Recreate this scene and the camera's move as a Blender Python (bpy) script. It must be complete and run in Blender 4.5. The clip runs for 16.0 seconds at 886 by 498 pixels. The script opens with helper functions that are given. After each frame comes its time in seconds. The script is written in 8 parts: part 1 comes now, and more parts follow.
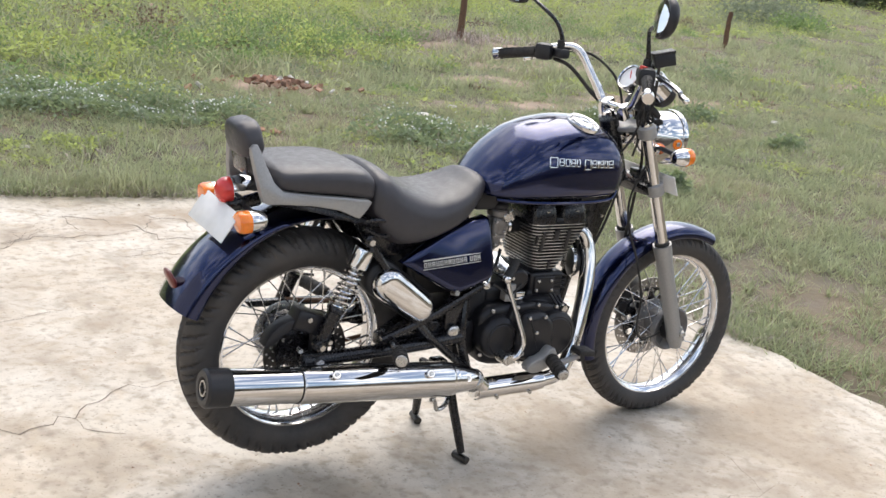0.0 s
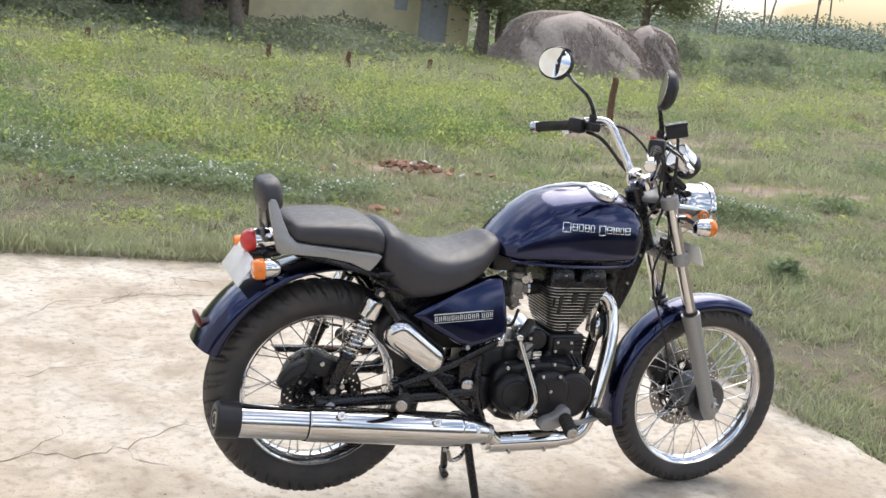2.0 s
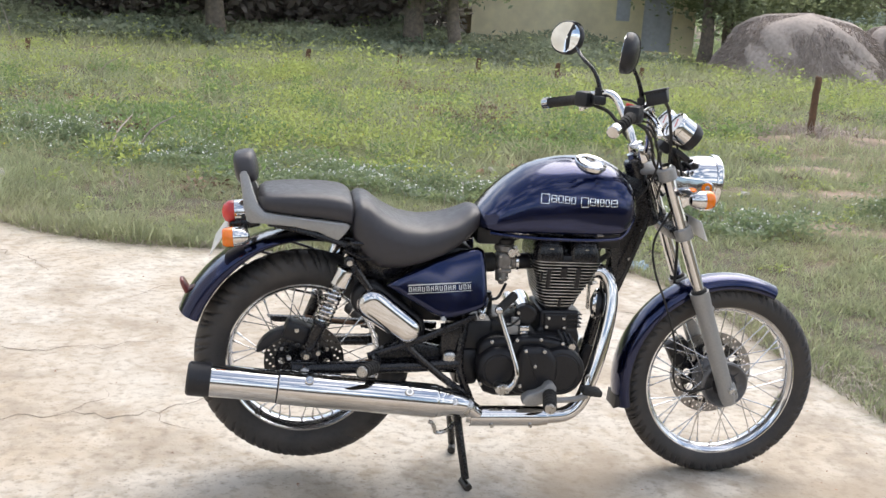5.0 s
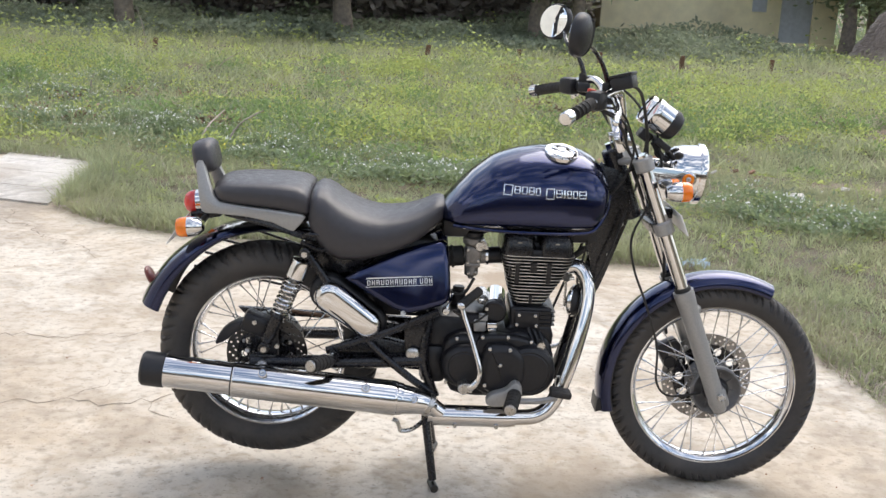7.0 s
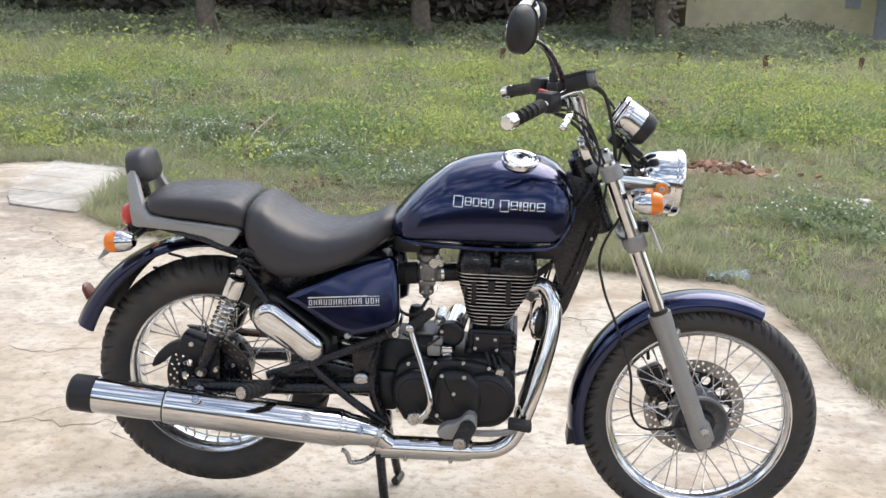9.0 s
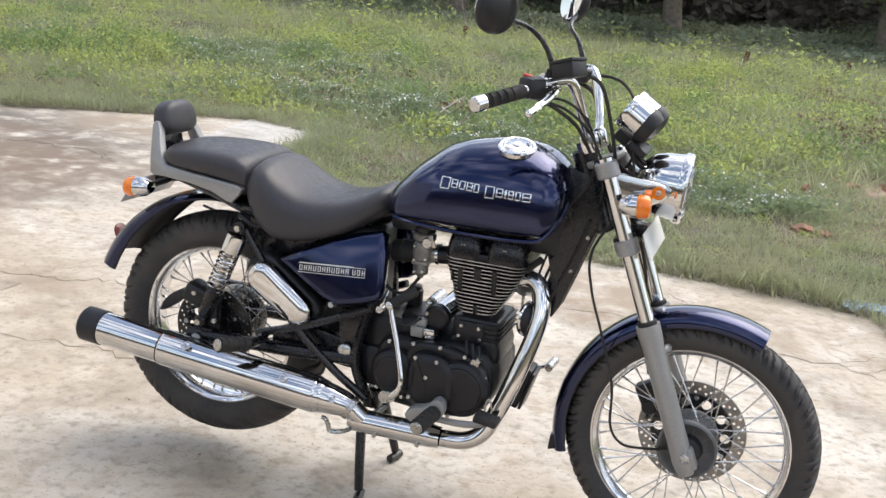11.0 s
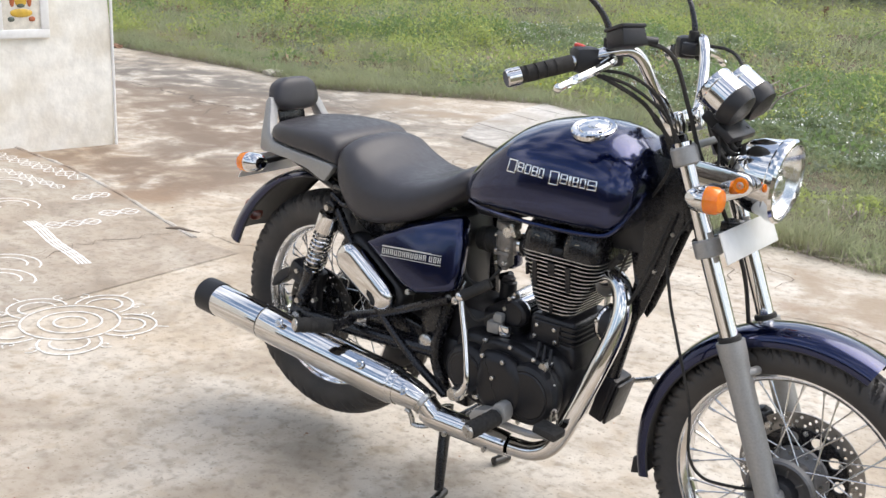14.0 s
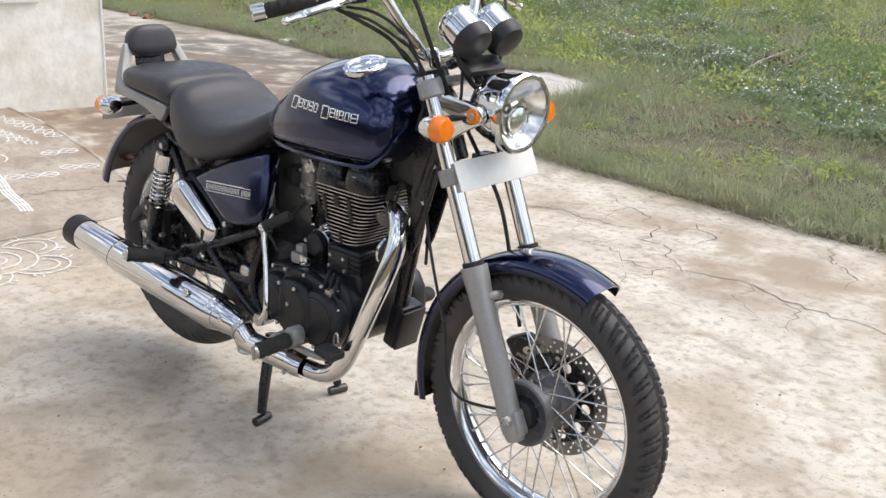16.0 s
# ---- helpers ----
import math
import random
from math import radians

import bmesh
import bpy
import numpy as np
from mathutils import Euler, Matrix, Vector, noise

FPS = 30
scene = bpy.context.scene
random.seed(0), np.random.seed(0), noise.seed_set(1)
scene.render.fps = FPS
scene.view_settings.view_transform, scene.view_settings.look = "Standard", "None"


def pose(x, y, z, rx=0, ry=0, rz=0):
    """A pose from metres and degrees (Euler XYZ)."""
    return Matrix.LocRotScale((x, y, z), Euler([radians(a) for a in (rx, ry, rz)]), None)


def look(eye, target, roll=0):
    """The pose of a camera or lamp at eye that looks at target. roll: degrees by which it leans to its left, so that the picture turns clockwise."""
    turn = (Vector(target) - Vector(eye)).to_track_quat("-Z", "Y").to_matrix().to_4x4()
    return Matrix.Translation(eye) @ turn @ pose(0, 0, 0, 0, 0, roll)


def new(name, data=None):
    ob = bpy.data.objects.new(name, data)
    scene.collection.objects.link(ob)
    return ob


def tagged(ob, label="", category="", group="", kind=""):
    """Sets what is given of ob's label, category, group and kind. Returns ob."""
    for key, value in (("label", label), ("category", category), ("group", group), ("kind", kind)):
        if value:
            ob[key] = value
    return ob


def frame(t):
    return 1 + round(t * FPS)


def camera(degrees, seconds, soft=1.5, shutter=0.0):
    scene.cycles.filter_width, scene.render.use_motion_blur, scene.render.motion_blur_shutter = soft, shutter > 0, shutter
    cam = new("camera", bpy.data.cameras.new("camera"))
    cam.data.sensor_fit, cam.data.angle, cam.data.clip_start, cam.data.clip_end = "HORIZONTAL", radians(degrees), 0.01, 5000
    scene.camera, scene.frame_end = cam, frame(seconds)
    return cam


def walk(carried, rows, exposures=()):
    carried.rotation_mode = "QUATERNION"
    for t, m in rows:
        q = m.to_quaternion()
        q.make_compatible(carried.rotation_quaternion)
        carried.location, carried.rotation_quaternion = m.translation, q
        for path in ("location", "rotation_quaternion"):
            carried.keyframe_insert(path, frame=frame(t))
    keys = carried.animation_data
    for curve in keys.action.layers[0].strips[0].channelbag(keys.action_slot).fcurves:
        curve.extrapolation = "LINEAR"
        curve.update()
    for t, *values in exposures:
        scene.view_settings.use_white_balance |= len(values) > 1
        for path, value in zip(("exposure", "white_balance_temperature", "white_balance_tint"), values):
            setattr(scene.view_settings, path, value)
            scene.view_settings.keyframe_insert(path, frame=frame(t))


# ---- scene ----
cam = camera(45.4, 16.0)
PATH = [
    (0, (-1.209, -2.458, 1.502), (-0.14, -0.865, 0.936), 7.2),
    (0.5, (-1.184, -2.587, 1.509), (-0.143, -0.946, 1.037), 4.7),
    (1, (-1.143, -2.714, 1.495), (-0.147, -1.037, 1.049), 5.4),
    (1.5, (-1.072, -2.789, 1.508), (-0.125, -1.085, 1.064), 4.2),
    (2, (-0.894, -2.848, 1.503), (-0.112, -1.06, 1.068), 6.7),
    (2.5, (-0.75, -2.921, 1.491), (-0.083, -1.08, 1.086), 6.3),
    (3, (-0.622, -3.054, 1.47), (-0.032, -1.188, 1.06), 6.4),
    (3.5, (-0.536, -3.125, 1.485), (0.0, -1.252, 1.031), 4.9),
    (4, (-0.405, -3.124, 1.485), (0.076, -1.237, 1.027), 5.3),
    (4.5, (-0.237, -3.139, 1.467), (0.149, -1.226, 1.032), 5.7),
    (4.7, (-0.205, -3.132, 1.457), (0.173, -1.218, 1.016), 4.7),
    (6.8, (0.328, -3.057, 1.439), (0.436, -1.11, 0.994), 2.9),
    (7, (0.375, -3.061, 1.444), (0.458, -1.118, 0.977), 2.8),
    (7.5, (0.469, -3.009, 1.44), (0.522, -1.061, 0.988), 1.1),
    (8, (0.552, -2.917, 1.43), (0.547, -0.958, 1.029), 2.0),
    (8.5, (0.643, -2.855, 1.436), (0.617, -0.901, 1.008), 2.5),
    (9, (0.76, -2.797, 1.432), (0.67, -0.854, 0.965), 1.7),
    (9.2, (0.843, -2.768, 1.43), (0.69, -0.827, 0.97), 2.8),
    (11.5, (1.498, -2.593, 1.435), (0.878, -0.77, 0.894), 4.4),
    (12, (1.578, -2.52, 1.426), (0.883, -0.735, 0.851), 3.8),
    (12.5, (1.621, -2.397, 1.401), (0.903, -0.597, 0.905), 4.5),
    (13, (1.727, -2.241, 1.442), (0.887, -0.511, 0.893), 3.5),
    (13.5, (1.858, -2.149, 1.443), (0.85, -0.517, 0.876), 5.5),
    (14, (1.95, -2.119, 1.43), (0.807, -0.584, 0.848), 2.9),
    (14.5, (2.087, -2.123, 1.398), (0.923, -0.594, 0.845), 4.5),
    (15, (2.233, -2.049, 1.4), (1.036, -0.565, 0.795), 3.3),
    (15.5, (2.408, -1.877, 1.402), (1.175, -0.436, 0.765), 5.2),
    (16, (2.598, -1.798, 1.394), (1.345, -0.37, 0.768), 2.4),
]
EXPOSURES = [(0.0, 0.33), (2.0, 0.33), (2.5, 0.05), (3.0, 0.05), (3.5, 0.33), (9.0, 0.32), (11.5, 0.27), (12.5, 0.2), (13.5, 0.18), (14.0, 0.32), (15.0, 0.36), (16.0, 0.2)]
walk(cam, [(t, look(eye, target, roll)) for t, eye, target, roll in PATH], EXPOSURES)

# ---- world, sun ----
world = bpy.data.worlds.new("sky")
scene.world = world
world.use_nodes = True
wn, wl = world.node_tree.nodes, world.node_tree.links
wn.clear()
w_out = wn.new("ShaderNodeOutputWorld")
w_bg = wn.new("ShaderNodeBackground")
w_sky = wn.new("ShaderNodeTexSky")
w_sky.sky_type, w_sky.sun_disc = "NISHITA", False
SUN_EL, SUN_AZ = 57.0, 36.0          # height, and the turn from +y towards +x
w_sky.sun_elevation, w_sky.sun_rotation = radians(SUN_EL), radians(SUN_AZ)
w_sky.air_density, w_sky.dust_density, w_sky.ozone_density = 1.2, 3.0, 1.0
w_co = wn.new("ShaderNodeTexCoord")
w_map = wn.new("ShaderNodeMapping")
w_map.inputs["Scale"].default_value = (1.6, 1.6, 4.0)
w_noise = wn.new("ShaderNodeTexNoise")
w_noise.inputs["Scale"].default_value, w_noise.inputs["Detail"].default_value = 2.3, 7.0
w_ramp = wn.new("ShaderNodeValToRGB")
w_ramp.color_ramp.elements[0].position, w_ramp.color_ramp.elements[1].position = 0.45, 0.68
w_mix = wn.new("ShaderNodeMixRGB")
w_mix.inputs["Color2"].default_value = (11.0, 11.0, 11.3, 1)
wl.new(w_co.outputs["Generated"], w_map.inputs["Vector"])
wl.new(w_map.outputs["Vector"], w_noise.inputs["Vector"])
wl.new(w_noise.outputs["Fac"], w_ramp.inputs["Fac"])
wl.new(w_ramp.outputs["Color"], w_mix.inputs["Fac"])
wl.new(w_sky.outputs["Color"], w_mix.inputs["Color1"])
wl.new(w_mix.outputs["Color"], w_bg.inputs["Color"])
w_bg.inputs["Strength"].default_value = 0.165
wl.new(w_bg.outputs["Background"], w_out.inputs["Surface"])

sun = new("sun", bpy.data.lights.new("sun", "SUN"))
sun.data.energy, sun.data.angle, sun.data.color = 1.9, radians(54.0), (1.0, 0.955, 0.9)
sun.matrix_world = look((0, 0, 0), (-math.sin(radians(SUN_AZ)) * math.cos(radians(SUN_EL)), -math.cos(radians(SUN_AZ)) * math.cos(radians(SUN_EL)), -math.sin(radians(SUN_EL))))
scene.view_settings.exposure = 0.0

# ---- materials ----
def material(name, color, rough=0.5, metal=0.0, coat=0.0, spread=0.15, scale=30.0, bump=0.0, bump_scale=200.0, dirt=None, dirt_amount=0.0, dirt_scale=3.0, island=0.0, each=0.0, **more):
    """A surface with grain, a second, larger variation, wear in the gloss and fine relief."""
    m = bpy.data.materials.new(name)
    m.use_nodes = True
    n, l = m.node_tree.nodes, m.node_tree.links
    b = n["Principled BSDF"]
    co = n.new("ShaderNodeTexCoord")
    fine = n.new("ShaderNodeTexNoise")
    fine.inputs["Scale"].default_value, fine.inputs["Detail"].default_value = scale, 6
    l.new(co.outputs["Object"], fine.inputs["Vector"])
    hsv = n.new("ShaderNodeHueSaturation")
    hsv.inputs["Color"].default_value = (*color, 1)
    span = n.new("ShaderNodeMapRange")
    span.inputs["To Min"].default_value, span.inputs["To Max"].default_value = 1 - spread, 1 + spread
    span.inputs["From Min"].default_value, span.inputs["From Max"].default_value = 0.3, 0.7
    l.new(fine.outputs["Fac"], span.inputs["Value"])
    last = span.outputs["Result"]
    if island or each:
        src = n.new("ShaderNodeNewGeometry").outputs["Random Per Island"] if island else n.new("ShaderNodeObjectInfo").outputs["Random"]
        amount = island or each
        r = n.new("ShaderNodeMapRange")
        r.inputs["To Min"].default_value, r.inputs["To Max"].default_value = 1 - amount, 1 + amount
        l.new(src, r.inputs["Value"])
        mul = n.new("ShaderNodeMath")
        mul.operation = "MULTIPLY"
        l.new(last, mul.inputs[0])
        l.new(r.outputs["Result"], mul.inputs[1])
        last = mul.outputs[0]
    l.new(last, hsv.inputs["Value"])
    out = hsv.outputs["Color"]
    if dirt:
        big = n.new("ShaderNodeTexNoise")
        big.inputs["Scale"].default_value, big.inputs["Detail"].default_value = dirt_scale, 8
        l.new(co.outputs["Object"], big.inputs["Vector"])
        rr = n.new("ShaderNodeMapRange")
        rr.inputs["From Min"].default_value, rr.inputs["From Max"].default_value = 0.45, 0.75
        rr.inputs["To Max"].default_value = dirt_amount
        l.new(big.outputs["Fac"], rr.inputs["Value"])
        mix = n.new("ShaderNodeMixRGB")
        mix.inputs["Color2"].default_value = (*dirt, 1)
        l.new(rr.outputs["Result"], mix.inputs["Fac"])
        l.new(out, mix.inputs["Color1"])
        out = mix.outputs["Color"]
    l.new(out, b.inputs["Base Color"])
    wear = n.new("ShaderNodeMapRange")
    wear.inputs["From Min"].default_value, wear.inputs["From Max"].default_value = 0.3, 0.7
    wear.inputs["To Min"].default_value, wear.inputs["To Max"].default_value = rough * 0.8, min(1.0, rough * 1.25)
    l.new(fine.outputs["Fac"], wear.inputs["Value"])
    l.new(wear.outputs["Result"], b.inputs["Roughness"])
    b.inputs["Metallic"].default_value = metal
    b.inputs["Coat Weight"].default_value = coat
    b.inputs["Coat Roughness"].default_value = 0.04
    for key, value in more.items():
        b.inputs[key.replace("_", " ")].default_value = value
    if bump:
        bn = n.new("ShaderNodeTexNoise")
        bn.inputs["Scale"].default_value, bn.inputs["Detail"].default_value = bump_scale, 4
        l.new(co.outputs["Object"], bn.inputs["Vector"])
        bp = n.new("ShaderNodeBump")
        bp.inputs["Strength"].default_value, bp.inputs["Distance"].default_value = bump, 0.01
        l.new(bn.outputs["Fac"], bp.inputs["Height"])
        l.new(bp.outputs["Normal"], b.inputs["Normal"])
    return m


M_BLUE = material("navy_paint", (0.0016, 0.0072, 0.054), 0.19, 0.88, 1.0, 0.08, 400, dirt=(0.01, 0.02, 0.08), dirt_amount=0.15, dirt_scale=6, Coat_Roughness=0.09)
M_CHROME = material("chrome", (0.7, 0.69, 0.68), 0.06, 1.0, 0, 0.03, 60)
M_STEEL = material("brushed_steel", (0.55, 0.54, 0.52), 0.28, 1.0, 0, 0.1, 120, dirt=(0.25, 0.22, 0.18), dirt_amount=0.35, dirt_scale=20)
M_SPOKE = material("spoke_steel", (0.62, 0.62, 0.62), 0.22, 1.0, 0, 0.1, 80)
M_RIM = material("polished_rim", (0.78, 0.78, 0.79), 0.13, 1.0, 0, 0.05, 40, dirt=(0.35, 0.32, 0.28), dirt_amount=0.3, dirt_scale=9)
M_FORK = material("silver_grey_paint", (0.33, 0.325, 0.315), 0.42, 0.35, 0.1, 0.08, 200, bump=0.05, bump_scale=500)
M_CAST = material("cast_aluminium", (0.27, 0.265, 0.26), 0.45, 0.8, 0, 0.15, 90, bump=0.12, bump_scale=400, dirt=(0.12, 0.1, 0.08), dirt_amount=0.5, dirt_scale=15)
M_ENGINE = material("black_engine_enamel", (0.013, 0.0125, 0.0145), 0.36, 0.0, 0.05, 0.2, 90, bump=0.08, bump_scale=350, dirt=(0.025, 0.022, 0.02), dirt_amount=0.25, dirt_scale=12, Specular_IOR_Level=0.35)
M_FINEDGE = material("machined_fin_edge", (0.5, 0.49, 0.47), 0.35, 0.8, 0, 0.2, 60, dirt=(0.05, 0.045, 0.04), dirt_amount=0.6, dirt_scale=25)
M_CARB = material("dull_zinc_casting", (0.3, 0.28, 0.26), 0.5, 0.6, 0, 0.2, 90, bump=0.15, bump_scale=300, dirt=(0.1, 0.08, 0.065), dirt_amount=0.7, dirt_scale=28)
M_REFLECTOR = material("lamp_reflector", (0.93, 0.93, 0.93), 0.17, 1.0, 0, 0.03, 60)
M_BLACK = material("gloss_black_paint", (0.0095, 0.009, 0.011), 0.26, 0.0, 0.25, 0.15, 150, dirt=(0.018, 0.016, 0.016), dirt_amount=0.2, dirt_scale=10, Specular_IOR_Level=0.35)
M_DARKSTEEL = material("dark_steel", (0.09, 0.088, 0.085), 0.4, 1.0, 0, 0.15, 60, dirt=(0.05, 0.042, 0.035), dirt_amount=0.5, dirt_scale=25)
M_PLASTIC = material("black_plastic", (0.019, 0.0185, 0.0205), 0.42, 0, 0, 0.15, 200, bump=0.06, bump_scale=700, Specular_IOR_Level=0.4)
M_RUBBER = material("rubber", (0.02, 0.019, 0.018), 0.75, 0, 0, 0.2, 120, bump=0.2, bump_scale=500, dirt=(0.09, 0.075, 0.06), dirt_amount=0.35, dirt_scale=14)
M_VINYL = material("black_seat_vinyl", (0.038, 0.0355, 0.04), 0.43, 0, 0.06, 0.12, 60, bump=0.1, bump_scale=650, dirt=(0.045, 0.043, 0.041), dirt_amount=0.2, dirt_scale=5)
M_AMBER = material("amber_lens", (0.9, 0.22, 0.01), 0.12, 0, 0.6, 0.1, 60, Subsurface_Weight=0.25, Emission_Strength=0.0)
M_RED = material("red_lens", (0.62, 0.025, 0.02), 0.12, 0, 0.7, 0.1, 60, Subsurface_Weight=0.2)
M_WHITE = material("white_plate", (0.78, 0.78, 0.77), 0.4, 0, 0.1, 0.04, 40, dirt=(0.5, 0.46, 0.4), dirt_amount=0.25, dirt_scale=14)
M_DECAL = material("pale_decal", (0.66, 0.64, 0.58), 0.35, 0.2, 0.2, 0.05, 80)
M_BADGE = material("silver_badge", (0.8, 0.79, 0.76), 0.14, 1.0, 0, 0.05, 100)
M_SWITCH = material("red_switch", (0.6, 0.05, 0.03), 0.4)
M_BRONZE = material("rusty_brown_metal", (0.16, 0.09, 0.055), 0.7, 0.3, 0, 0.3, 60, bump=0.2)


M_TYRE = material("tyre_rubber", (0.04, 0.037, 0.036), 0.58, 0, 0, 0.25, 90, bump=0.1, bump_scale=400, dirt=(0.12, 0.1, 0.082), dirt_amount=0.5, dirt_scale=7)
M_HUB = material("grey_hub_casting", (0.17, 0.17, 0.175), 0.45, 0.6, 0, 0.15, 90, bump=0.1, bump_scale=300, dirt=(0.1, 0.09, 0.08), dirt_amount=0.5, dirt_scale=18)
M_DISC = material("brake_disc_steel", (0.3, 0.29, 0.28), 0.3, 1.0, 0, 0.12, 60, dirt=(0.1, 0.085, 0.07), dirt_amount=0.5, dirt_scale=25)
M_DULLRED = material("dull_red_reflector", (0.16, 0.03, 0.02), 0.3, 0, 0.3)


def glass_material():
    """Thin clear glass: a faint sheen over what lies behind."""
    m = bpy.data.materials.new("clear_glass")
    m.use_nodes = True
    n, l = m.node_tree.nodes, m.node_tree.links
    n.clear()
    out, mix = n.new("ShaderNodeOutputMaterial"), n.new("ShaderNodeMixShader")
    clear, gloss = n.new("ShaderNodeBsdfTransparent"), n.new("ShaderNodeBsdfGlossy")
    clear.inputs["Color"].default_value = (0.96, 0.97, 0.97, 1)
    gloss.inputs["Roughness"].default_value = 0.02
    mix.inputs["Fac"].default_value = 0.14
    l.new(clear.outputs["BSDF"], mix.inputs[1])
    l.new(gloss.outputs["BSDF"], mix.inputs[2])
    l.new(mix.outputs["Shader"], out.inputs["Surface"])
    return m


M_GLASS = glass_material()
M_MIRROR = material("mirror_glass", (0.92, 0.93, 0.93), 0.02, 1.0, 0, 0.01, 20)


def concrete_material(name, color, dark, warm):
    """Worn screed: trowel mottling, warm dust, damp-dark stains, grain."""
    m = bpy.data.materials.new(name)
    m.use_nodes = True
    n, l = m.node_tree.nodes, m.node_tree.links
    b = n["Principled BSDF"]
    co = n.new("ShaderNodeTexCoord")

    def noise_node(scale, detail, lo, hi, warp=0.0):
        q = n.new("ShaderNodeTexNoise")
        q.inputs["Scale"].default_value, q.inputs["Detail"].default_value, q.inputs["Distortion"].default_value = scale, detail, warp
        l.new(co.outputs["Object"], q.inputs["Vector"])
        r = n.new("ShaderNodeMapRange")
        r.inputs["From Min"].default_value, r.inputs["From Max"].default_value = lo, hi
        l.new(q.outputs["Fac"], r.inputs["Value"])
        return r.outputs["Result"]

    def blend(fac, a, color2, amount):
        k = n.new("ShaderNodeMath")
        k.operation = "MULTIPLY"
        k.inputs[1].default_value = amount
        l.new(fac, k.inputs[0])
        q = n.new("ShaderNodeMixRGB")
        l.new(k.outputs[0], q.inputs["Fac"])
        if isinstance(a, tuple):
            q.inputs["Color1"].default_value = (*a, 1)
        else:
            l.new(a, q.inputs["Color1"])
        q.inputs["Color2"].default_value = (*color2, 1)
        return q.outputs["Color"]

    c = blend(noise_node(0.9, 6, 0.4, 0.65, 0.6), color, warm, 0.75)
    c = blend(noise_node(2.1, 9, 0.5, 0.66, 1.0), c, tuple(v * 1.2 for v in color), 0.45)
    c = blend(noise_node(1.7, 10, 0.52, 0.64, 0.4), c, tuple(0.5 * v + 0.4 * w for v, w in zip(warm, dark)), 0.6)
    c = blend(noise_node(4.2, 10, 0.5, 0.74, 1.0), c, dark, 0.65)
    c = blend(noise_node(14, 10, 0.52, 0.72, 0.3), c, warm, 0.6)
    c = blend(noise_node(7, 12, 0.54, 0.7, 0.4), c, tuple(0.75 * v for v in warm), 0.55)
    c = blend(noise_node(26, 9, 0.5, 0.72), c, dark, 0.65)
    c = blend(noise_node(60, 8, 0.6, 0.7), c, tuple(v * 0.8 for v in dark), 0.55)
    c = blend(noise_node(120, 4, 0.62, 0.72), c, tuple(v * 0.6 for v in dark), 0.6)
    EARTH, MOSS, RUST, DUST = (0.19, 0.14, 0.1), (0.15, 0.13, 0.108), (0.27, 0.185, 0.12), (0.33, 0.26, 0.185)
    streak = noise_node(3.4, 14, 0.38, 0.6, 0.5)
    speck = noise_node(9.0, 14, 0.4, 0.62, 0.2)
    for px, py, sx, reach, tint, amount, grain in (
            (-4.3, 3.75, 0.5, 1.5, MOSS, 0.95, streak), (-4.4, 3.9, 0.4, 1.2, MOSS, 0.7, speck), (-6.6, 4.2, 0.3, 1.1, MOSS, 0.9, streak), (-2.9, 2.35, 0.8, 0.8, MOSS, 0.8, streak), (-2.7, 1.85, 1.0, 0.45, RUST, 0.6, speck),
            (-3.15, 1.5, 0.5, 0.6, RUST, 0.9, streak), (-2.6, 1.33, 0.7, 0.4, RUST, 0.85, streak), (-3.7, 1.55, 0.6, 0.5, RUST, 0.8, speck), (-4.6, 2.9, 0.5, 1.0, DUST, 0.9, streak), (-3.6, 2.9, 0.6, 0.8, RUST, 0.6, speck), (-3.25, 4.7, 0.8, 0.75, DUST, 0.95, streak),
            (-3.35, 2.85, 0.55, 1.05, EARTH, 0.95, streak), (-3.4, 2.9, 0.6, 1.0, EARTH, 0.8, speck), (-3.9, 3.85, 0.35, 0.4, EARTH, 0.95, streak), (-3.0, 1.8, 0.6, 0.6, EARTH, 0.95, streak), (-2.85, 1.5, 0.7, 0.4, EARTH, 0.8, speck), (-3.6, 1.75, 0.6, 0.5, EARTH, 0.9, streak), (-5.2, 3.3, 0.5, 0.9, EARTH, 0.8, streak),
            (0.41, 2.45, 0.5, 0.3, DUST, 0.9, streak), (0.95, 2.3, 0.5, 0.35, DUST, 0.9, streak), (0.8, 1.98, 0.6, 0.3, RUST, 0.6, speck), (1.5, 2.1, 0.6, 0.5, DUST, 0.7, streak),
            (-0.4, -1.2, 0.6, 1.1, DUST, 0.6, streak), (1.2, -0.4, 0.8, 0.9, DUST, 0.55, streak), (-1.0, 1.2, 0.6, 0.9, DUST, 0.5, streak)):
        flat = n.new("ShaderNodeVectorMath")
        flat.operation = "MULTIPLY"
        flat.inputs[1].default_value = (sx, 1.0, 0.0)
        l.new(co.outputs["Object"], flat.inputs[0])
        gap = n.new("ShaderNodeVectorMath")
        gap.operation = "DISTANCE"
        l.new(flat.outputs["Vector"], gap.inputs[0])
        gap.inputs[1].default_value = (px * sx, py, 0)
        near = n.new("ShaderNodeMapRange")
        near.inputs["From Min"].default_value, near.inputs["From Max"].default_value = reach, reach * 0.35
        l.new(gap.outputs["Value"], near.inputs["Value"])
        both = n.new("ShaderNodeMath")
        both.operation = "MULTIPLY"
        l.new(grain, both.inputs[0])
        l.new(near.outputs["Result"], both.inputs[1])
        c = blend(both.outputs[0], c, tint, amount)
    l.new(c, b.inputs["Base Color"])
    b.inputs["Roughness"].default_value = 0.82
    hb = n.new("ShaderNodeTexNoise")
    hb.inputs["Scale"].default_value, hb.inputs["Detail"].default_value = 45, 10
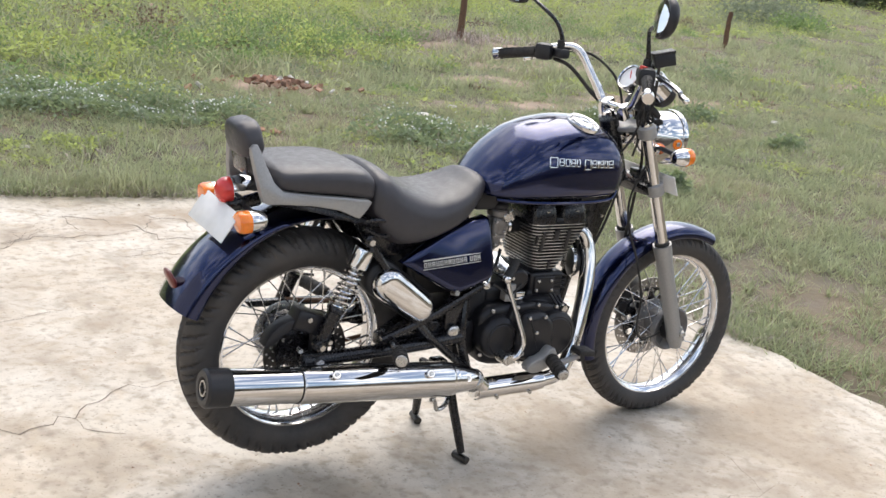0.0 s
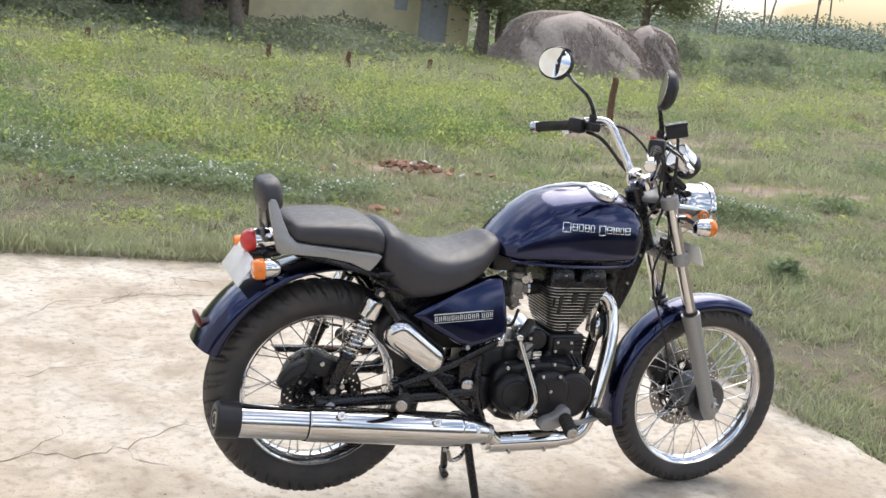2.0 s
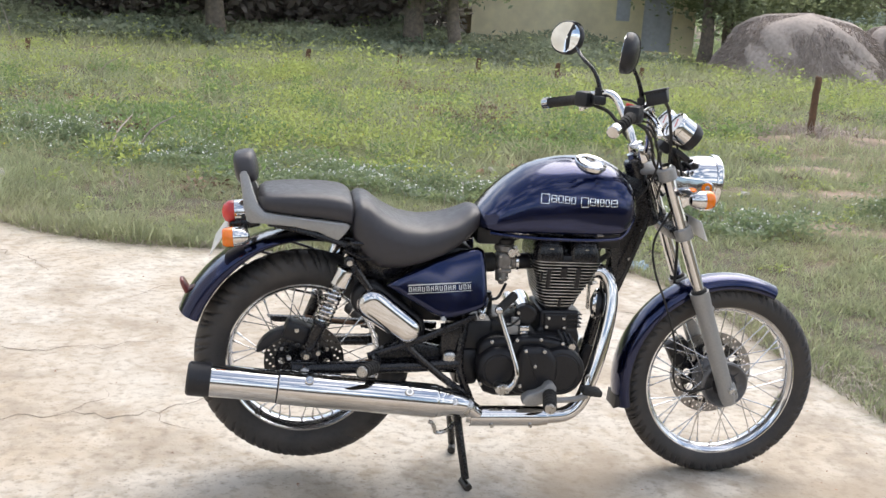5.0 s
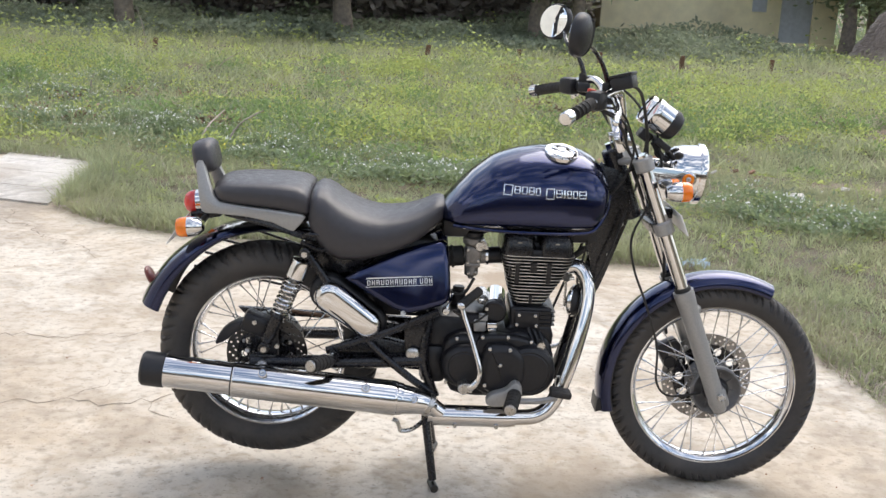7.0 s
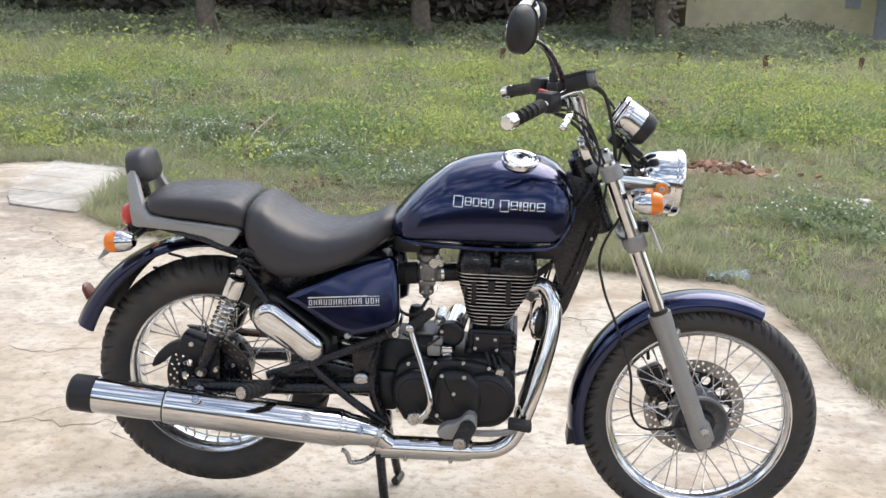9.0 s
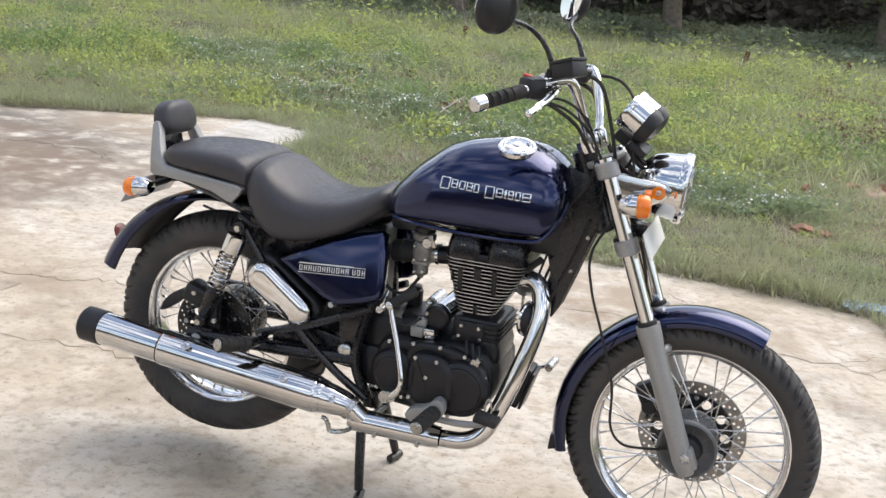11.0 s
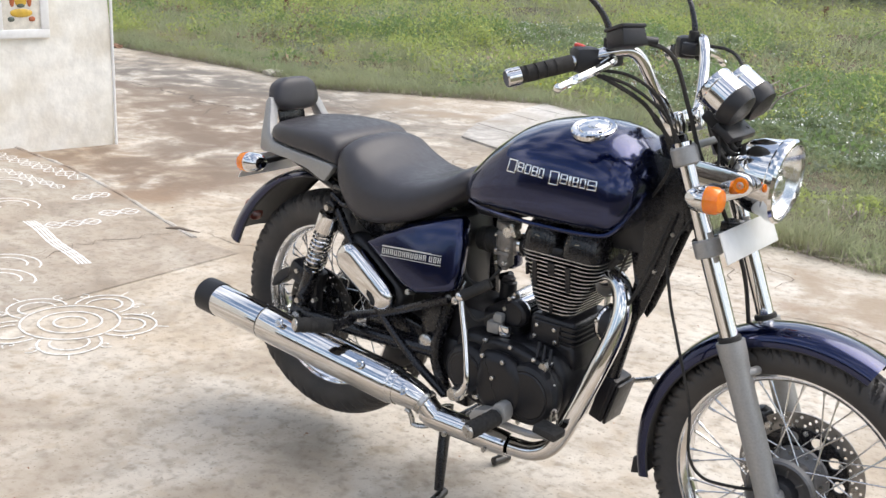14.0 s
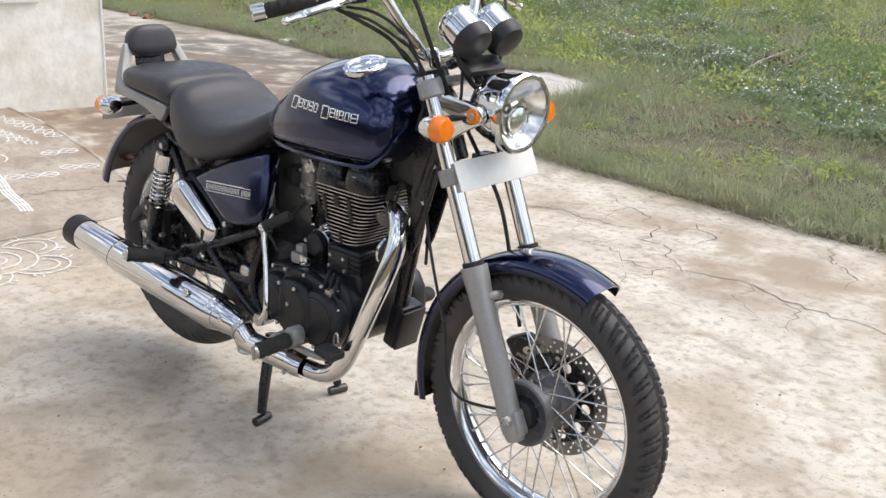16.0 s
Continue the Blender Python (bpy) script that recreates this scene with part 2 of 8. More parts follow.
    l.new(co.outputs["Object"], hb.inputs["Vector"])
    bp = n.new("ShaderNodeBump")
    bp.inputs["Strength"].default_value, bp.inputs["Distance"].default_value = 0.25, 0.01
    l.new(hb.outputs["Fac"], bp.inputs["Height"])
    l.new(bp.outputs["Normal"], b.inputs["Normal"])
    return m


M_CONCRETE = concrete_material("worn_concrete", (0.6, 0.553, 0.478), (0.245, 0.2, 0.15), (0.46, 0.372, 0.268))
M_APRON = concrete_material("dusty_concrete", (0.44, 0.4, 0.34), (0.22, 0.18, 0.14), (0.38, 0.31, 0.235))
M_SLAB = concrete_material("pale_concrete", (0.6, 0.575, 0.535), (0.36, 0.33, 0.295), (0.53, 0.49, 0.43))
M_CRACK = material("crack_dirt", (0.15, 0.12, 0.092), 0.95, spread=0.3, scale=20)
M_CHALK = material("white_rice_powder", (0.74, 0.73, 0.7), 0.9, spread=0.15, scale=90, bump=0.3, bump_scale=300)
M_WASH = material("whitewashed_plaster", (0.82, 0.8, 0.74), 0.88, spread=0.1, scale=14, bump=0.3, bump_scale=40, dirt=(0.5, 0.42, 0.29), dirt_amount=0.8, dirt_scale=2.2)
# farmhouse yellow, paled to imitate the haze in front of it
M_YELLOW = material("yellow_plaster", (0.84, 0.75, 0.5), 0.9, spread=0.08, scale=3, dirt=(0.4, 0.32, 0.2), dirt_amount=0.4, dirt_scale=0.8)
M_SOIL = material("soil_and_turf", (0.105, 0.09, 0.055), 0.95, spread=0.45, scale=7, bump=0.8, bump_scale=25, dirt=(0.26, 0.185, 0.12), dirt_amount=0.8, dirt_scale=0.5)
PATCHES = [(5.2, 5.85, 1.05, 0.36), (7.5, 10.6, 1.3, 0.7), (5.75, 7.4, 0.8, 0.4), (8.9, 10.3, 1.3, 0.5), (7.8, 8.6, 1.2, 0.45), (7.3, 6.3, 1.5, 0.45), (2.65, 6.6, 0.7, 0.4), (4.1, 4.2, 0.6, 0.3), (12.0, 8.0, 1.6, 0.7), (-5.6, 11.2, 0.45, 1.6), (-5.1, 8.4, 0.5, 1.0), (-3.0, 9.9, 0.8, 0.5), (-6.0, 14.2, 1.0, 0.5)]   # bare earth in the field: place and reach


def bare_patches(m, color):
    """Shows plain brown earth at the bare places of the field."""
    n, l = m.node_tree.nodes, m.node_tree.links
    b = n["Principled BSDF"]
    was = b.inputs["Base Color"].links[0].from_socket
    co = n.new("ShaderNodeTexCoord")
    wob = n.new("ShaderNodeTexNoise")
    wob.inputs["Scale"].default_value, wob.inputs["Detail"].default_value = 2.2, 8
    l.new(co.outputs["Object"], wob.inputs["Vector"])
    for px, py, rx, ry in PATCHES:
        flat = n.new("ShaderNodeVectorMath")
        flat.operation = "MULTIPLY"
        flat.inputs[1].default_value = (1 / rx, 1 / ry, 0.0)
        l.new(co.outputs["Object"], flat.inputs[0])
        gap = n.new("ShaderNodeVectorMath")
        gap.operation = "DISTANCE"
        l.new(flat.outputs["Vector"], gap.inputs[0])
        gap.inputs[1].default_value = (px / rx, py / ry, 0)
        near = n.new("ShaderNodeMapRange")
        near.inputs["From Min"].default_value, near.inputs["From Max"].default_value = 1.5, 0.6
        l.new(gap.outputs["Value"], near.inputs["Value"])
        both = n.new("ShaderNodeMath")
        both.operation = "MULTIPLY"
        l.new(near.outputs["Result"], both.inputs[0])
        k = n.new("ShaderNodeMapRange")
        k.inputs["From Min"].default_value, k.inputs["From Max"].default_value = 0.35, 0.6
        l.new(wob.outputs["Fac"], k.inputs["Value"])
        l.new(k.outputs["Result"], both.inputs[1])
        mix = n.new("ShaderNodeMixRGB")
        mix.inputs["Color2"].default_value = (*color, 1)
        l.new(both.outputs[0], mix.inputs["Fac"])
        l.new(was, mix.inputs["Color1"])
        was = mix.outputs["Color"]
    l.new(was, b.inputs["Base Color"])


bare_patches(M_SOIL, (0.34, 0.25, 0.18))
M_RUBBLE = material("brown_rubble", (0.3, 0.17, 0.11), 0.9, spread=0.3, scale=20, bump=0.4, bump_scale=60, each=0.4)


def leafy(m, through_color, share):
    """Adds the light that passes through a leaf."""
    n, l = m.node_tree.nodes, m.node_tree.links
    tr = n.new("ShaderNodeBsdfTranslucent")
    tr.inputs["Color"].default_value = (*through_color, 1)
    mix = n.new("ShaderNodeMixShader")
    mix.inputs["Fac"].default_value = share
    l.new(n["Principled BSDF"].outputs["BSDF"], mix.inputs[1])
    l.new(tr.outputs["BSDF"], mix.inputs[2])
    l.new(mix.outputs["Shader"], n["Material Output"].inputs["Surface"])
    return m


M_GRASS = material("grass_blades", (0.2, 0.228, 0.135), 0.6, spread=0.45, scale=3.5, island=0.5, Subsurface_Weight=0.0, Specular_IOR_Level=0.3, dirt=(0.38, 0.295, 0.205), dirt_amount=0.8, dirt_scale=1.0)
M_WEED = material("weed_leaves", (0.27, 0.305, 0.125), 0.55, spread=0.45, scale=3.0, dirt=(0.33, 0.33, 0.12), dirt_amount=0.6, dirt_scale=0.9, island=0.4, Specular_IOR_Level=0.3)
M_BROWNWEED = material("withered_leaves", (0.27, 0.19, 0.13), 0.8, spread=0.35, scale=2.0, island=0.4)
M_GREENWEED = material("mid_green_leaves", (0.14, 0.195, 0.1), 0.55, spread=0.35, scale=2.0, island=0.4, Specular_IOR_Level=0.3)
M_PALEWEED = material("grey_green_leaves", (0.18, 0.235, 0.145), 0.55, spread=0.3, scale=1.0, island=0.4)
# dry scrub brown, greyed and paled to stand in for haze
M_HAZEDLEAF = material("hazed_scrub_leaves", (0.25, 0.22, 0.2), 0.9, spread=0.35, scale=0.4, island=0.45)
# shrub green, its paleness partly haze painted into the leaves
M_SHRUB = material("shrub_leaves", (0.19, 0.215, 0.15), 0.7, spread=0.35, scale=0.6, island=0.4)
# tree green lifted towards grey: distance haze put into the leaf colour
M_TREELEAF = material("tree_leaves", (0.19, 0.22, 0.135), 0.55, spread=0.3, scale=0.3, island=0.45)
M_FLOWER = material("yellow_petals", (0.7, 0.55, 0.05), 0.6, island=0.2)
M_PETAL = material("white_petals", (0.8, 0.8, 0.76), 0.6, island=0.1)
M_BARK = material("bark", (0.22, 0.18, 0.145), 0.9, spread=0.4, scale=8, bump=0.8, bump_scale=25)
M_POST = material("weathered_post", (0.15, 0.085, 0.05), 0.9, spread=0.3, scale=14, bump=0.5, bump_scale=60)
M_HAY = material("dry_straw", (0.38, 0.32, 0.28), 0.95, spread=0.18, scale=9, bump=0.35, bump_scale=70, island=0.25)
M_PAPER = material("crumpled_paper", (0.66, 0.62, 0.56), 0.8, spread=0.2, scale=15)
# door grey, lightened like the farmhouse wall to imitate haze
M_GREYDOOR = material("grey_door_paint", (0.48, 0.5, 0.54), 0.6, spread=0.1, scale=8)
# woods green paled so that the colour itself carries the distance haze
M_FAR = material("hazed_far_woods", (0.33, 0.38, 0.29), 1.0, spread=0.12, scale=0.05, island=0.1, Specular_IOR_Level=0.0)

# the thicket's see-through colour is paled for haze too
for leaf_mat, color, share in ((M_GRASS, (0.52, 0.56, 0.33), 0.48), (M_SHRUB, (0.32, 0.37, 0.24), 0.4), (M_WEED, (0.57, 0.66, 0.21), 0.48), (M_GREENWEED, (0.34, 0.48, 0.16), 0.42), (M_PALEWEED, (0.35, 0.42, 0.2), 0.4), (M_HAZEDLEAF, (0.3, 0.28, 0.24), 0.4), (M_TREELEAF, (0.4, 0.45, 0.24), 0.45)):
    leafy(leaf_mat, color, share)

# ---- building helpers ----
def finish(bm, name, mat, angle=35):
    me = bpy.data.meshes.new(name)
    bmesh.ops.recalc_face_normals(bm, faces=bm.faces)
    bm.to_mesh(me)
    bm.free()
    for f in me.polygons:
        f.use_smooth = True
    me.set_sharp_from_angle(angle=radians(angle))
    for q in mat if isinstance(mat, (list, tuple)) else (mat,):
        me.materials.append(q)
    return me


def part(name, bm, mat, parent, label="", angle=35, m=None):
    ob = new(name, finish(bm, name, mat, angle) if isinstance(bm, bmesh.types.BMesh) else bm)
    ob.parent = parent
    if m is not None:
        ob.matrix_basis = m
    if label:
        ob["label"] = label
    return ob


def thing(name, label, category, at=(0, 0, 0), group="", kind=""):
    ob = new(name)
    ob.location = at
    ob.empty_display_size = 0.1
    return tagged(ob, label, category, group, kind)


def join(*bms):
    """One bmesh out of several."""
    out = bmesh.new()
    for b in bms:
        me = bpy.data.meshes.new("join")
        b.to_mesh(me)
        b.free()
        out.from_mesh(me)
        bpy.data.meshes.remove(me)
    return out


def rings_mesh(rings, caps=True, loop=False):
    bm = bmesh.new()
    rows = [[bm.verts.new(p) for p in ring] for ring in rings]
    k = len(rows[0])
    pairs = list(zip(rows, rows[1:])) + ([(rows[-1], rows[0])] if loop else [])
    for a, b in pairs:
        for i in range(k):
            bm.faces.new((a[i], a[(i + 1) % k], b[(i + 1) % k], b[i]))
    if caps and not loop:
        bm.faces.new(rows[0])
        bm.faces.new(rows[-1])
    return bm


def smooth_path(points, step):
    """Points along a Catmull-Rom curve."""
    p = [Vector(q) for q in points]
    if len(p) == 2:
        return p
    p = [2 * p[0] - p[1]] + p + [2 * p[-1] - p[-2]]
    out = []
    for i in range(1, len(p) - 2):
        for s in range(step):
            t = s / step
            a, b, c, d = p[i - 1 : i + 3]
            out.append(0.5 * (2 * b + (c - a) * t + (2 * a - 5 * b + 4 * c - d) * t * t + (3 * b - a - 3 * c + d) * t ** 3))
    out.append(p[-2])
    return out


def tube(points, radius, sides=10, step=6, caps=True):
    """A round bar along a smooth path. radius: one, or one for each point."""
    path = smooth_path(points, step)
    many = radius if isinstance(radius, (list, tuple)) else [radius] * len(points)
    at = np.linspace(0, len(points) - 1, len(path))
    radii = [float(r) for r in np.interp(at, range(len(points)), many)]
    rings, ahead = [], None
    for i, p in enumerate(path):
        t = (path[min(i + 1, len(path) - 1)] - path[max(i - 1, 0)]).normalized()
        if ahead is None:
            u = t.orthogonal().normalized()
        else:
            u = (ahead.rotation_difference(t) @ u).normalized()
        ahead = t
        v = t.cross(u)
        rings.append([p + radii[i] * (math.cos(a) * u + math.sin(a) * v) for a in (2 * math.pi * k / sides for k in range(sides))])
    return rings_mesh(rings, caps)


def lathe(profile, sides=32, m=None, loop=False, open_ends=False):
    """Turns (radius, along) about the y axis."""
    rings = [[(max(r, 1e-4) * math.cos(a), y, max(r, 1e-4) * math.sin(a)) for a in (2 * math.pi * k / sides for k in range(sides))] for r, y in profile]
    bm = rings_mesh(rings, not loop and not open_ends, loop)
    if m is not None:
        bm.transform(m)
    return bm


def along(a, b):
    """Puts a lathe's y axis on the way from a to b, with its start at a."""
    a, b = Vector(a), Vector(b)
    return Matrix.Translation(a) @ Vector((0, 1, 0)).rotation_difference(b - a).to_matrix().to_4x4()


def rod(a, b, r, sides=10, bevel=0.0):
    n = (Vector(b) - Vector(a)).length
    prof = [(r, 0), (r, n)] if not bevel else [(r - bevel, 0), (r, bevel), (r, n - bevel), (r - bevel, n)]
    return lathe(prof, sides, along(a, b))


def box(sx, sy, sz, bevel=0.0, m=None, segs=2):
    bm = bmesh.new()
    bmesh.ops.create_cube(bm, size=1)
    bmesh.ops.scale(bm, vec=(sx, sy, sz), verts=bm.verts)
    if bevel:
        bmesh.ops.bevel(bm, geom=bm.edges[:], offset=bevel, segments=segs, profile=0.5, affect="EDGES")
    if m is not None:
        bm.transform(m)
    return bm


def plate(outline, y0, y1, bevel=0.0, segs=2, round_it=0):
    """A plate cut to an outline in x and z, from y0 to y1. round_it: steps by which the outline is rounded."""
    pts = [Vector((x, 0, z)) for x, z in outline]
    for _ in range(round_it):
        pts = [q for a, b in zip(pts, pts[1:] + pts[:1]) for q in (a * 0.75 + b * 0.25, a * 0.25 + b * 0.75)]
    bm = bmesh.new()
    face = bm.faces.new([bm.verts.new((p.x, y0, p.z)) for p in pts])
    made = bmesh.ops.extrude_face_region(bm, geom=[face])
    bmesh.ops.translate(bm, vec=(0, y1 - y0, 0), verts=[v for v in made["geom"] if isinstance(v, bmesh.types.BMVert)])
    if bevel:
        rim = [e for e in bm.edges if abs(e.verts[0].co.y - e.verts[1].co.y) < 1e-6]
        bmesh.ops.bevel(bm, geom=rim, offset=bevel, segments=segs, profile=0.5, affect="EDGES")
    return bm


def blob(sx, sy, sz, power=2.5, m=None, u=24, v=14):
    """A rounded solid between an ellipsoid and a box."""
    def sg(c, e):
        return math.copysign(abs(c) ** e, c)
    e = 2 / power
    rings = []
    for j in range(v + 1):
        b = -math.pi / 2 + math.pi * j / v
        rings.append([(sx * max(sg(math.cos(b), e), 1e-3) * sg(math.cos(a), e), sy * max(sg(math.cos(b), e), 1e-3) * sg(math.sin(a), e), sz * sg(math.sin(b), e)) for a in (2 * math.pi * k / u for k in range(u))])
    bm = rings_mesh(rings)
    if m is not None:
        bm.transform(m)
    return bm


def mirrored(bm):
    """The same piece on the other side."""
    out = bm.copy()
    for v in out.verts:
        v.co.y = -v.co.y
    bmesh.ops.reverse_faces(out, faces=out.faces)
    return out


def body(stations, power_top=2.3, power_low=3.0, sides=40, waist=0.42):
    """A swelling body along x: rows of x, half width, underside, top."""
    xs = np.array([s[0] for s in stations])
    rings = []
    fine = np.interp(np.linspace(0, len(xs) - 1, 4 * len(xs)), range(len(xs)), xs)
    cols = [np.array([s[k] for s in stations]) for k in (1, 2, 3)]
    for x in fine:
        w, zb, zt = (float(np.interp(x, xs, c)) for c in cols)
        mid, top, low = zb + waist * (zt - zb), (1 - waist) * (zt - zb), waist * (zt - zb)
        ring = []
        for k in range(sides):
            a = 2 * math.pi * k / sides
            c, s = math.cos(a), math.sin(a)
            e = 2 / (power_top if s > 0 else power_low)
            ring.append((x, w * math.copysign(abs(c) ** e, c), mid + (top if s > 0 else low) * math.copysign(abs(s) ** e, s)))
        rings.append(ring)
    bm = rings_mesh(rings)
    for _ in range(3):
        bmesh.ops.smooth_vert(bm, verts=bm.verts, factor=0.4, use_axis_x=True, use_axis_y=True, use_axis_z=True)
    return bm


def arc_shell(cx, cz, profile, a0, a1, steps=40, thick=0.004):
    """A mudguard: the profile (radius, y) swept about an axle, with thickness."""
    rings = []
    for k in range(steps + 1):
        a = radians(a0 + (a1 - a0) * k / steps)
        outer = [(cx + r * math.cos(a), y, cz + r * math.sin(a)) for r, y in profile]
        inner = [(cx + (r - thick) * math.cos(a), y * 0.96, cz + (r - thick) * math.sin(a)) for r, y in reversed(profile)]
        rings.append(outer + inner)
    return rings_mesh(rings)


def lined(bm, n):
    """Gives a swept shell's inner faces the second material; n: points of its outer profile."""
    k = 2 * n
    for i, f in enumerate(bm.faces):
        f.material_index = 1 if i % k >= n and f.calc_area() < 0.01 else 0
    return bm


def fast_mesh(name, verts, faces_n, mat):
    """A mesh from arrays: verts (n, 3) and faces (m, k) of one size k."""
    me = bpy.data.meshes.new(name)
    k = faces_n.shape[1]
    me.vertices.add(len(verts))
    me.vertices.foreach_set("co", np.ascontiguousarray(verts, np.float32).ravel())
    me.loops.add(faces_n.size)
    me.loops.foreach_set("vertex_index", faces_n.astype(np.int32).ravel())
    me.polygons.add(len(faces_n))
    me.polygons.foreach_set("loop_start", np.arange(0, faces_n.size, k, dtype=np.int32))
    me.polygons.foreach_set("loop_total", np.full(len(faces_n), k, np.int32))
    me.update(calc_edges=True)
    me.materials.append(mat)
    return me

# ---- ground, yard, walls ----
YARD = [(2.28, -6.2), (2.29, 0.3), (2.27, 0.8), (2.21, 1.2), (2.23, 1.7), (2.19, 2.2), (2.06, 2.66), (1.7, 2.76), (1.3, 2.83), (0.7, 2.85), (0.1, 2.94), (-0.9, 3.06), (-1.45, 3.32), (-1.83, 3.75),
        (-1.88, 4.4), (-2.0, 5.4), (-2.9, 5.75), (-3.5, 5.4), (-4.6, 4.75), (-5.6, 5.02), (-8.0, 5.1), (-14.0, 5.4), (-14.0, -6.2)]


def inside(x, y, poly):
    """Which of the places lie in the outline."""
    x, y = np.asarray(x, float), np.asarray(y, float)
    hit = np.zeros(x.shape, bool)
    for (ax, ay), (bx, by) in zip(poly, poly[1:] + poly[:1]):
        if ay != by:
            hit ^= ((ay > y) != (by > y)) & (x < (bx - ax) * (y - ay) / (by - ay) + ax)
    return hit


def lumps(x, y, s, seed=0.0):
    """Smooth noise between about -1 and 1, for arrays."""
    x, y = np.asarray(x, float) / s + seed * 7.3, np.asarray(y, float) / s - seed * 3.1
    return (np.sin(x * 1.7 + 1.3 * np.sin(y * 1.1 + seed)) + np.sin(y * 1.9 + 1.7 * np.sin(x * 0.9 + 2.0)) + 0.6 * np.sin(3.1 * x + 2.3 * y) + 0.5 * np.sin(4.3 * y - 2.9 * x + 1.0)) / 3.1


def ground_height(x, y):
    x, y = np.asarray(x, float), np.asarray(y, float)
    far = np.clip((y - 3.0) / 8.0, 0, 1)
    # the fields to the north-east climb gently
    rise = 2.0 * np.clip((0.66 * x + 0.75 * y - 34) / 75, 0, 1) * np.clip((x - 17) / 12, 0, 1)
    return np.where(inside(x, y, YARD), -0.06, rise - 0.015 + 0.02 * lumps(x, y, 0.8) + far * (0.06 * lumps(x, y, 2.2, 1.0) + 0.05 * lumps(x, y, 6.0, 2.0) + 0.075 * lumps(x, y, 0.75, 21.0)))


def build_ground():
    near_x = np.concatenate([-np.geomspace(2500, 18, 26), np.linspace(-17.8, 17.8, 200), np.geomspace(18, 2500, 26)])
    near_y = np.concatenate([-np.geomspace(2500, 8, 20), np.linspace(-7.8, 32, 210), np.geomspace(32.3, 2500, 30)])
    gx, gy = np.meshgrid(near_x, near_y)
    gz = ground_height(gx, gy)
    v = np.stack([gx, gy, gz], -1).reshape(-1, 3)
    w = len(near_x)
    i = (np.arange(len(near_y) - 1)[:, None] * w + np.arange(w - 1)).ravel()
    ob = new("ground", fast_mesh("ground", v, np.stack([i, i + 1, i + w + 1, i + w], -1), M_SOIL))
    tagged(ob, "rough grassy field with bare brown earth patches", "ground", kind="structure")


def slab_mesh(outline, top, thick, jag, seed, bevel=0.012):
    rnd = random.Random(seed)
    pts = []
    for (ax, ay), (bx, by) in zip(outline, outline[1:] + outline[:1]):
        n = max(1, int(math.hypot(bx - ax, by - ay) / 0.12)) if jag else 1
        n = min(n, 60)
        for k in range(n):
            t = k / n
            pts.append((ax + (bx - ax) * t + (rnd.uniform(-jag, jag) if k else 0), ay + (by - ay) * t + (rnd.uniform(-jag, jag) if k else 0)))
    bm = bmesh.new()
    f = bm.faces.new([bm.verts.new((x, y, top)) for x, y in pts])
    f.normal_update()
    if f.normal.z < 0:
        f.normal_flip()
    made = bmesh.ops.extrude_face_region(bm, geom=[f])
    bmesh.ops.translate(bm, vec=(0, 0, -thick), verts=[q for q in made["geom"] if isinstance(q, bmesh.types.BMVert)])
    return bm


def apron_height(x):
    """The apron before the house rises gently towards its wall."""
    return 0.0025 + 0.034 * max(0.0, min(1.0, (-1.6 - x) / 1.6))


def build_yard():
    ob = new("yard_pavement", finish(slab_mesh(YARD, 0.0, 0.1, 0.035, 3), "yard_pavement", M_CONCRETE))
    tagged(ob, "worn beige concrete yard with cracks and stains", "pavement", kind="structure")
    edge_x, edge_y = [-1.7, -1.96, -2.5, -3.2, -3.9], [0.93, 0.99, 1.13, 1.27, 1.34]
    bm, n, k = bmesh.new(), 40, 30
    rows = []
    for i in range(n + 1):
        x = -1.45 - 3.9 * i / n
        far = float(np.interp(-x, [-e for e in edge_x], edge_y))
        rows.append([bm.verts.new((x, far + (-6.0 - far) * (j / k) ** 1.5, apron_height(x))) for j in range(k + 1)])
        rows[-1].insert(0, bm.verts.new((x, far + 0.004, -0.03)))
    for a, b in zip(rows, rows[1:]):
        for q in range(k + 1):
            bm.faces.new((a[q], a[q + 1], b[q + 1], b[q]))
    ob = new("entrance_apron", finish(bm, "entrance_apron", M_APRON, 20))
    tagged(ob, "low sloping concrete apron before the house wall", "pavement", kind="structure")
    lip = tube([(x, float(np.interp(-x, [-e for e in edge_x], edge_y)) - 0.008, apron_height(x) - 0.006 + 0.004 * math.sin(x * 31)) for x in np.linspace(-1.75, -4.3, 40)], 0.014, 8, 2)
    tagged(new("apron_lip", finish(lip, "apron_lip", M_SLAB)), "worn pale lip along the apron's edge", "kerb", kind="structure")
    # three pale boards of concrete set in the grass edge
    boards = [(-1.9, 3.72, -2.42, 3.9), (-1.93, 4.2, -2.66, 4.42), (-1.97, 4.75, -2.76, 5.0), (-2.0, 5.2, -2.82, 5.42), (-2.03, 5.6, -2.86, 5.84)]
    slab = thing("concrete_slab", "pale grey concrete slab with long joints at the grass edge", "slab", kind="structure")
    for (ax, ay, bx, by), (cx, cy, dx, dy) in zip(boards, boards[1:]):
        outline = [(ax, ay + 0.006), (cx, cy - 0.006), (dx, dy - 0.006), (bx, by + 0.006)]
        part("slab_board", slab_mesh(outline, 0.014, 0.07, 0.008, 5), M_SLAB, slab)


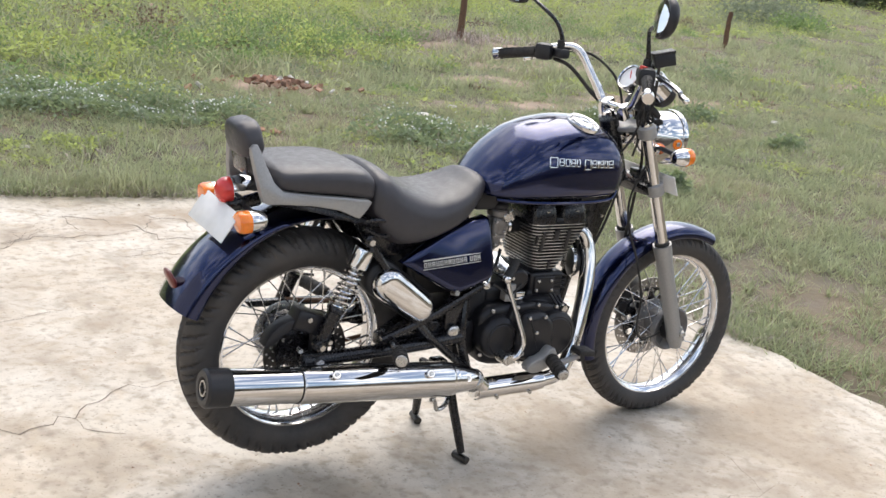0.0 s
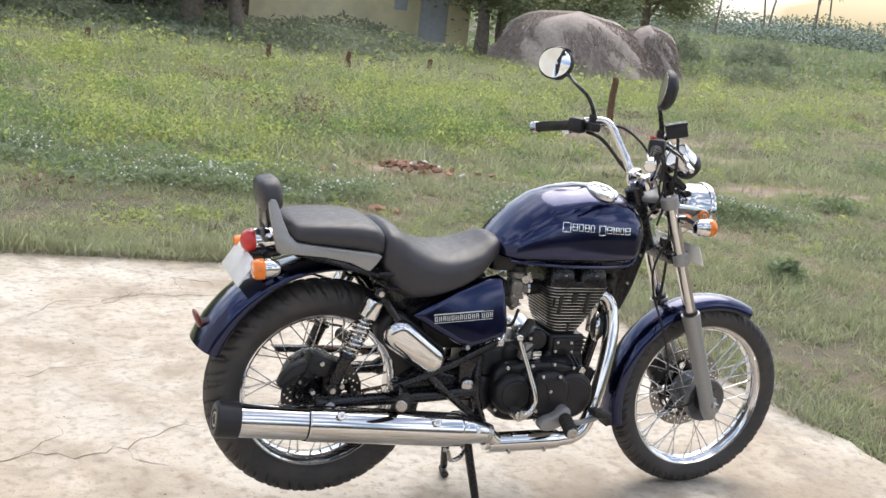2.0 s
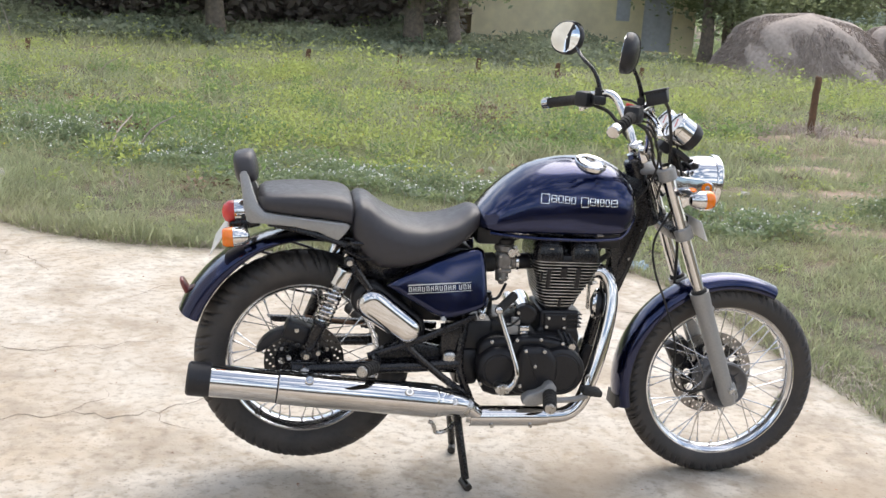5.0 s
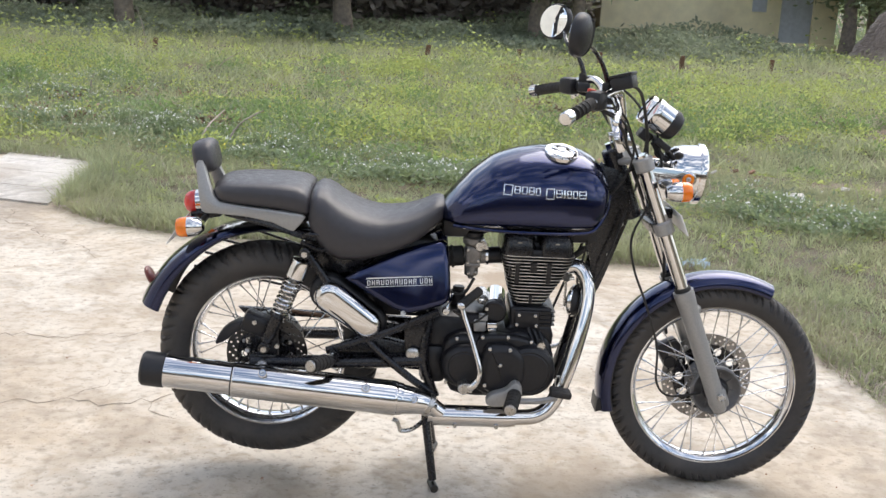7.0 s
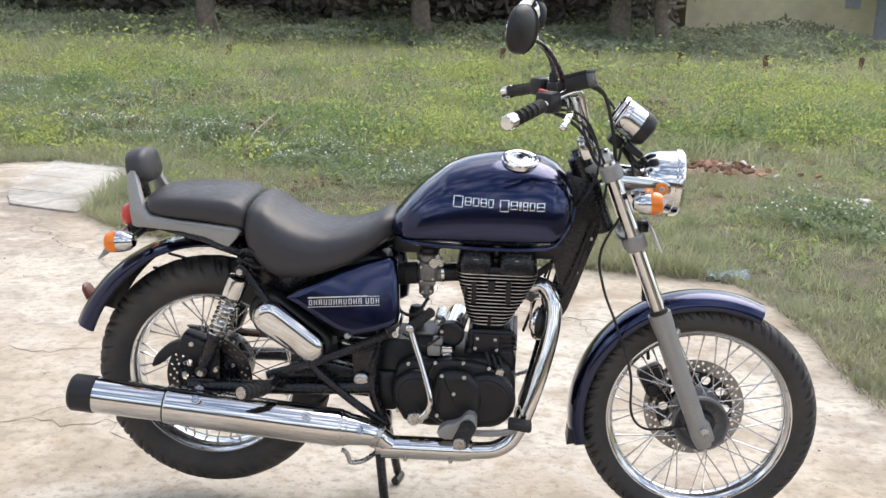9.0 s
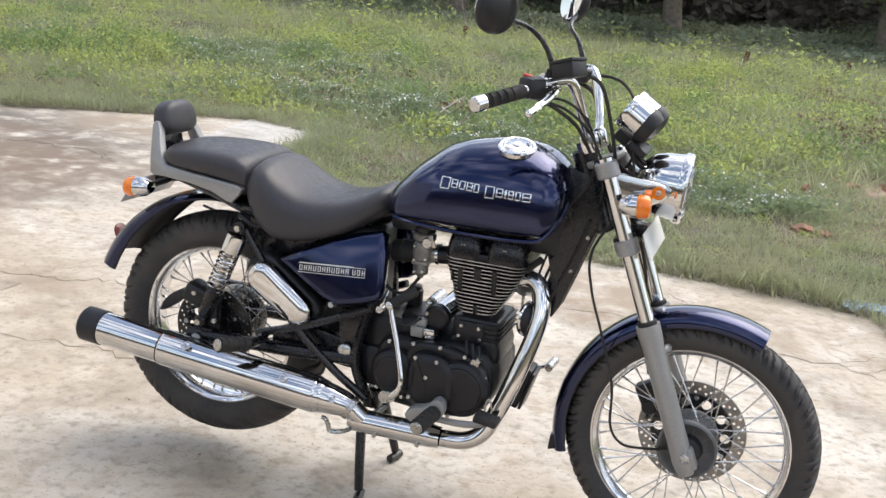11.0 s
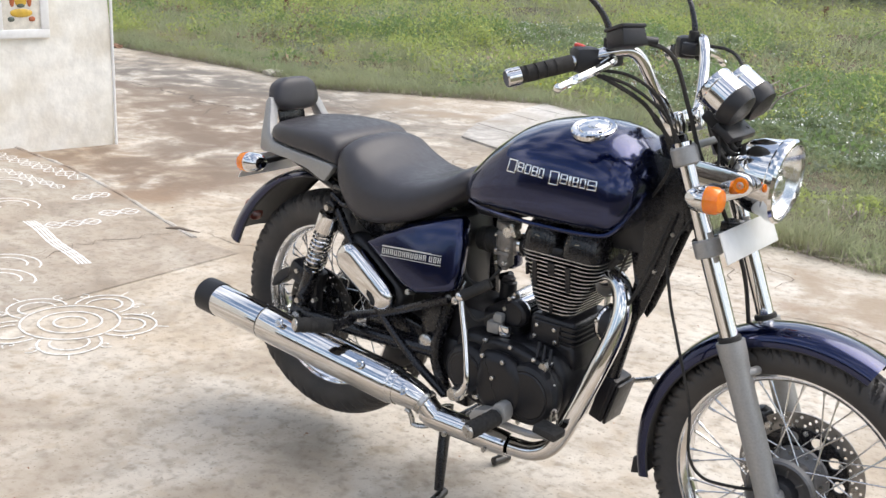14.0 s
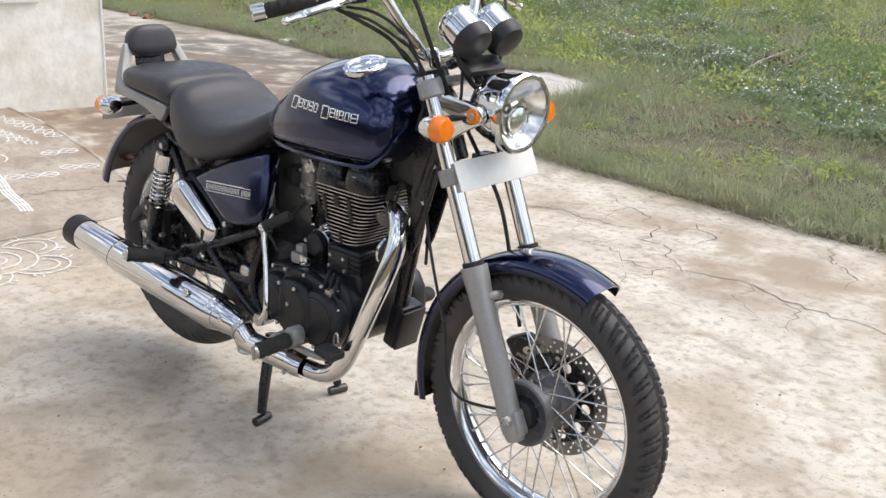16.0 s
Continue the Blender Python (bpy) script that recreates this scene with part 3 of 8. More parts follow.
def crack(name, a, b, width, seed, wander=0.12, branches=2):
    """A dirt-filled crack that wanders from a to b, with side branches."""
    rnd = random.Random(seed)
    runs = []

    def run(p, q, w, off):
        n = max(6, int(math.hypot(q[0] - p[0], q[1] - p[1]) / 0.035))
        side = Vector((-(q[1] - p[1]), q[0] - p[0])).normalized()
        drift, pts = 0.0, []
        for k in range(n + 1):
            t = k / n
            drift = drift * 0.9 + rnd.gauss(0, off)
            e = drift * math.sin(math.pi * t) * 2
            pts.append((p[0] + (q[0] - p[0]) * t + side.x * e, p[1] + (q[1] - p[1]) * t + side.y * e))
        runs.append((pts, w, side))
        return pts

    main = run(a, b, width, wander * 0.12)
    for _ in range(branches):
        k = rnd.randrange(len(main) // 5, len(main) - 2)
        turn = rnd.choice((-1, 1)) * rnd.uniform(0.5, 1.2)
        way = math.atan2(b[1] - a[1], b[0] - a[0]) + turn
        n = rnd.uniform(0.15, 0.45)
        run(main[k], (main[k][0] + n * math.cos(way), main[k][1] + n * math.sin(way)), width * 0.6, wander * 0.1)
    bm = bmesh.new()
    for pts, w, side in runs:
        prev = None
        for k, (x, y) in enumerate(pts):
            e = 0.68 * w * rnd.uniform(0.35, 1.0) * (0.3 + math.sin(math.pi * min(1, (k + 0.6) / len(pts))))
            z = 0.0015 + (apron_height(x) if -5.3 < x < -1.45 and y < 0.98 + 0.2 * max(0.0, -1.9 - x) else 0.0)
            pair = [bm.verts.new((x + side.x * s, y + side.y * s, z)) for s in (-e, e)]
            if prev:
                bm.faces.new((prev[0], prev[1], pair[1], pair[0]))
            prev = pair
    ob = new(name, finish(bm, name, M_CRACK))
    return tagged(ob, "thin dark crack in the concrete yard", "crack", "cracks in the yard", "structure")


def build_cracks():
    hairline = (((-0.75, 2.02), (0.35, 2.35), 0.004, 2),
                        ((-1.25, 0.38), (-0.05, 0.66), 0.0038, 2),
                        ((-1.96, 0.99), (-0.3, 1.35), 0.004, 1),
                        ((0.9, 2.72), (1.2, 2.2), 0.0045, 1),
                        ((0.05, 1.92), (0.65, 1.91), 0.0035, 1),
                        ((-0.8, 1.86), (-0.1, 2.4), 0.0035, 1),
                        ((0.2, -0.9), (1.4, -0.6), 0.0022, 1))
    wide = (((-0.2, 2.7), (0.65, 1.9), 0.005, 2),
                        ((0.65, 1.92), (1.5, 1.85), 0.0055, 2),
                        ((1.5, 1.85), (2.15, 1.6), 0.005, 2),
                        ((-2.1, 3.6), (-1.2, 2.4), 0.005, 3),
                        ((-5.8, 3.62), (-3.86, 3.43), 0.022, 5),
                        ((-3.86, 3.43), (-2.8, 3.62), 0.018, 4),
                        ((-2.02, 0.05), (-1.86, 0.95), 0.005, 1),
                        ((0.35, 2.55), (0.5, 2.25), 0.006, 1),
                        ((-4.9, 4.3), (-3.0, 4.4), 0.007, 3))
    for a, b, w, br in hairline + wide:
        crack("ground_crack", a, b, w, int(1000 * (a[0] + 9) + 77 * b[1]), branches=br)


def ribbon(bm, pts, w, z, closed=False):
    n, w = len(pts), w * 0.85
    rows = []
    for k, (x, y) in enumerate(pts):
        a, b = pts[(k - 1) % n if closed else max(k - 1, 0)], pts[(k + 1) % n if closed else min(k + 1, n - 1)]
        side = Vector((-(b[1] - a[1]), b[0] - a[0]))
        side = side.normalized() if side.length else Vector((1, 0))
        e = w * (1 + 0.35 * math.sin(k * 2.3 + x * 9))
        rows.append([bm.verts.new((x + side.x * e * s, y + side.y * e * s, apron_height(x) + 0.001 + 0.0012 * (1 - abs(s)))) for s in (-1, 0, 1)])
    for a, b in list(zip(rows, rows[1:])) + ([(rows[-1], rows[0])] if closed else []):
        for i in (0, 1):
            bm.faces.new((a[i], a[i + 1], b[i + 1], b[i]))


def build_floor_art():
    """White powder drawings on the concrete."""
    def at(cx, cy, turn, pts, big=1.06):
        c, s = big * math.cos(turn), big * math.sin(turn)
        return [(cx + c * x - s * y, cy + s * x + c * y) for x, y in pts]

    def loop(rx, ry, n=40, cx=0.0, cy=0.0):
        return [(cx + rx * math.cos(2 * math.pi * k / n), cy + ry * math.sin(2 * math.pi * k / n)) for k in range(n)]

    bm = bmesh.new()
    cx, cy, z = -1.24, -0.06, 0.0035
    for r in (0.055, 0.105, 0.165):
        ribbon(bm, at(cx, cy, 0.3, loop(r, r * 0.95)), 0.0045, z, True)
    for k in range(5):
        a = 2 * math.pi * k / 5 + 0.35
        px, py = 0.19 * math.cos(a), 0.19 * math.sin(a)
        for s in (1.0, 0.62):
            ribbon(bm, at(cx, cy, 0.3, [(px + (s * 0.1) * math.cos(a + f), py + (s * 0.1) * math.sin(a + f)) for f in np.linspace(-2.0, 2.0, 26)]), 0.0045, z)
        tip = [(0.29 * math.cos(a) + 0.045 * t * math.cos(a), 0.29 * math.sin(a) + 0.045 * t * math.sin(a)) for t in np.linspace(0, 1, 6)]
        ribbon(bm, at(cx, cy, 0.3, tip), 0.003, z)
        b = a + math.pi / 5
        for s in (-1, 1):
            curl = [((0.25 + 0.028 * (1 - t) * math.cos(6.3 * t)) * math.cos(b) - s * (0.04 + 0.028 * (1 - t) * math.sin(6.3 * t)) * math.sin(b), (0.25 + 0.028 * (1 - t) * math.cos(6.3 * t)) * math.sin(b) + s * (0.04 + 0.028 * (1 - t) * math.sin(6.3 * t)) * math.cos(b)) for t in np.linspace(0, 1, 20)]
            ribbon(bm, at(cx, cy, 0.3, curl), 0.003, z)
    ob = new("powder_floor_drawing", finish(bm, "powder_floor_drawing", M_CHALK))
    tagged(ob, "white powder rosette drawn on the concrete", "floor drawing", kind="structure")

    bm = bmesh.new()
    for off in (-0.022, -0.008, 0.006, 0.019):
        ribbon(bm, [(-2.44 + off * 0.5 + 0.68 * t, 0.53 + off - 0.17 * t + 0.006 * math.sin(9 * t)) for t in np.linspace(0, 1, 20)], 0.006, 0.012)
    ob = new("powder_stripe_drawing", finish(bm, "powder_stripe_drawing", M_CHALK))
    tagged(ob, "four white powder stripes drawn on the concrete", "floor drawing", kind="structure")

    bm = bmesh.new()
    for (ax, ay), (bx, by), half, waves in (((-3.9, 1.13), (-2.94, 1.17), 0.055, 9), ((-2.64, 0.9), (-2.62, 1.1), 0.05, 2), ((-2.34, 0.84), (-2.27, 1.02), 0.05, 2), ((-2.33, 0.54), (-2.24, 0.78), 0.05, 3), ((-3.4, 0.96), (-2.85, 0.98), 0.035, 6)):
        d = Vector((bx - ax, by - ay))
        out = Vector((-d.y, d.x)).normalized()
        for s in (-1, 1):
            ribbon(bm, [(ax + d.x * t + out.x * s * half * math.sin(waves * math.pi * t), ay + d.y * t + out.y * s * half * math.sin(waves * math.pi * t)) for t in np.linspace(0, 1, 12 * waves)], 0.0045, 0.03)
            ribbon(bm, [(ax + d.x * t + out.x * s * half * 0.5 * math.cos(waves * math.pi * t), ay + d.y * t + out.y * s * half * 0.5 * math.cos(waves * math.pi * t)) for t in np.linspace(0, 1, 12 * waves)], 0.0035, 0.03)
    for k, (x, y) in enumerate(((-3.12, 0.82), (-2.74, 0.62), (-1.98, 0.14), (-1.83, 0.02))):
        for r in (0.1, 0.06):
            ribbon(bm, at(x, y, 0.4, [(r * (1.4 - 0.1 * f) * math.cos(f), r * math.sin(f)) for f in np.linspace(0, 4.6, 26)]), 0.005, 0.034 - 0.008 * min(k, 2))
    ob = new("powder_border_drawing", finish(bm, "powder_border_drawing", M_CHALK))
    tagged(ob, "white powder knots and curls along the apron", "floor drawing", kind="structure")


def build_house():
    """The house at whose corner the yard ends: the near wall with its picture tile, and the wall behind the camera."""
    c, turn = Vector((-3.72, 1.94)), 0.2
    e = Vector((-math.sin(turn), -math.cos(turn)))
    f = Vector((e.y, -e.x))           # inwards
    wall = thing("wall_west", "whitewashed plaster house wall with a picture tile", "wall", kind="structure")
    rings = []
    for z in np.linspace(-0.05, 3.2, 14):
        w = 0.008 * math.sin(z * 5)
        corners = [c, c + e * 8.2, c + e * 8.2 + f * 0.3, c + f * 0.3]
        rings.append([(p.x + w, p.y + w, z) for p in corners])
    bm = rings_mesh(rings)
    upright = [g for g in bm.edges if abs(g.verts[0].co.z - g.verts[1].co.z) > 0.1]
    bmesh.ops.bevel(bm, geom=upright, offset=0.02, segments=3, affect="EDGES")
    part("wall", bm, M_WASH, wall)
    # white rod added along the corner in place of its sunlit edge
    part("corner_bead", tube([(c.x + 0.004, c.y + 0.002, z) for z in np.linspace(0.0, 3.2, 12)], 0.009, 8, 1), M_WHITE, wall, "thin white strip added as the wall corner's sunlit edge")
    # picture tile: a white raised border round a glazed inset
    m = Matrix.Translation((c.x + e.x * 0.55, c.y + e.y * 0.55, 0.69)) @ Matrix.Rotation(math.atan2(e.y, e.x), 4, "Z")
    rim = join(*(box(w, 0.05, h, 0.004, m @ Matrix.Translation((x, 0.0, z))) for w, h, x, z in ((0.32, 0.05, 0, 0.02), (0.32, 0.05, 0, 0.43), (0.05, 0.36, -0.135, 0.225), (0.05, 0.36, 0.135, 0.225))))
    part("tile_border", rim, M_WHITE, wall, "raised white plaster border")
    pic = part("picture_tile", box(0.22, 0.03, 0.37, 0.002, m @ Matrix.Translation((0, 0, 0.225))), material("glazed_tile", (0.72, 0.68, 0.6), 0.15), wall, "glazed tile with a small gold figure")
    rnd = random.Random(4)
    gold, rust, teal = material("gold_glaze", (0.62, 0.4, 0.06), 0.2), material("rust_glaze", (0.4, 0.12, 0.05), 0.2), material("dark_glaze", (0.1, 0.12, 0.1), 0.2)
    for x, z, w, h, q in ((0, 0.12, 0.13, 0.05, gold), (0, 0.2, 0.07, 0.1, gold), (-0.05, 0.2, 0.03, 0.09, rust), (0.05, 0.2, 0.03, 0.09, rust), (0, 0.29, 0.09, 0.07, gold), (0, 0.165, 0.05, 0.03, teal), (-0.06, 0.085, 0.04, 0.03, rust), (0.06, 0.085, 0.04, 0.03, teal)):
        for s in (-1, 1):
            part("glaze_patch", blob(w / 2, 0.006, h / 2, 2.2, m @ Matrix.Translation((x, 0.016 * s, z + 0.02)), 14, 8), q, pic)


build_ground()
build_yard()
build_cracks()
build_floor_art()
build_house()

# ---- the motorcycle ----
BIKE = thing("motorcycle", "dark blue cruiser motorcycle with chrome exhaust on its centre stand", "motorcycle", (0, 0.0095, 0))
BIKE.rotation_euler = (0, 0, radians(-1.1))
FX, FZ, RX, RZ = 1.348, 0.322, -0.003, 0.382       # axles
RAKE = Vector((-0.404, 0, 1.0)).normalized()     # way up the fork


def tyre_mesh(rim_r, tyre_r, w, pitches):
    """A tyre whose crown is cut by slanted grooves and two rings."""
    h = tyre_r - rim_r
    half = [(rim_r - 0.002, 0.68), (rim_r + 0.1 * h, 0.86), (rim_r + 0.3 * h, 0.98), (rim_r + 0.44 * h, 1.0), (rim_r + 0.52 * h, 0.995), (rim_r + 0.6 * h, 0.98), (rim_r + 0.68 * h, 0.95), (rim_r + 0.76 * h, 0.89), (rim_r + 0.83 * h, 0.8), (rim_r + 0.885 * h, 0.69), (rim_r + 0.93 * h, 0.56), (rim_r + 0.96 * h, 0.43), (rim_r + 0.982 * h, 0.3), (rim_r + 0.99 * h, 0.22), (rim_r + 0.995 * h, 0.17), (rim_r + 0.998 * h, 0.1)]
    prof = [(r, -y * w) for r, y in half] + [(tyre_r, 0.0)] + [(r, y * w) for r, y in reversed(half)] + [(rim_r - 0.004, 0.0)]
    n = pitches * 8
    rings = []
    for j, (r, y) in enumerate(prof):
        (ra, ya), (rb, yb) = prof[j - 1], prof[(j + 1) % len(prof)]
        long = math.hypot(rb - ra, yb - ya)
        out_r, out_y = (yb - ya) / long, -(rb - ra) / long
        tread, f = r > rim_r + 0.47 * h, abs(y) / w + 0.5 * max(0.0, 1 - (r - rim_r - 0.47 * h) / (0.3 * h))
        ring = []
        for k in range(n):
            cut = 0.0
            if tread and f > 0.13:
                ahead = (k + 5.2 * f ** 1.1 + (4 if y > 0 else 0)) % 8
                deep = max(0.0, 1 - min(ahead, 8 - ahead) / 1.1)
                if f > 0.42:
                    other = (k + 3.8 + 4.0 * f + (4 if y > 0 else 0)) % 16
                    deep = max(deep, 0.8 * max(0.0, 1 - min(other, 16 - other) / 1.1))
                cut = 0.0095 * deep * min(1.0, (r - rim_r - 0.45 * h) / (0.2 * h))
            elif tread and 0.02 < f:
                cut = 0.004
            a = 2 * math.pi * k / n
            ring.append(((r - cut * out_r) * math.cos(a), y - cut * out_y, (r - cut * out_r) * math.sin(a)))
        rings.append(ring)
    return rings_mesh(rings, False, True)


def wheel(name, x, z, tyre_r, rim_r, width, tyre_mat, hub_r, spokes, label, y0=0.0):
    m = Matrix.Translation((x, y0, z))
    w = width / 2
    rim = lathe([(rim_r + 0.003, -w * 0.62), (rim_r + 0.003, -w * 0.7), (rim_r - 0.004, -w * 0.72), (rim_r - 0.006, -w * 0.6), (rim_r - 0.013, -w * 0.5), (rim_r - 0.019, -w * 0.32), (rim_r - 0.021, 0),
                 (rim_r - 0.019, w * 0.32), (rim_r - 0.013, w * 0.5), (rim_r - 0.006, w * 0.6), (rim_r - 0.004, w * 0.72), (rim_r + 0.003, w * 0.7), (rim_r + 0.003, w * 0.62), (rim_r - 0.008, w * 0.3), (rim_r - 0.01, 0), (rim_r - 0.008, -w * 0.3)], 96, None, True)
    ob = part(name, rim, M_RIM, BIKE, label, 30, m)
    part("tyre", tyre_mesh(rim_r, tyre_r, w, 66 if width < 0.1 else 48), tyre_mat, ob, "black rubber tyre with slanted tread grooves", 28)
    # spokes, crossed in pairs on both hub flanges, with nipples in the rim
    for side in (-1, 1):
        for lean in (-1, 1):
            a0 = Vector((hub_r * math.cos(lean * 1.15), side * 0.034, hub_r * math.sin(lean * 1.15)))
            b0 = Vector((rim_r - 0.02, side * 0.008, 0))
            d = (b0 - a0).normalized()
            bm = join(rod(a0, b0, 0.0019, 6), rod(b0 - d * 0.016, b0 + d * 0.002, 0.0034, 6))
            me = finish(bm, "spoke", M_SPOKE)
            for k in range(spokes // 4):
                a = 2 * math.pi * (k + (0.25 if side > 0 else 0) * 1.0 + (0.5 if lean > 0 else 0)) / (spokes // 4)
                part("spoke", me, None, ob, m=Matrix.Rotation(-a, 4, "Y"))
    return ob


front = wheel("front_wheel", FX, FZ, 0.322, 0.252, 0.09, M_TYRE, 0.047, 40, "spoked front wheel with polished rim")
rear = wheel("rear_wheel", RX, RZ, 0.33, 0.234, 0.13, M_TYRE, 0.06, 40, "spoked rear wheel with polished rim, lifted off the concrete")


def pierced(loops, y0, y1):
    """A flat plate between y0 and y1: the first loop is its outline, the rest are holes through it; a loop is x, z, radius, points."""
    bm = bmesh.new()
    rim = []
    for x, z, r, n in loops:
        v = [bm.verts.new((x + r * math.cos(2 * math.pi * k / n), y0, z + r * math.sin(2 * math.pi * k / n))) for k in range(n)]
        rim += [bm.edges.new((v[k], v[(k + 1) % n])) for k in range(n)]
    bmesh.ops.triangle_fill(bm, use_beauty=True, use_dissolve=False, edges=rim)
    made = bmesh.ops.extrude_face_region(bm, geom=bm.faces[:])
    bmesh.ops.translate(bm, vec=(0, y1 - y0, 0), verts=[v for v in made["geom"] if isinstance(v, bmesh.types.BMVert)])
    return bm


def ringed(r, n, turn=0.0):
    return [(r * math.cos(2 * math.pi * (k + turn) / n), r * math.sin(2 * math.pi * (k + turn) / n)) for k in range(n)]


def disc(r0, r1, y, holes, mat_ring, parent, label, mat_arm):
    """A drilled brake disc on a carrier with large round openings."""
    small = [(x, z, 0.0037, 8) for x, z in ringed(r1 - 0.009, holes) + ringed((r0 + r1) / 2 - 0.001, holes, 0.36) + ringed(r0 + 0.008, holes, 0.72)]
    ob = part("brake_disc", pierced([(0, 0, r1, 90), (0, 0, r0, 72)] + small, y - 0.002, y + 0.002), mat_ring, parent, label)
    part("disc_carrier", pierced([(0, 0, r0 + 0.002, 72), (0, 0, 0.03, 40)] + [(x, z, 0.0125 * r0 / 0.1, 20) for x, z in ringed(r0 - 0.018, 10)], y - 0.007, y - 0.0025), mat_arm, parent, "black disc carrier with round openings")
    for x, z in ringed(r0 - 0.007, 6, 0.5):
        part("disc_rivet", rod((x, y - 0.009, z), (x, y - 0.004, z), 0.006, 10, 0.001), M_STEEL, parent)
    return ob


part("hub", lathe([(0.012, -0.058), (0.045, -0.058), (0.058, -0.062), (0.066, -0.07), (0.071, -0.072), (0.0755, -0.069), (0.0755, -0.052), (0.07, -0.047), (0.045, -0.042), (0.047, -0.036), (0.052, -0.032), (0.046, -0.026), (0.045, 0.018), (0.05, 0.024), (0.07, 0.03), (0.072, 0.036), (0.066, 0.046), (0.012, 0.06)], 56), M_HUB, front, "grey cast speedometer hub")
part("hub_centre", lathe([(0.012, -0.084), (0.027, -0.083), (0.034, -0.078), (0.038, -0.066), (0.04, -0.056), (0.012, -0.056)], 32), M_PLASTIC, front, "black hub centre")
for k in range(9):
    a = 2 * math.pi * k / 9
    part("hub_rib", box(0.024, 0.006, 0.004, 0.001, Matrix.Rotation(-a, 4, "Y") @ Matrix.Translation((0.051, -0.06, 0))), M_HUB, front)
for x, z in ringed(0.058, 10):
    part("hub_bolt", rod((x, 0.022, z), (x, 0.029, z), 0.004, 8), M_STEEL, front)
disc(0.104, 0.14, 0.058, 26, M_DISC, front, "drilled steel front brake disc", M_BLACK)
part("hub", lathe([(0.012, -0.085), (0.03, -0.085), (0.034, -0.06), (0.06, -0.05), (0.066, -0.04), (0.062, -0.032), (0.04, -0.028), (0.04, 0.028), (0.062, 0.034), (0.072, 0.05), (0.074, 0.062), (0.03, 0.075), (0.012, 0.085)], 40), M_BLACK, rear, "black rear hub")
disc(0.085, 0.12, -0.066, 22, M_DARKSTEEL, rear, "drilled steel rear brake disc", M_BLACK)
part("sprocket", lathe([(0.05, 0.078), (0.088, 0.078), (0.092, 0.08), (0.088, 0.084), (0.05, 0.084)], 48), M_STEEL, rear, "steel chain sprocket")

# -- mudguards
part("front_mudguard", lined(arc_shell(FX, FZ, [(0.318, -0.058), (0.33, -0.058), (0.341, -0.053), (0.35, -0.041), (0.355, -0.022), (0.357, 0), (0.355, 0.022), (0.35, 0.041), (0.341, 0.053), (0.33, 0.058), (0.318, 0.058)], 65, 195, 56), 11), (M_BLUE, M_PLASTIC), BIKE, "dark blue front mudguard", 50)
half = [(0.0, 0.082), (0.2, 0.084), (0.56, 0.08), (0.8, 0.066), (0.95, 0.04)]
guard = [(f, -y) for f, y in half] + [(1.0, 0.0)] + [(f, y) for f, y in reversed(half)]
guard_rings = []
for k in range(61):
    a = 52 + 106 * k / 60
    low, top, a = float(np.interp(a, [60, 95, 112, 127, 142, 155], [0.388, 0.387, 0.381, 0.368, 0.36, 0.354])), float(np.interp(a, [60, 100, 130, 155], [0.403, 0.403, 0.413, 0.419])), radians(a)
    rim_pts = [(low + (top - low) * f, y) for f, y in guard]
    ring = [(RX + 0.012 + r * math.cos(a), y, RZ - 0.006 + r * math.sin(a)) for r, y in rim_pts]
    guard_rings.append(ring + [(RX + 0.012 + (r - 0.004) * math.cos(a), y * 0.96, RZ - 0.006 + (r - 0.004) * math.sin(a)) for r, y in reversed(rim_pts)])
part("rear_mudguard", lined(rings_mesh(guard_rings), 11), (M_BLUE, M_PLASTIC), BIKE, "dark blue rear mudguard", 50)
for k in range(5):
    z = 0.735 - 0.045 * k
    part("wheel_guard_rail", rod((0.03 - math.sqrt(max(0.02, 0.35 ** 2 - (z - 0.37) ** 2)), 0.13, z + 0.026), (0.11, 0.13, z - 0.04), 0.0042, 8), M_BLACK, BIKE, "thin black wheel guard rail")
refl = blob(0.009, 0.03, 0.034, 2.5, Matrix.Translation((-0.36, 0, 0.586)) @ Matrix.Rotation(radians(-26), 4, "Y"))
part("rear_reflector", refl, M_DULLRED, BIKE, "red rear reflector")
flap = join(plate([(0.995, 0.27), (1.02, 0.275), (1.03, 0.24), (0.992, 0.228)], -0.045, 0.045, 0.004))
part("mud_flap", flap, M_PLASTIC, BIKE, "black rubber mud flap")

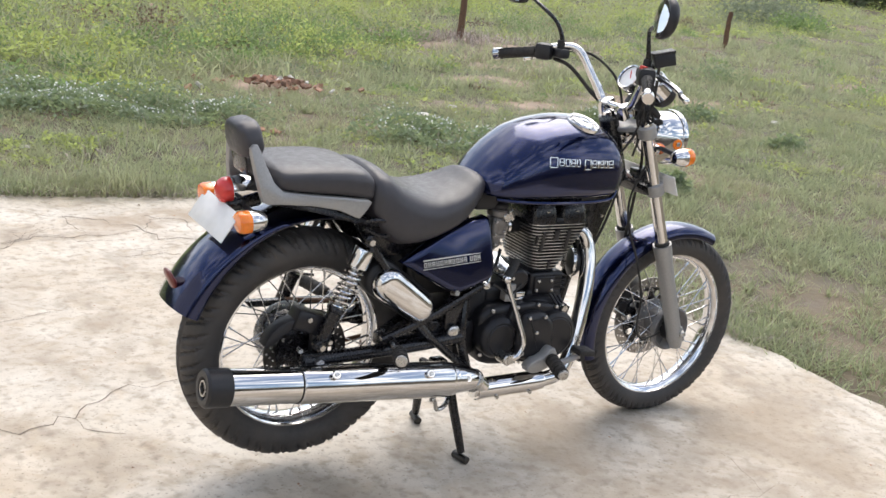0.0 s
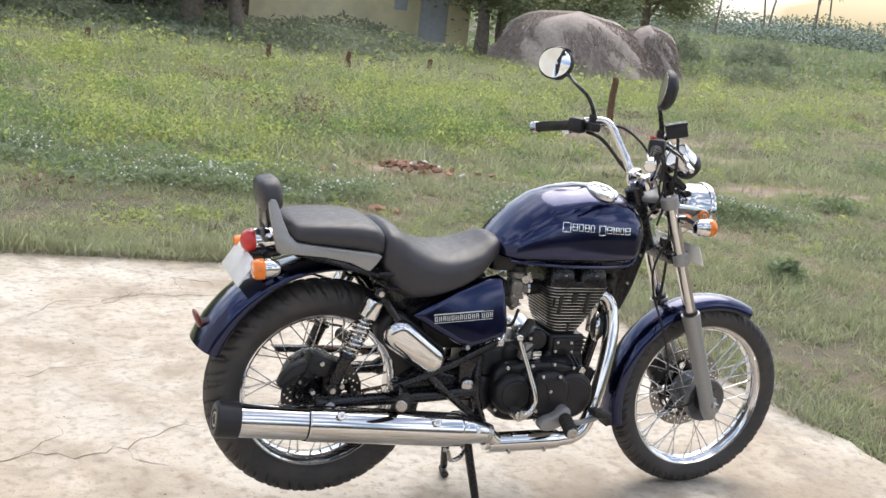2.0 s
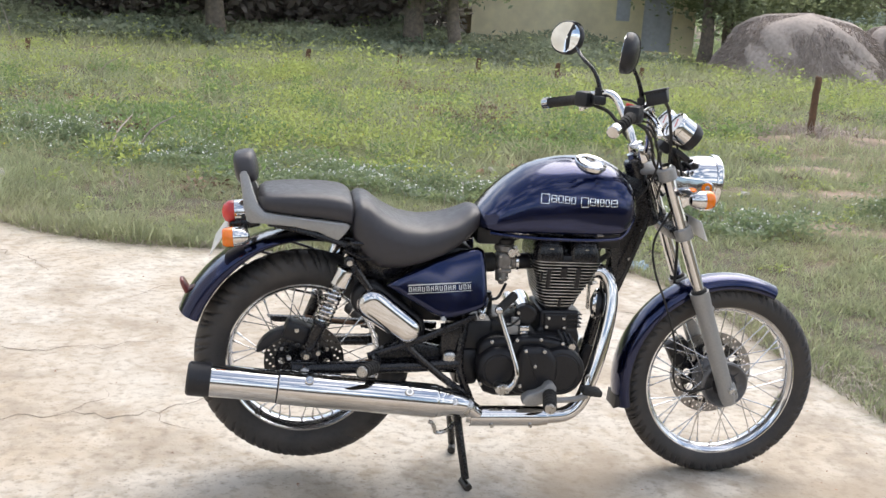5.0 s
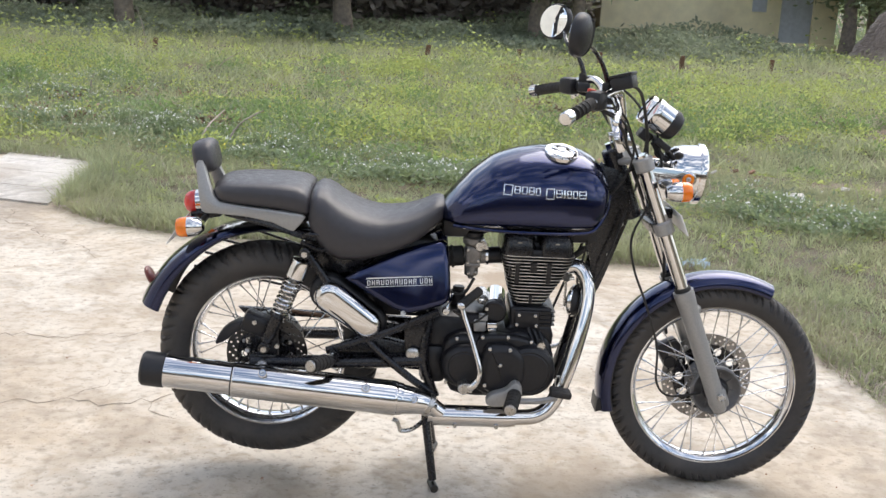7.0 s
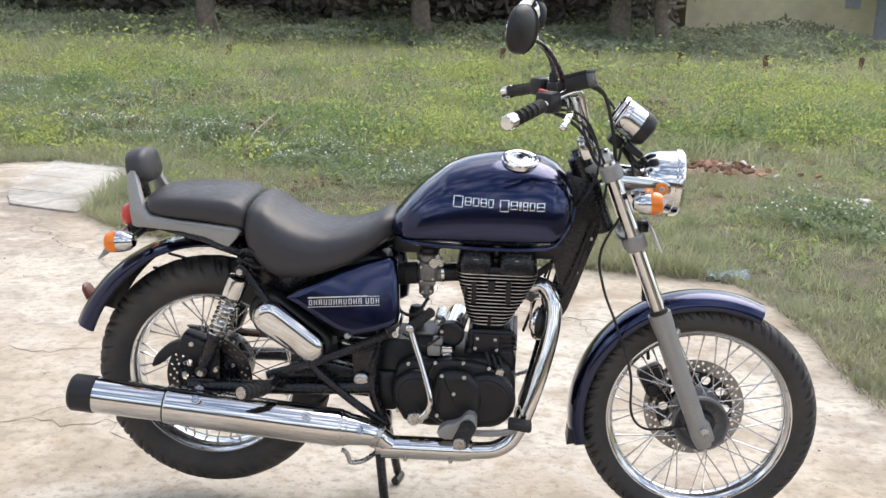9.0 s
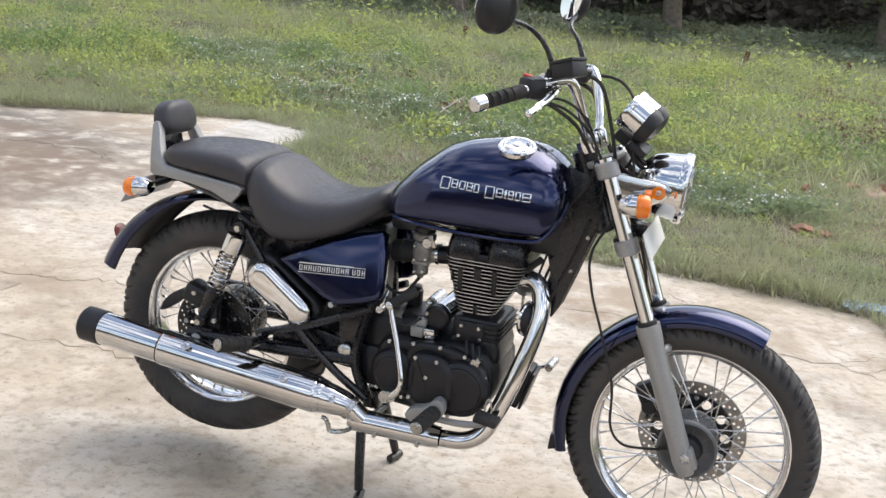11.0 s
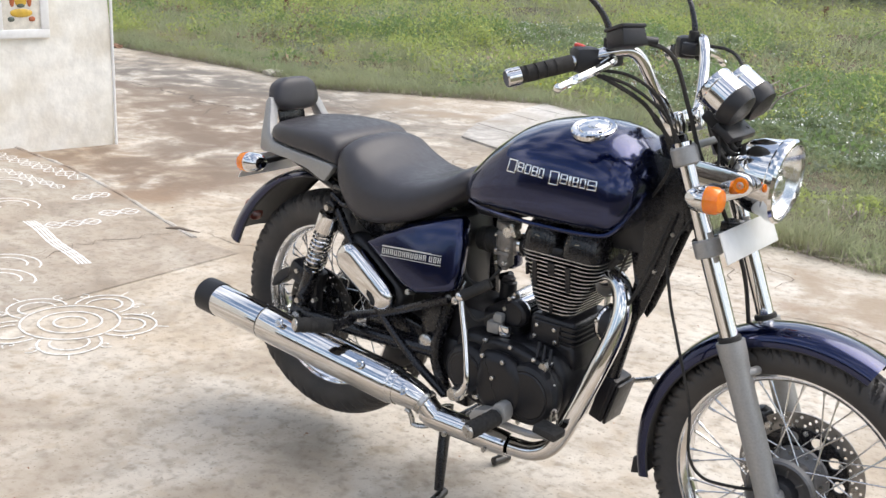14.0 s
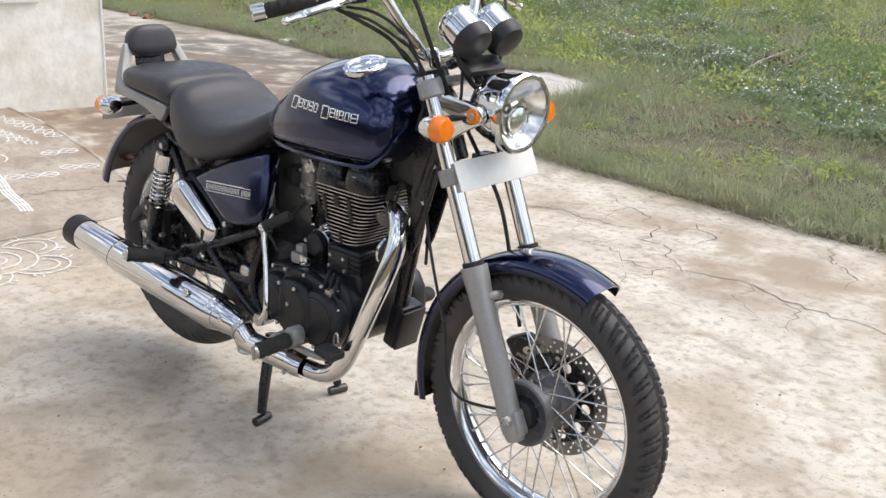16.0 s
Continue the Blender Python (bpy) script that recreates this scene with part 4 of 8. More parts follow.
# -- fork
legs = {}
for s, tail in ((-1, "right"), (1, "left")):
    y = 0.095 * s
    foot = Vector((1.362, y, 0.262))
    at = lambda z: Vector((1.354 - 0.404 * (z - 0.279), y, z))  # noqa: E731
    tube_ob = part("fork_tube", rod(at(0.58), at(1.03), 0.0195, 24), M_CHROME, BIKE, "chrome fork tube")
    lower = tube([at(0.27), at(0.30), at(0.36), at(0.56), at(0.61), at(0.637)], [0.02, 0.027, 0.026, 0.027, 0.03, 0.0305], 20, 5)
    leg = part("fork_slider", lower, M_FORK, BIKE, "silver-grey painted fork slider")
    part("axle_clamp", box(0.05, 0.034, 0.062, 0.01, Matrix.Translation((1.35, y, 0.31)) @ Matrix.Rotation(radians(-22), 4, "Y")), M_FORK, leg)
    part("dust_seal", rod(at(0.632), at(0.647), 0.0245, 20, 0.002), M_RUBBER, leg, "black dust seal")
    part("mudguard_lug", tube([at(0.575) + Vector((0.016, 0, 0)), at(0.575) + Vector((0.027, -s * 0.012, 0.006)), at(0.575) + Vector((0.03, -s * 0.03, 0.004))], 0.01, 10), M_FORK, leg)
    part("clamp_ring", rod(at(0.805), at(0.84), 0.029, 24, 0.003), M_FORK, BIKE, "grey fork clamp")
    part("top_clamp", rod(at(0.985), at(1.022), 0.0285, 24, 0.004), M_FORK, BIKE, "silver-grey fork top clamp")
    legs[s] = at
part("axle", rod((FX + 0.001, -0.122, FZ), (FX + 0.001, 0.122, FZ), 0.01, 16), M_STEEL, BIKE)
nut = lathe([(0.013, 0), (0.013, 0.008), (0.01, 0.01), (0.01, 0.004), (0.001, 0.004)], 6, along((FX + 0.001, -0.12, FZ), (FX + 0.001, -0.14, FZ)))
part("axle_nut", nut, M_STEEL, BIKE)
top_at = Vector((1.03, 0, 1.012))
yoke = plate([(-0.025, -0.085), (-0.015, -0.1), (0.015, -0.1), (0.025, -0.085), (0.018, -0.05), (0.018, 0.05), (0.025, 0.085), (0.015, 0.1), (-0.015, 0.1), (-0.025, 0.085), (-0.06, 0.035), (-0.06, -0.035)], -0.008, 0.008, 0.005, 3, 1)
yoke.transform(Matrix.Translation((1.052, 0, 1.016)) @ Matrix.Rotation(radians(-22), 4, "Y") @ Matrix.Rotation(radians(90), 4, "X"))
part("top_yoke", yoke, M_FORK, BIKE, "silver-grey top yoke")
yoke = plate([(-0.03, -0.07), (-0.02, -0.106), (0.02, -0.106), (0.032, -0.08), (0.025, -0.05), (0.025, 0.05), (0.032, 0.08), (0.02, 0.106), (-0.02, 0.106), (-0.03, 0.07)], -0.017, 0.017, 0.004, 2, 1)
yoke.transform(Matrix.Translation((1.125, 0, 0.825)) @ Matrix.Rotation(radians(-22), 4, "Y") @ Matrix.Rotation(radians(90), 4, "X"))
part("lower_yoke", yoke, M_BLACK, BIKE, "black lower yoke")
part("steering_stem", rod((1.06, 0, 0.83), (0.98, 0, 1.03), 0.03, 20, 0.004), M_BLACK, BIKE)
part("stem_nut", rod((0.985, 0, 1.026), (0.975, 0, 1.048), 0.017, 6), M_CHROME, BIKE)
for s in (-1, 1):
    part("fork_cap", rod(legs[s](1.02), legs[s](1.036), 0.018, 20, 0.003), M_CHROME, BIKE)
    part("bar_clamp", box(0.05, 0.032, 0.05, 0.008, Matrix.Translation((1.005, 0.045 * s, 1.055)) @ Matrix.Rotation(radians(-20), 4, "Y")), M_CHROME, BIKE, "polished handlebar clamp")

# -- handlebar, switches, levers, mirrors
bar = tube([(0.866, -0.26, 1.18), (0.929, -0.195, 1.207), (0.963, -0.15, 1.203), (0.985, -0.105, 1.135), (1.002, -0.065, 1.072), (1.005, -0.03, 1.062), (1.005, 0.03, 1.062), (1.002, 0.065, 1.072), (0.985, 0.105, 1.135), (0.957, 0.15, 1.205), (0.921, 0.195, 1.21), (0.854, 0.26, 1.183)], 0.0125, 16, 6)
handlebar = part("handlebar", bar, M_CHROME, BIKE, "chrome pulled-back handlebar")
for s in (-1, 1):
    out = Vector((0.79 - 0.007 * s, 0.358 * s, 1.152 + (0.006 if s > 0 else 0)))
    inn = Vector((0.868 - 0.005 * s, 0.247 * s, 1.183))
    d = (inn - out).normalized()
    grip = part("grip", rod(out + d * 0.018, inn, 0.0168, 20, 0.002), M_RUBBER, handlebar, "black rubber grip")
    for k in range(4):
        p = out + d * (0.04 + 0.02 * k)
        part("grip_ridge", rod(p, p + d * 0.002, 0.017, 16), M_RUBBER, BIKE)
    part("bar_end", rod(out - d * 0.012, out + d * 0.02, 0.0185, 20, 0.003), M_CHROME, handlebar, "chrome bar-end weight")
    mid = inn + d * 0.028
    sw = box(0.055, 0.05, 0.052, 0.012, Matrix.Translation(mid) @ Matrix.Rotation(math.atan2(d.y, d.x), 4, "Z"))
    part("switch_housing", sw, M_PLASTIC, handlebar, "black switch housing")
    if s < 0:
        part("kill_switch", box(0.022, 0.014, 0.012, 0.003, Matrix.Translation(mid + Vector((-0.014, 0.0, 0.024))) @ Matrix.Rotation(0.2, 4, "Y")), M_SWITCH, handlebar, "red kill switch")
    root = inn + d * 0.06 + Vector((0.03, 0, -0.004))
    lever = tube([root, root + Vector((0.004, 0.03 * s, -0.006)), root + Vector((0.002, 0.09 * s, -0.02)), root + Vector((-0.01, 0.15 * s, -0.036)), root + Vector((-0.016, 0.178 * s, -0.044))], [0.011, 0.01, 0.0085, 0.008, 0.0075], 10, 5)
    end = root + Vector((-0.0165, 0.18 * s, -0.0445))
    part("brake_lever" if s < 0 else "clutch_lever", join(lever, blob(0.0095, 0.0095, 0.0095, 2, Matrix.Translation(end), 12, 8)), M_BADGE, handlebar, "polished aluminium lever")
    part("lever_bracket", box(0.04, 0.05, 0.03, 0.008, Matrix.Translation(root + Vector((-0.014, -0.014 * s, 0.0)))), M_PLASTIC, handlebar)
    # mirror
    c = Vector((0.812, -0.345, 1.362)) if s < 0 else Vector((0.835, 0.362, 1.378))
    base = inn + d * 0.075 + Vector((0.005, 0, 0.012))
    stem = tube([base, base + Vector((0, 0, 0.03)), base + Vector((-0.02, 0.012 * s, 0.075)), base + Vector((-0.05, 0.045 * s, 0.11)), c + Vector((0.026, -0.022 * s, -0.02))], [0.0085, 0.0075, 0.006, 0.006, 0.006], 10, 5)
    stem_ob = part("mirror_stem", stem, M_BLACK, handlebar, "black mirror stem")
    part("stem_boot", rod(base - Vector((0, 0, 0.012)), base + Vector((0, 0, 0.022)), 0.012, 12, 0.002), M_RUBBER, BIKE)
    face = Matrix.Translation(c) @ Matrix.Rotation(radians(-22 if s < 0 else 36), 4, "Z") @ Matrix.Rotation(radians(6 if s < 0 else 11), 4, "Y") @ Matrix.Scale(1.13, 4)
    shell = blob(0.027, 0.06, 0.05, 2.2, face @ Matrix.Translation((0.004, 0, 0)), 28, 16)
    for v in shell.verts:
        q = face.inverted() @ v.co
        if q.x < -0.006:
            v.co = face @ Vector((-0.006, q.y, q.z))
    part("mirror_shell", shell, M_PLASTIC, handlebar, "black oval mirror shell")
    part("mirror_ball", blob(0.013, 0.013, 0.013, 2, Matrix.Translation(c + Vector((0.026, -0.022 * s, -0.02))), 12, 8), M_RUBBER, BIKE)
    glass = lathe([(0.001, 0), (0.047, 0), (0.047, -0.002), (0.001, -0.002)], 36)
    glass.transform(face @ Matrix.Translation((-0.0068, 0, 0)) @ Matrix.Diagonal((1, 1.17, 0.96, 1)) @ Matrix.Rotation(radians(90), 4, "Z"))
    part("mirror_glass", glass, M_MIRROR, BIKE, "mirror glass")
# brake fluid reservoir with a printed lid
rm = Matrix.Translation((0.963, -0.203, 1.237)) @ Matrix.Rotation(radians(-28), 4, "Z") @ Matrix.Rotation(radians(-16), 4, "Y")
res = part("fluid_reservoir", box(0.062, 0.052, 0.036, 0.004, rm), M_PLASTIC, BIKE, "black brake fluid reservoir")
part("lid", box(0.066, 0.056, 0.008, 0.002, rm @ Matrix.Translation((0, 0, 0.021))), M_PLASTIC, res, "black lid with pale printing")
for k in range(4):
    part("printed_bar", box(0.04, 0.0022, 0.0006, 0, rm @ Matrix.Translation((0.0, -0.014 + 0.009 * k, 0.0255))), M_DECAL, res)
part("banjo_union", rod((0.985, -0.175, 1.235), (1.0, -0.155, 1.232), 0.009, 12), M_PLASTIC, BIKE)

# -- instruments
for s in (-1, 1):
    a, b = Vector((1.082, 0.052 * s, 1.149)), Vector((1.162, 0.052 * s, 1.097))
    g = along(a, b) @ Matrix.Scale(1.03, 4)
    cup = part("gauge_cup", lathe([(0.036, 0.0), (0.041, -0.002), (0.043, 0.003), (0.043, 0.012), (0.0415, 0.014), (0.0415, 0.052), (0.040, 0.053)], 40, g, False, True), M_CHROME, BIKE, "chrome instrument cup")
    part("gauge_base", lathe([(0.0405, 0.05), (0.0435, 0.053), (0.0435, 0.066), (0.036, 0.082), (0.015, 0.09), (0.002, 0.09)], 36, g), M_PLASTIC, cup, "black instrument base")
    part("dial", lathe([(0.001, 0.004), (0.036, 0.004), (0.036, 0.006), (0.001, 0.006)], 32, g), M_WHITE, cup, "pale dial")
    part("dial_needle", box(0.003, 0.001, 0.03, 0, g @ Matrix.Translation((0.003, 0.003, 0.008))), M_SWITCH, cup)
part("gauge_bracket", box(0.05, 0.12, 0.02, 0.006, Matrix.Translation((1.12, 0, 1.055)) @ Matrix.Rotation(radians(35), 4, "Y")), M_PLASTIC, BIKE)
part("idiot_light_panel", box(0.04, 0.05, 0.03, 0.006, Matrix.Translation((1.075, 0, 1.075)) @ Matrix.Rotation(radians(35), 4, "Y")), M_PLASTIC, BIKE)

# -- headlamp
hl = along((1.134, 0, 0.976), (1.267, 0, 0.966)) @ Matrix.Scale(0.935, 4)
bowl = part("headlamp", lathe([(0.004, -0.012), (0.03, -0.01), (0.058, 0.004), (0.076, 0.028), (0.084, 0.055), (0.087, 0.085), (0.089, 0.1), (0.093, 0.1), (0.095, 0.106), (0.095, 0.118), (0.09, 0.124), (0.084, 0.124), (0.084, 0.116)], 56, hl, False, True), M_CHROME, BIKE, "round chrome headlamp")
part("reflector", lathe([(0.084, 0.116), (0.07, 0.09), (0.045, 0.066), (0.018, 0.055), (0.002, 0.055)], 40, hl, False, True), M_REFLECTOR, bowl, "polished reflector")
part("lamp_ring", lathe([(0.037, 0.1), (0.042, 0.104), (0.046, 0.1), (0.044, 0.09), (0.039, 0.09)], 40, hl @ Matrix.Translation((0, 0, -0.018)), True), M_CHROME, bowl, "chrome ring in the lamp")
part("lamp_projector", lathe([(0.03, 0.06), (0.034, 0.1), (0.03, 0.108), (0.022, 0.112), (0.001, 0.116)], 32, hl @ Matrix.Translation((0, 0, -0.018))), M_REFLECTOR, bowl, "round projector in the lamp")
part("lamp_mark", lathe([(0.0065, 0.108), (0.0125, 0.108), (0.0125, 0.11), (0.0065, 0.11)], 24, hl @ Matrix.Translation((0.05, 0, 0.012)), True), M_PLASTIC, bowl, "small dark ring mark")
glass = part("headlamp_glass", lathe([(0.085, 0.117), (0.082, 0.125), (0.066, 0.134), (0.04, 0.141), (0.002, 0.144)], 48, hl, False, True), M_GLASS, bowl, "clear domed lens")
glass.visible_shadow = False
for s in (-1, 1):
    arm = plate([(1.055, 1.0), (1.08, 1.0), (1.195, 0.99), (1.215, 0.975), (1.215, 0.955), (1.195, 0.942), (1.16, 0.925), (1.115, 0.895), (1.1, 0.9)], 0.082 * s, 0.1 * s, 0.004, 2, 1)
    ears = part("headlamp_bracket", arm, M_CHROME, BIKE, "chrome headlamp bracket")
    part("bracket_bolt", rod((1.19, 0.09 * s, 0.966), (1.19, 0.108 * s, 0.966), 0.0075, 16, 0.002), M_STEEL, ears)
    if s < 0:
        part("side_reflector", rod((1.19, 0.096 * s, 0.966), (1.19, 0.104 * s, 0.966), 0.0165, 24, 0.002), M_AMBER, ears, "amber side reflector")
    y = 0.172 * s
    stalk = part("indicator_stalk", rod((1.13, 0.1 * s, 0.952), (1.13, y, 0.947), 0.008, 12), M_PLASTIC, BIKE, "black indicator stalk")
    shell = lathe([(0.002, 0), (0.016, 0.004), (0.024, 0.016), (0.0275, 0.032), (0.028, 0.045), (0.026, 0.046)], 28, along((1.11, y, 0.938), (1.19, y, 0.944)))
    ind = part("front_indicator", shell, M_CHROME, BIKE, "chrome bullet indicator with amber lens")
    part("lens", lathe([(0.0275, 0.044), (0.0285, 0.048), (0.0275, 0.066), (0.022, 0.074), (0.002, 0.076)], 28, along((1.11, y, 0.938), (1.19, y, 0.944))), M_AMBER, ind, "amber lens")

# front number plate
fm = Matrix.Translation((1.185, -0.003, 0.838)) @ Matrix.Rotation(radians(-24), 4, "Y")
part("front_number_plate", box(0.004, 0.262, 0.066, 0.0015, fm), M_WHITE, BIKE, "blank white front number plate")
part("plate_bracket", box(0.05, 0.05, 0.03, 0.004, Matrix.Translation((1.15, 0, 0.85))), M_BLACK, BIKE)

# -- tank
tank = part("fuel_tank", body([(0.488, 0.03, 0.828, 0.846), (0.496, 0.072, 0.814, 0.862), (0.51, 0.092, 0.808, 0.88), (0.54, 0.112, 0.802, 0.915), (0.58, 0.127, 0.8, 0.954), (0.64, 0.142, 0.8, 0.999), (0.7, 0.151, 0.8, 1.021), (0.77, 0.155, 0.8, 1.034),
                               (0.84, 0.154, 0.8, 1.035), (0.89, 0.149, 0.803, 1.027), (0.925, 0.145, 0.806, 1.01), (0.95, 0.132, 0.829, 0.988), (0.966, 0.112, 0.858, 0.964), (0.975, 0.075, 0.885, 0.942)], 2.45, 3.2, 60, 0.24), M_BLUE, BIKE, "glossy dark blue teardrop fuel tank", 60)
for s in (-1, 1):
    part("tank_seam", tube([(x, y * s, z) for x, y, z in ((0.53, 0.094, 0.806), (0.6, 0.121, 0.804), (0.7, 0.138, 0.803), (0.8, 0.141, 0.803), (0.87, 0.138, 0.805), (0.92, 0.13, 0.811), (0.947, 0.117, 0.836), (0.965, 0.1, 0.87), (0.974, 0.075, 0.905))], 0.0055, 8, 5), M_BLUE, tank)
part("tank_tray", join(box(0.36, 0.09, 0.03, 0.008, Matrix.Translation((0.71, 0, 0.797))), box(0.09, 0.1, 0.07, 0.015, Matrix.Translation((0.545, 0, 0.79))), box(0.12, 0.07, 0.1, 0.012, Matrix.Translation((0.9, 0, 0.8)))), M_PLASTIC, BIKE, "black tray under the tank")
cap_m = Matrix.Translation((0.828, -0.066, 1.0235)) @ Matrix.Rotation(radians(4), 4, "Y") @ Matrix.Rotation(radians(18), 4, "X") @ Matrix.Rotation(radians(90), 4, "X")
cap = part("filler_cap", lathe([(0.048, -0.008), (0.048, 0.002), (0.045, 0.005), (0.038, 0.0045), (0.035, 0.0015), (0.033, 0.002), (0.031, 0.0055), (0.026, 0.007), (0.002, 0.0075)], 40, cap_m), M_CHROME, tank, "chrome locking filler cap")
part("cap_lock", lathe([(0.013, 0.0065), (0.013, 0.009), (0.011, 0.0105), (0.001, 0.0105)], 20, cap_m), M_CHROME, tank)


def tank_side(x, z):
    """The tank's half width at a place on its flank."""
    w = float(np.interp(x, [0.58, 0.64, 0.7, 0.77, 0.84, 0.89, 0.925], [0.125, 0.14, 0.149, 0.153, 0.152, 0.147, 0.137]))
    top = float(np.interp(x, [0.58, 0.64, 0.7, 0.84, 0.89, 0.925], [0.954, 0.999, 1.021, 1.035, 1.027, 1.01]))
    mid, h = 0.791 + 0.24 * (top - 0.791), 0.76 * (top - 0.791)
    return w * (1 - max(0.0, (z - mid) / h) ** 2.45) ** (1 / 2.45)


def tank_badge(side):
    """A raised silver name badge, as plain blocks of its letters' sizes."""
    widths = (0.026, 0.018, 0.017, 0.017, 0.015, 0, 0.024, 0.019, 0.008, 0.015, 0.015, 0.022)
    x = 0.662
    for k, w in enumerate(1.14 * e for e in widths):
        if w:
            tall = 0.031 if k in (0, 6) else 0.022
            xc, zc = x + w / 2, 0.926 - 0.045 * (x - 0.66) - (0.003 if k in (0, 6) else 0)
            y = tank_side(xc, zc)
            slope = math.atan2(tank_side(xc, zc - 0.008) - tank_side(xc, zc + 0.008), 0.016)
            yaw = math.atan2(tank_side(xc + 0.01, zc) - tank_side(xc - 0.01, zc), 0.02)
            m = Matrix.Translation((xc, side * (y + 0.0005), zc)) @ Matrix.Rotation(side * yaw, 4, "Z") @ Matrix.Rotation(side * slope, 4, "X")
            q, b = (w - 0.003) / 2, 0.0031
            frame_bars = [box(b, 0.007, tall, 0.0008, m @ Matrix.Translation((-q + b / 2, 0, 0))), box(b, 0.007, tall, 0.0008, m @ Matrix.Translation((q - b / 2, 0, 0)))]
            frame_bars += [box(2 * q, 0.0066, b, 0.0008, m @ Matrix.Translation((0, 0, e * (tall - b) / 2))) for e in (-1, 1)]
            if k % 2:
                frame_bars.append(box(2 * q, 0.0066, b, 0.0008, m))
            part("badge_block", join(*frame_bars), M_BADGE, tank, "raised silver badge block")
        x += w if w else 0.012


tank_badge(-1)
tank_badge(1)

# -- seats, backrest, grab rail
part("rider_seat", body([(0.112, 0.09, 0.8, 0.855), (0.122, 0.118, 0.77, 0.886), (0.14, 0.132, 0.735, 0.899), (0.17, 0.142, 0.7, 0.893), (0.21, 0.15, 0.683, 0.862), (0.27, 0.151, 0.688, 0.833), (0.33, 0.144, 0.704, 0.824), (0.39, 0.13, 0.726, 0.832), (0.44, 0.11, 0.753, 0.85), (0.48, 0.09, 0.785, 0.872), (0.503, 0.075, 0.81, 0.868), (0.513, 0.045, 0.83, 0.848)], 3.0, 3.0, 48), M_VINYL, BIKE, "black vinyl rider seat", 60)
part("pillion_seat", body([(-0.158, 0.055, 0.862, 0.88), (-0.152, 0.085, 0.85, 0.895), (-0.135, 0.106, 0.842, 0.904), (-0.09, 0.118, 0.838, 0.909), (-0.03, 0.124, 0.833, 0.912), (0.04, 0.129, 0.827, 0.912), (0.09, 0.129, 0.818, 0.907), (0.115, 0.122, 0.812, 0.895), (0.126, 0.1, 0.815, 0.868)], 3.4, 3.4, 44), M_VINYL, BIKE, "black vinyl pillion seat", 60)
pad = blob(0.034, 0.069, 0.047, 3.6, Matrix.Translation((-0.192, 0, 0.959)) @ Matrix.Rotation(radians(-12), 4, "Y"), 36, 20)
for v in pad.verts:
    v.co.y *= 1.02 - 2.2 * max(0, v.co.z - 0.95)
part("backrest_pad", pad, M_VINYL, BIKE, "black vinyl backrest pad", 60)
part("seat_base", box(0.27, 0.196, 0.05, 0.012, Matrix.Translation((-0.02, 0, 0.83)) @ Matrix.Rotation(radians(5), 4, "Y")), M_PLASTIC, BIKE, "black pillion seat base")
part("backrest_plate", box(0.006, 0.1, 0.07, 0.003, Matrix.Translation((-0.2, 0, 0.9)) @ Matrix.Rotation(radians(-12), 4, "Y")), M_BLACK, BIKE)
for s in (-1, 1):
    rail = plate([(-0.207, 0.945), (-0.2, 0.955), (-0.188, 0.955), (-0.18, 0.94), (-0.166, 0.9), (-0.15, 0.865), (-0.13, 0.848), (-0.05, 0.84), (0.03, 0.834), (0.1, 0.827), (0.112, 0.818), (0.1, 0.798), (0.08, 0.776), (0.064, 0.78), (0.02, 0.799), (-0.05, 0.811), (-0.14, 0.815), (-0.17, 0.814), (-0.182, 0.82), (-0.192, 0.86)], 0.098 * s, 0.118 * s, 0.005, 2)
    for v in rail.verts:
        v.co.y -= s * (0.028 * max(0, min(1, (v.co.z - 0.83) / 0.12)) + 0.02 * max(0, min(1, -v.co.x / 0.2)) - 0.006)
    part("grab_rail", rail, M_FORK, BIKE, "silver-grey painted grab rail")
    part("rail_bracket", tube([(0.1, 0.1 * s, 0.755), (0.125, 0.122 * s, 0.77), (0.17, 0.128 * s, 0.765), (0.185, 0.125 * s, 0.735), (0.15, 0.12 * s, 0.725), (0.1, 0.112 * s, 0.745)], 0.007, 8), M_BLACK, BIKE, "black helmet loop")

# -- tail lamp, rear indicators, plate
tl = along((-0.137, 0.0, 0.829), (-0.257, 0.0, 0.816)) @ Matrix.Diagonal((0.76, 1.0, 0.76, 1.0))
tail = part("tail_lamp", lathe([(0.02, 0), (0.036, 0.01), (0.044, 0.035), (0.047, 0.06), (0.046, 0.084), (0.044, 0.086)], 32, tl), M_CHROME, BIKE, "chrome tail lamp with red lens")
part("lens", lathe([(0.045, 0.083), (0.0465, 0.086), (0.0445, 0.1), (0.036, 0.113), (0.018, 0.121), (0.002, 0.123)], 32, tl), M_RED, tail, "red lens")
part("tail_bracket", box(0.09, 0.07, 0.03, 0.008, Matrix.Translation((-0.19, 0, 0.79)) @ Matrix.Rotation(radians(-12), 4, "Y")), M_BLACK, BIKE)
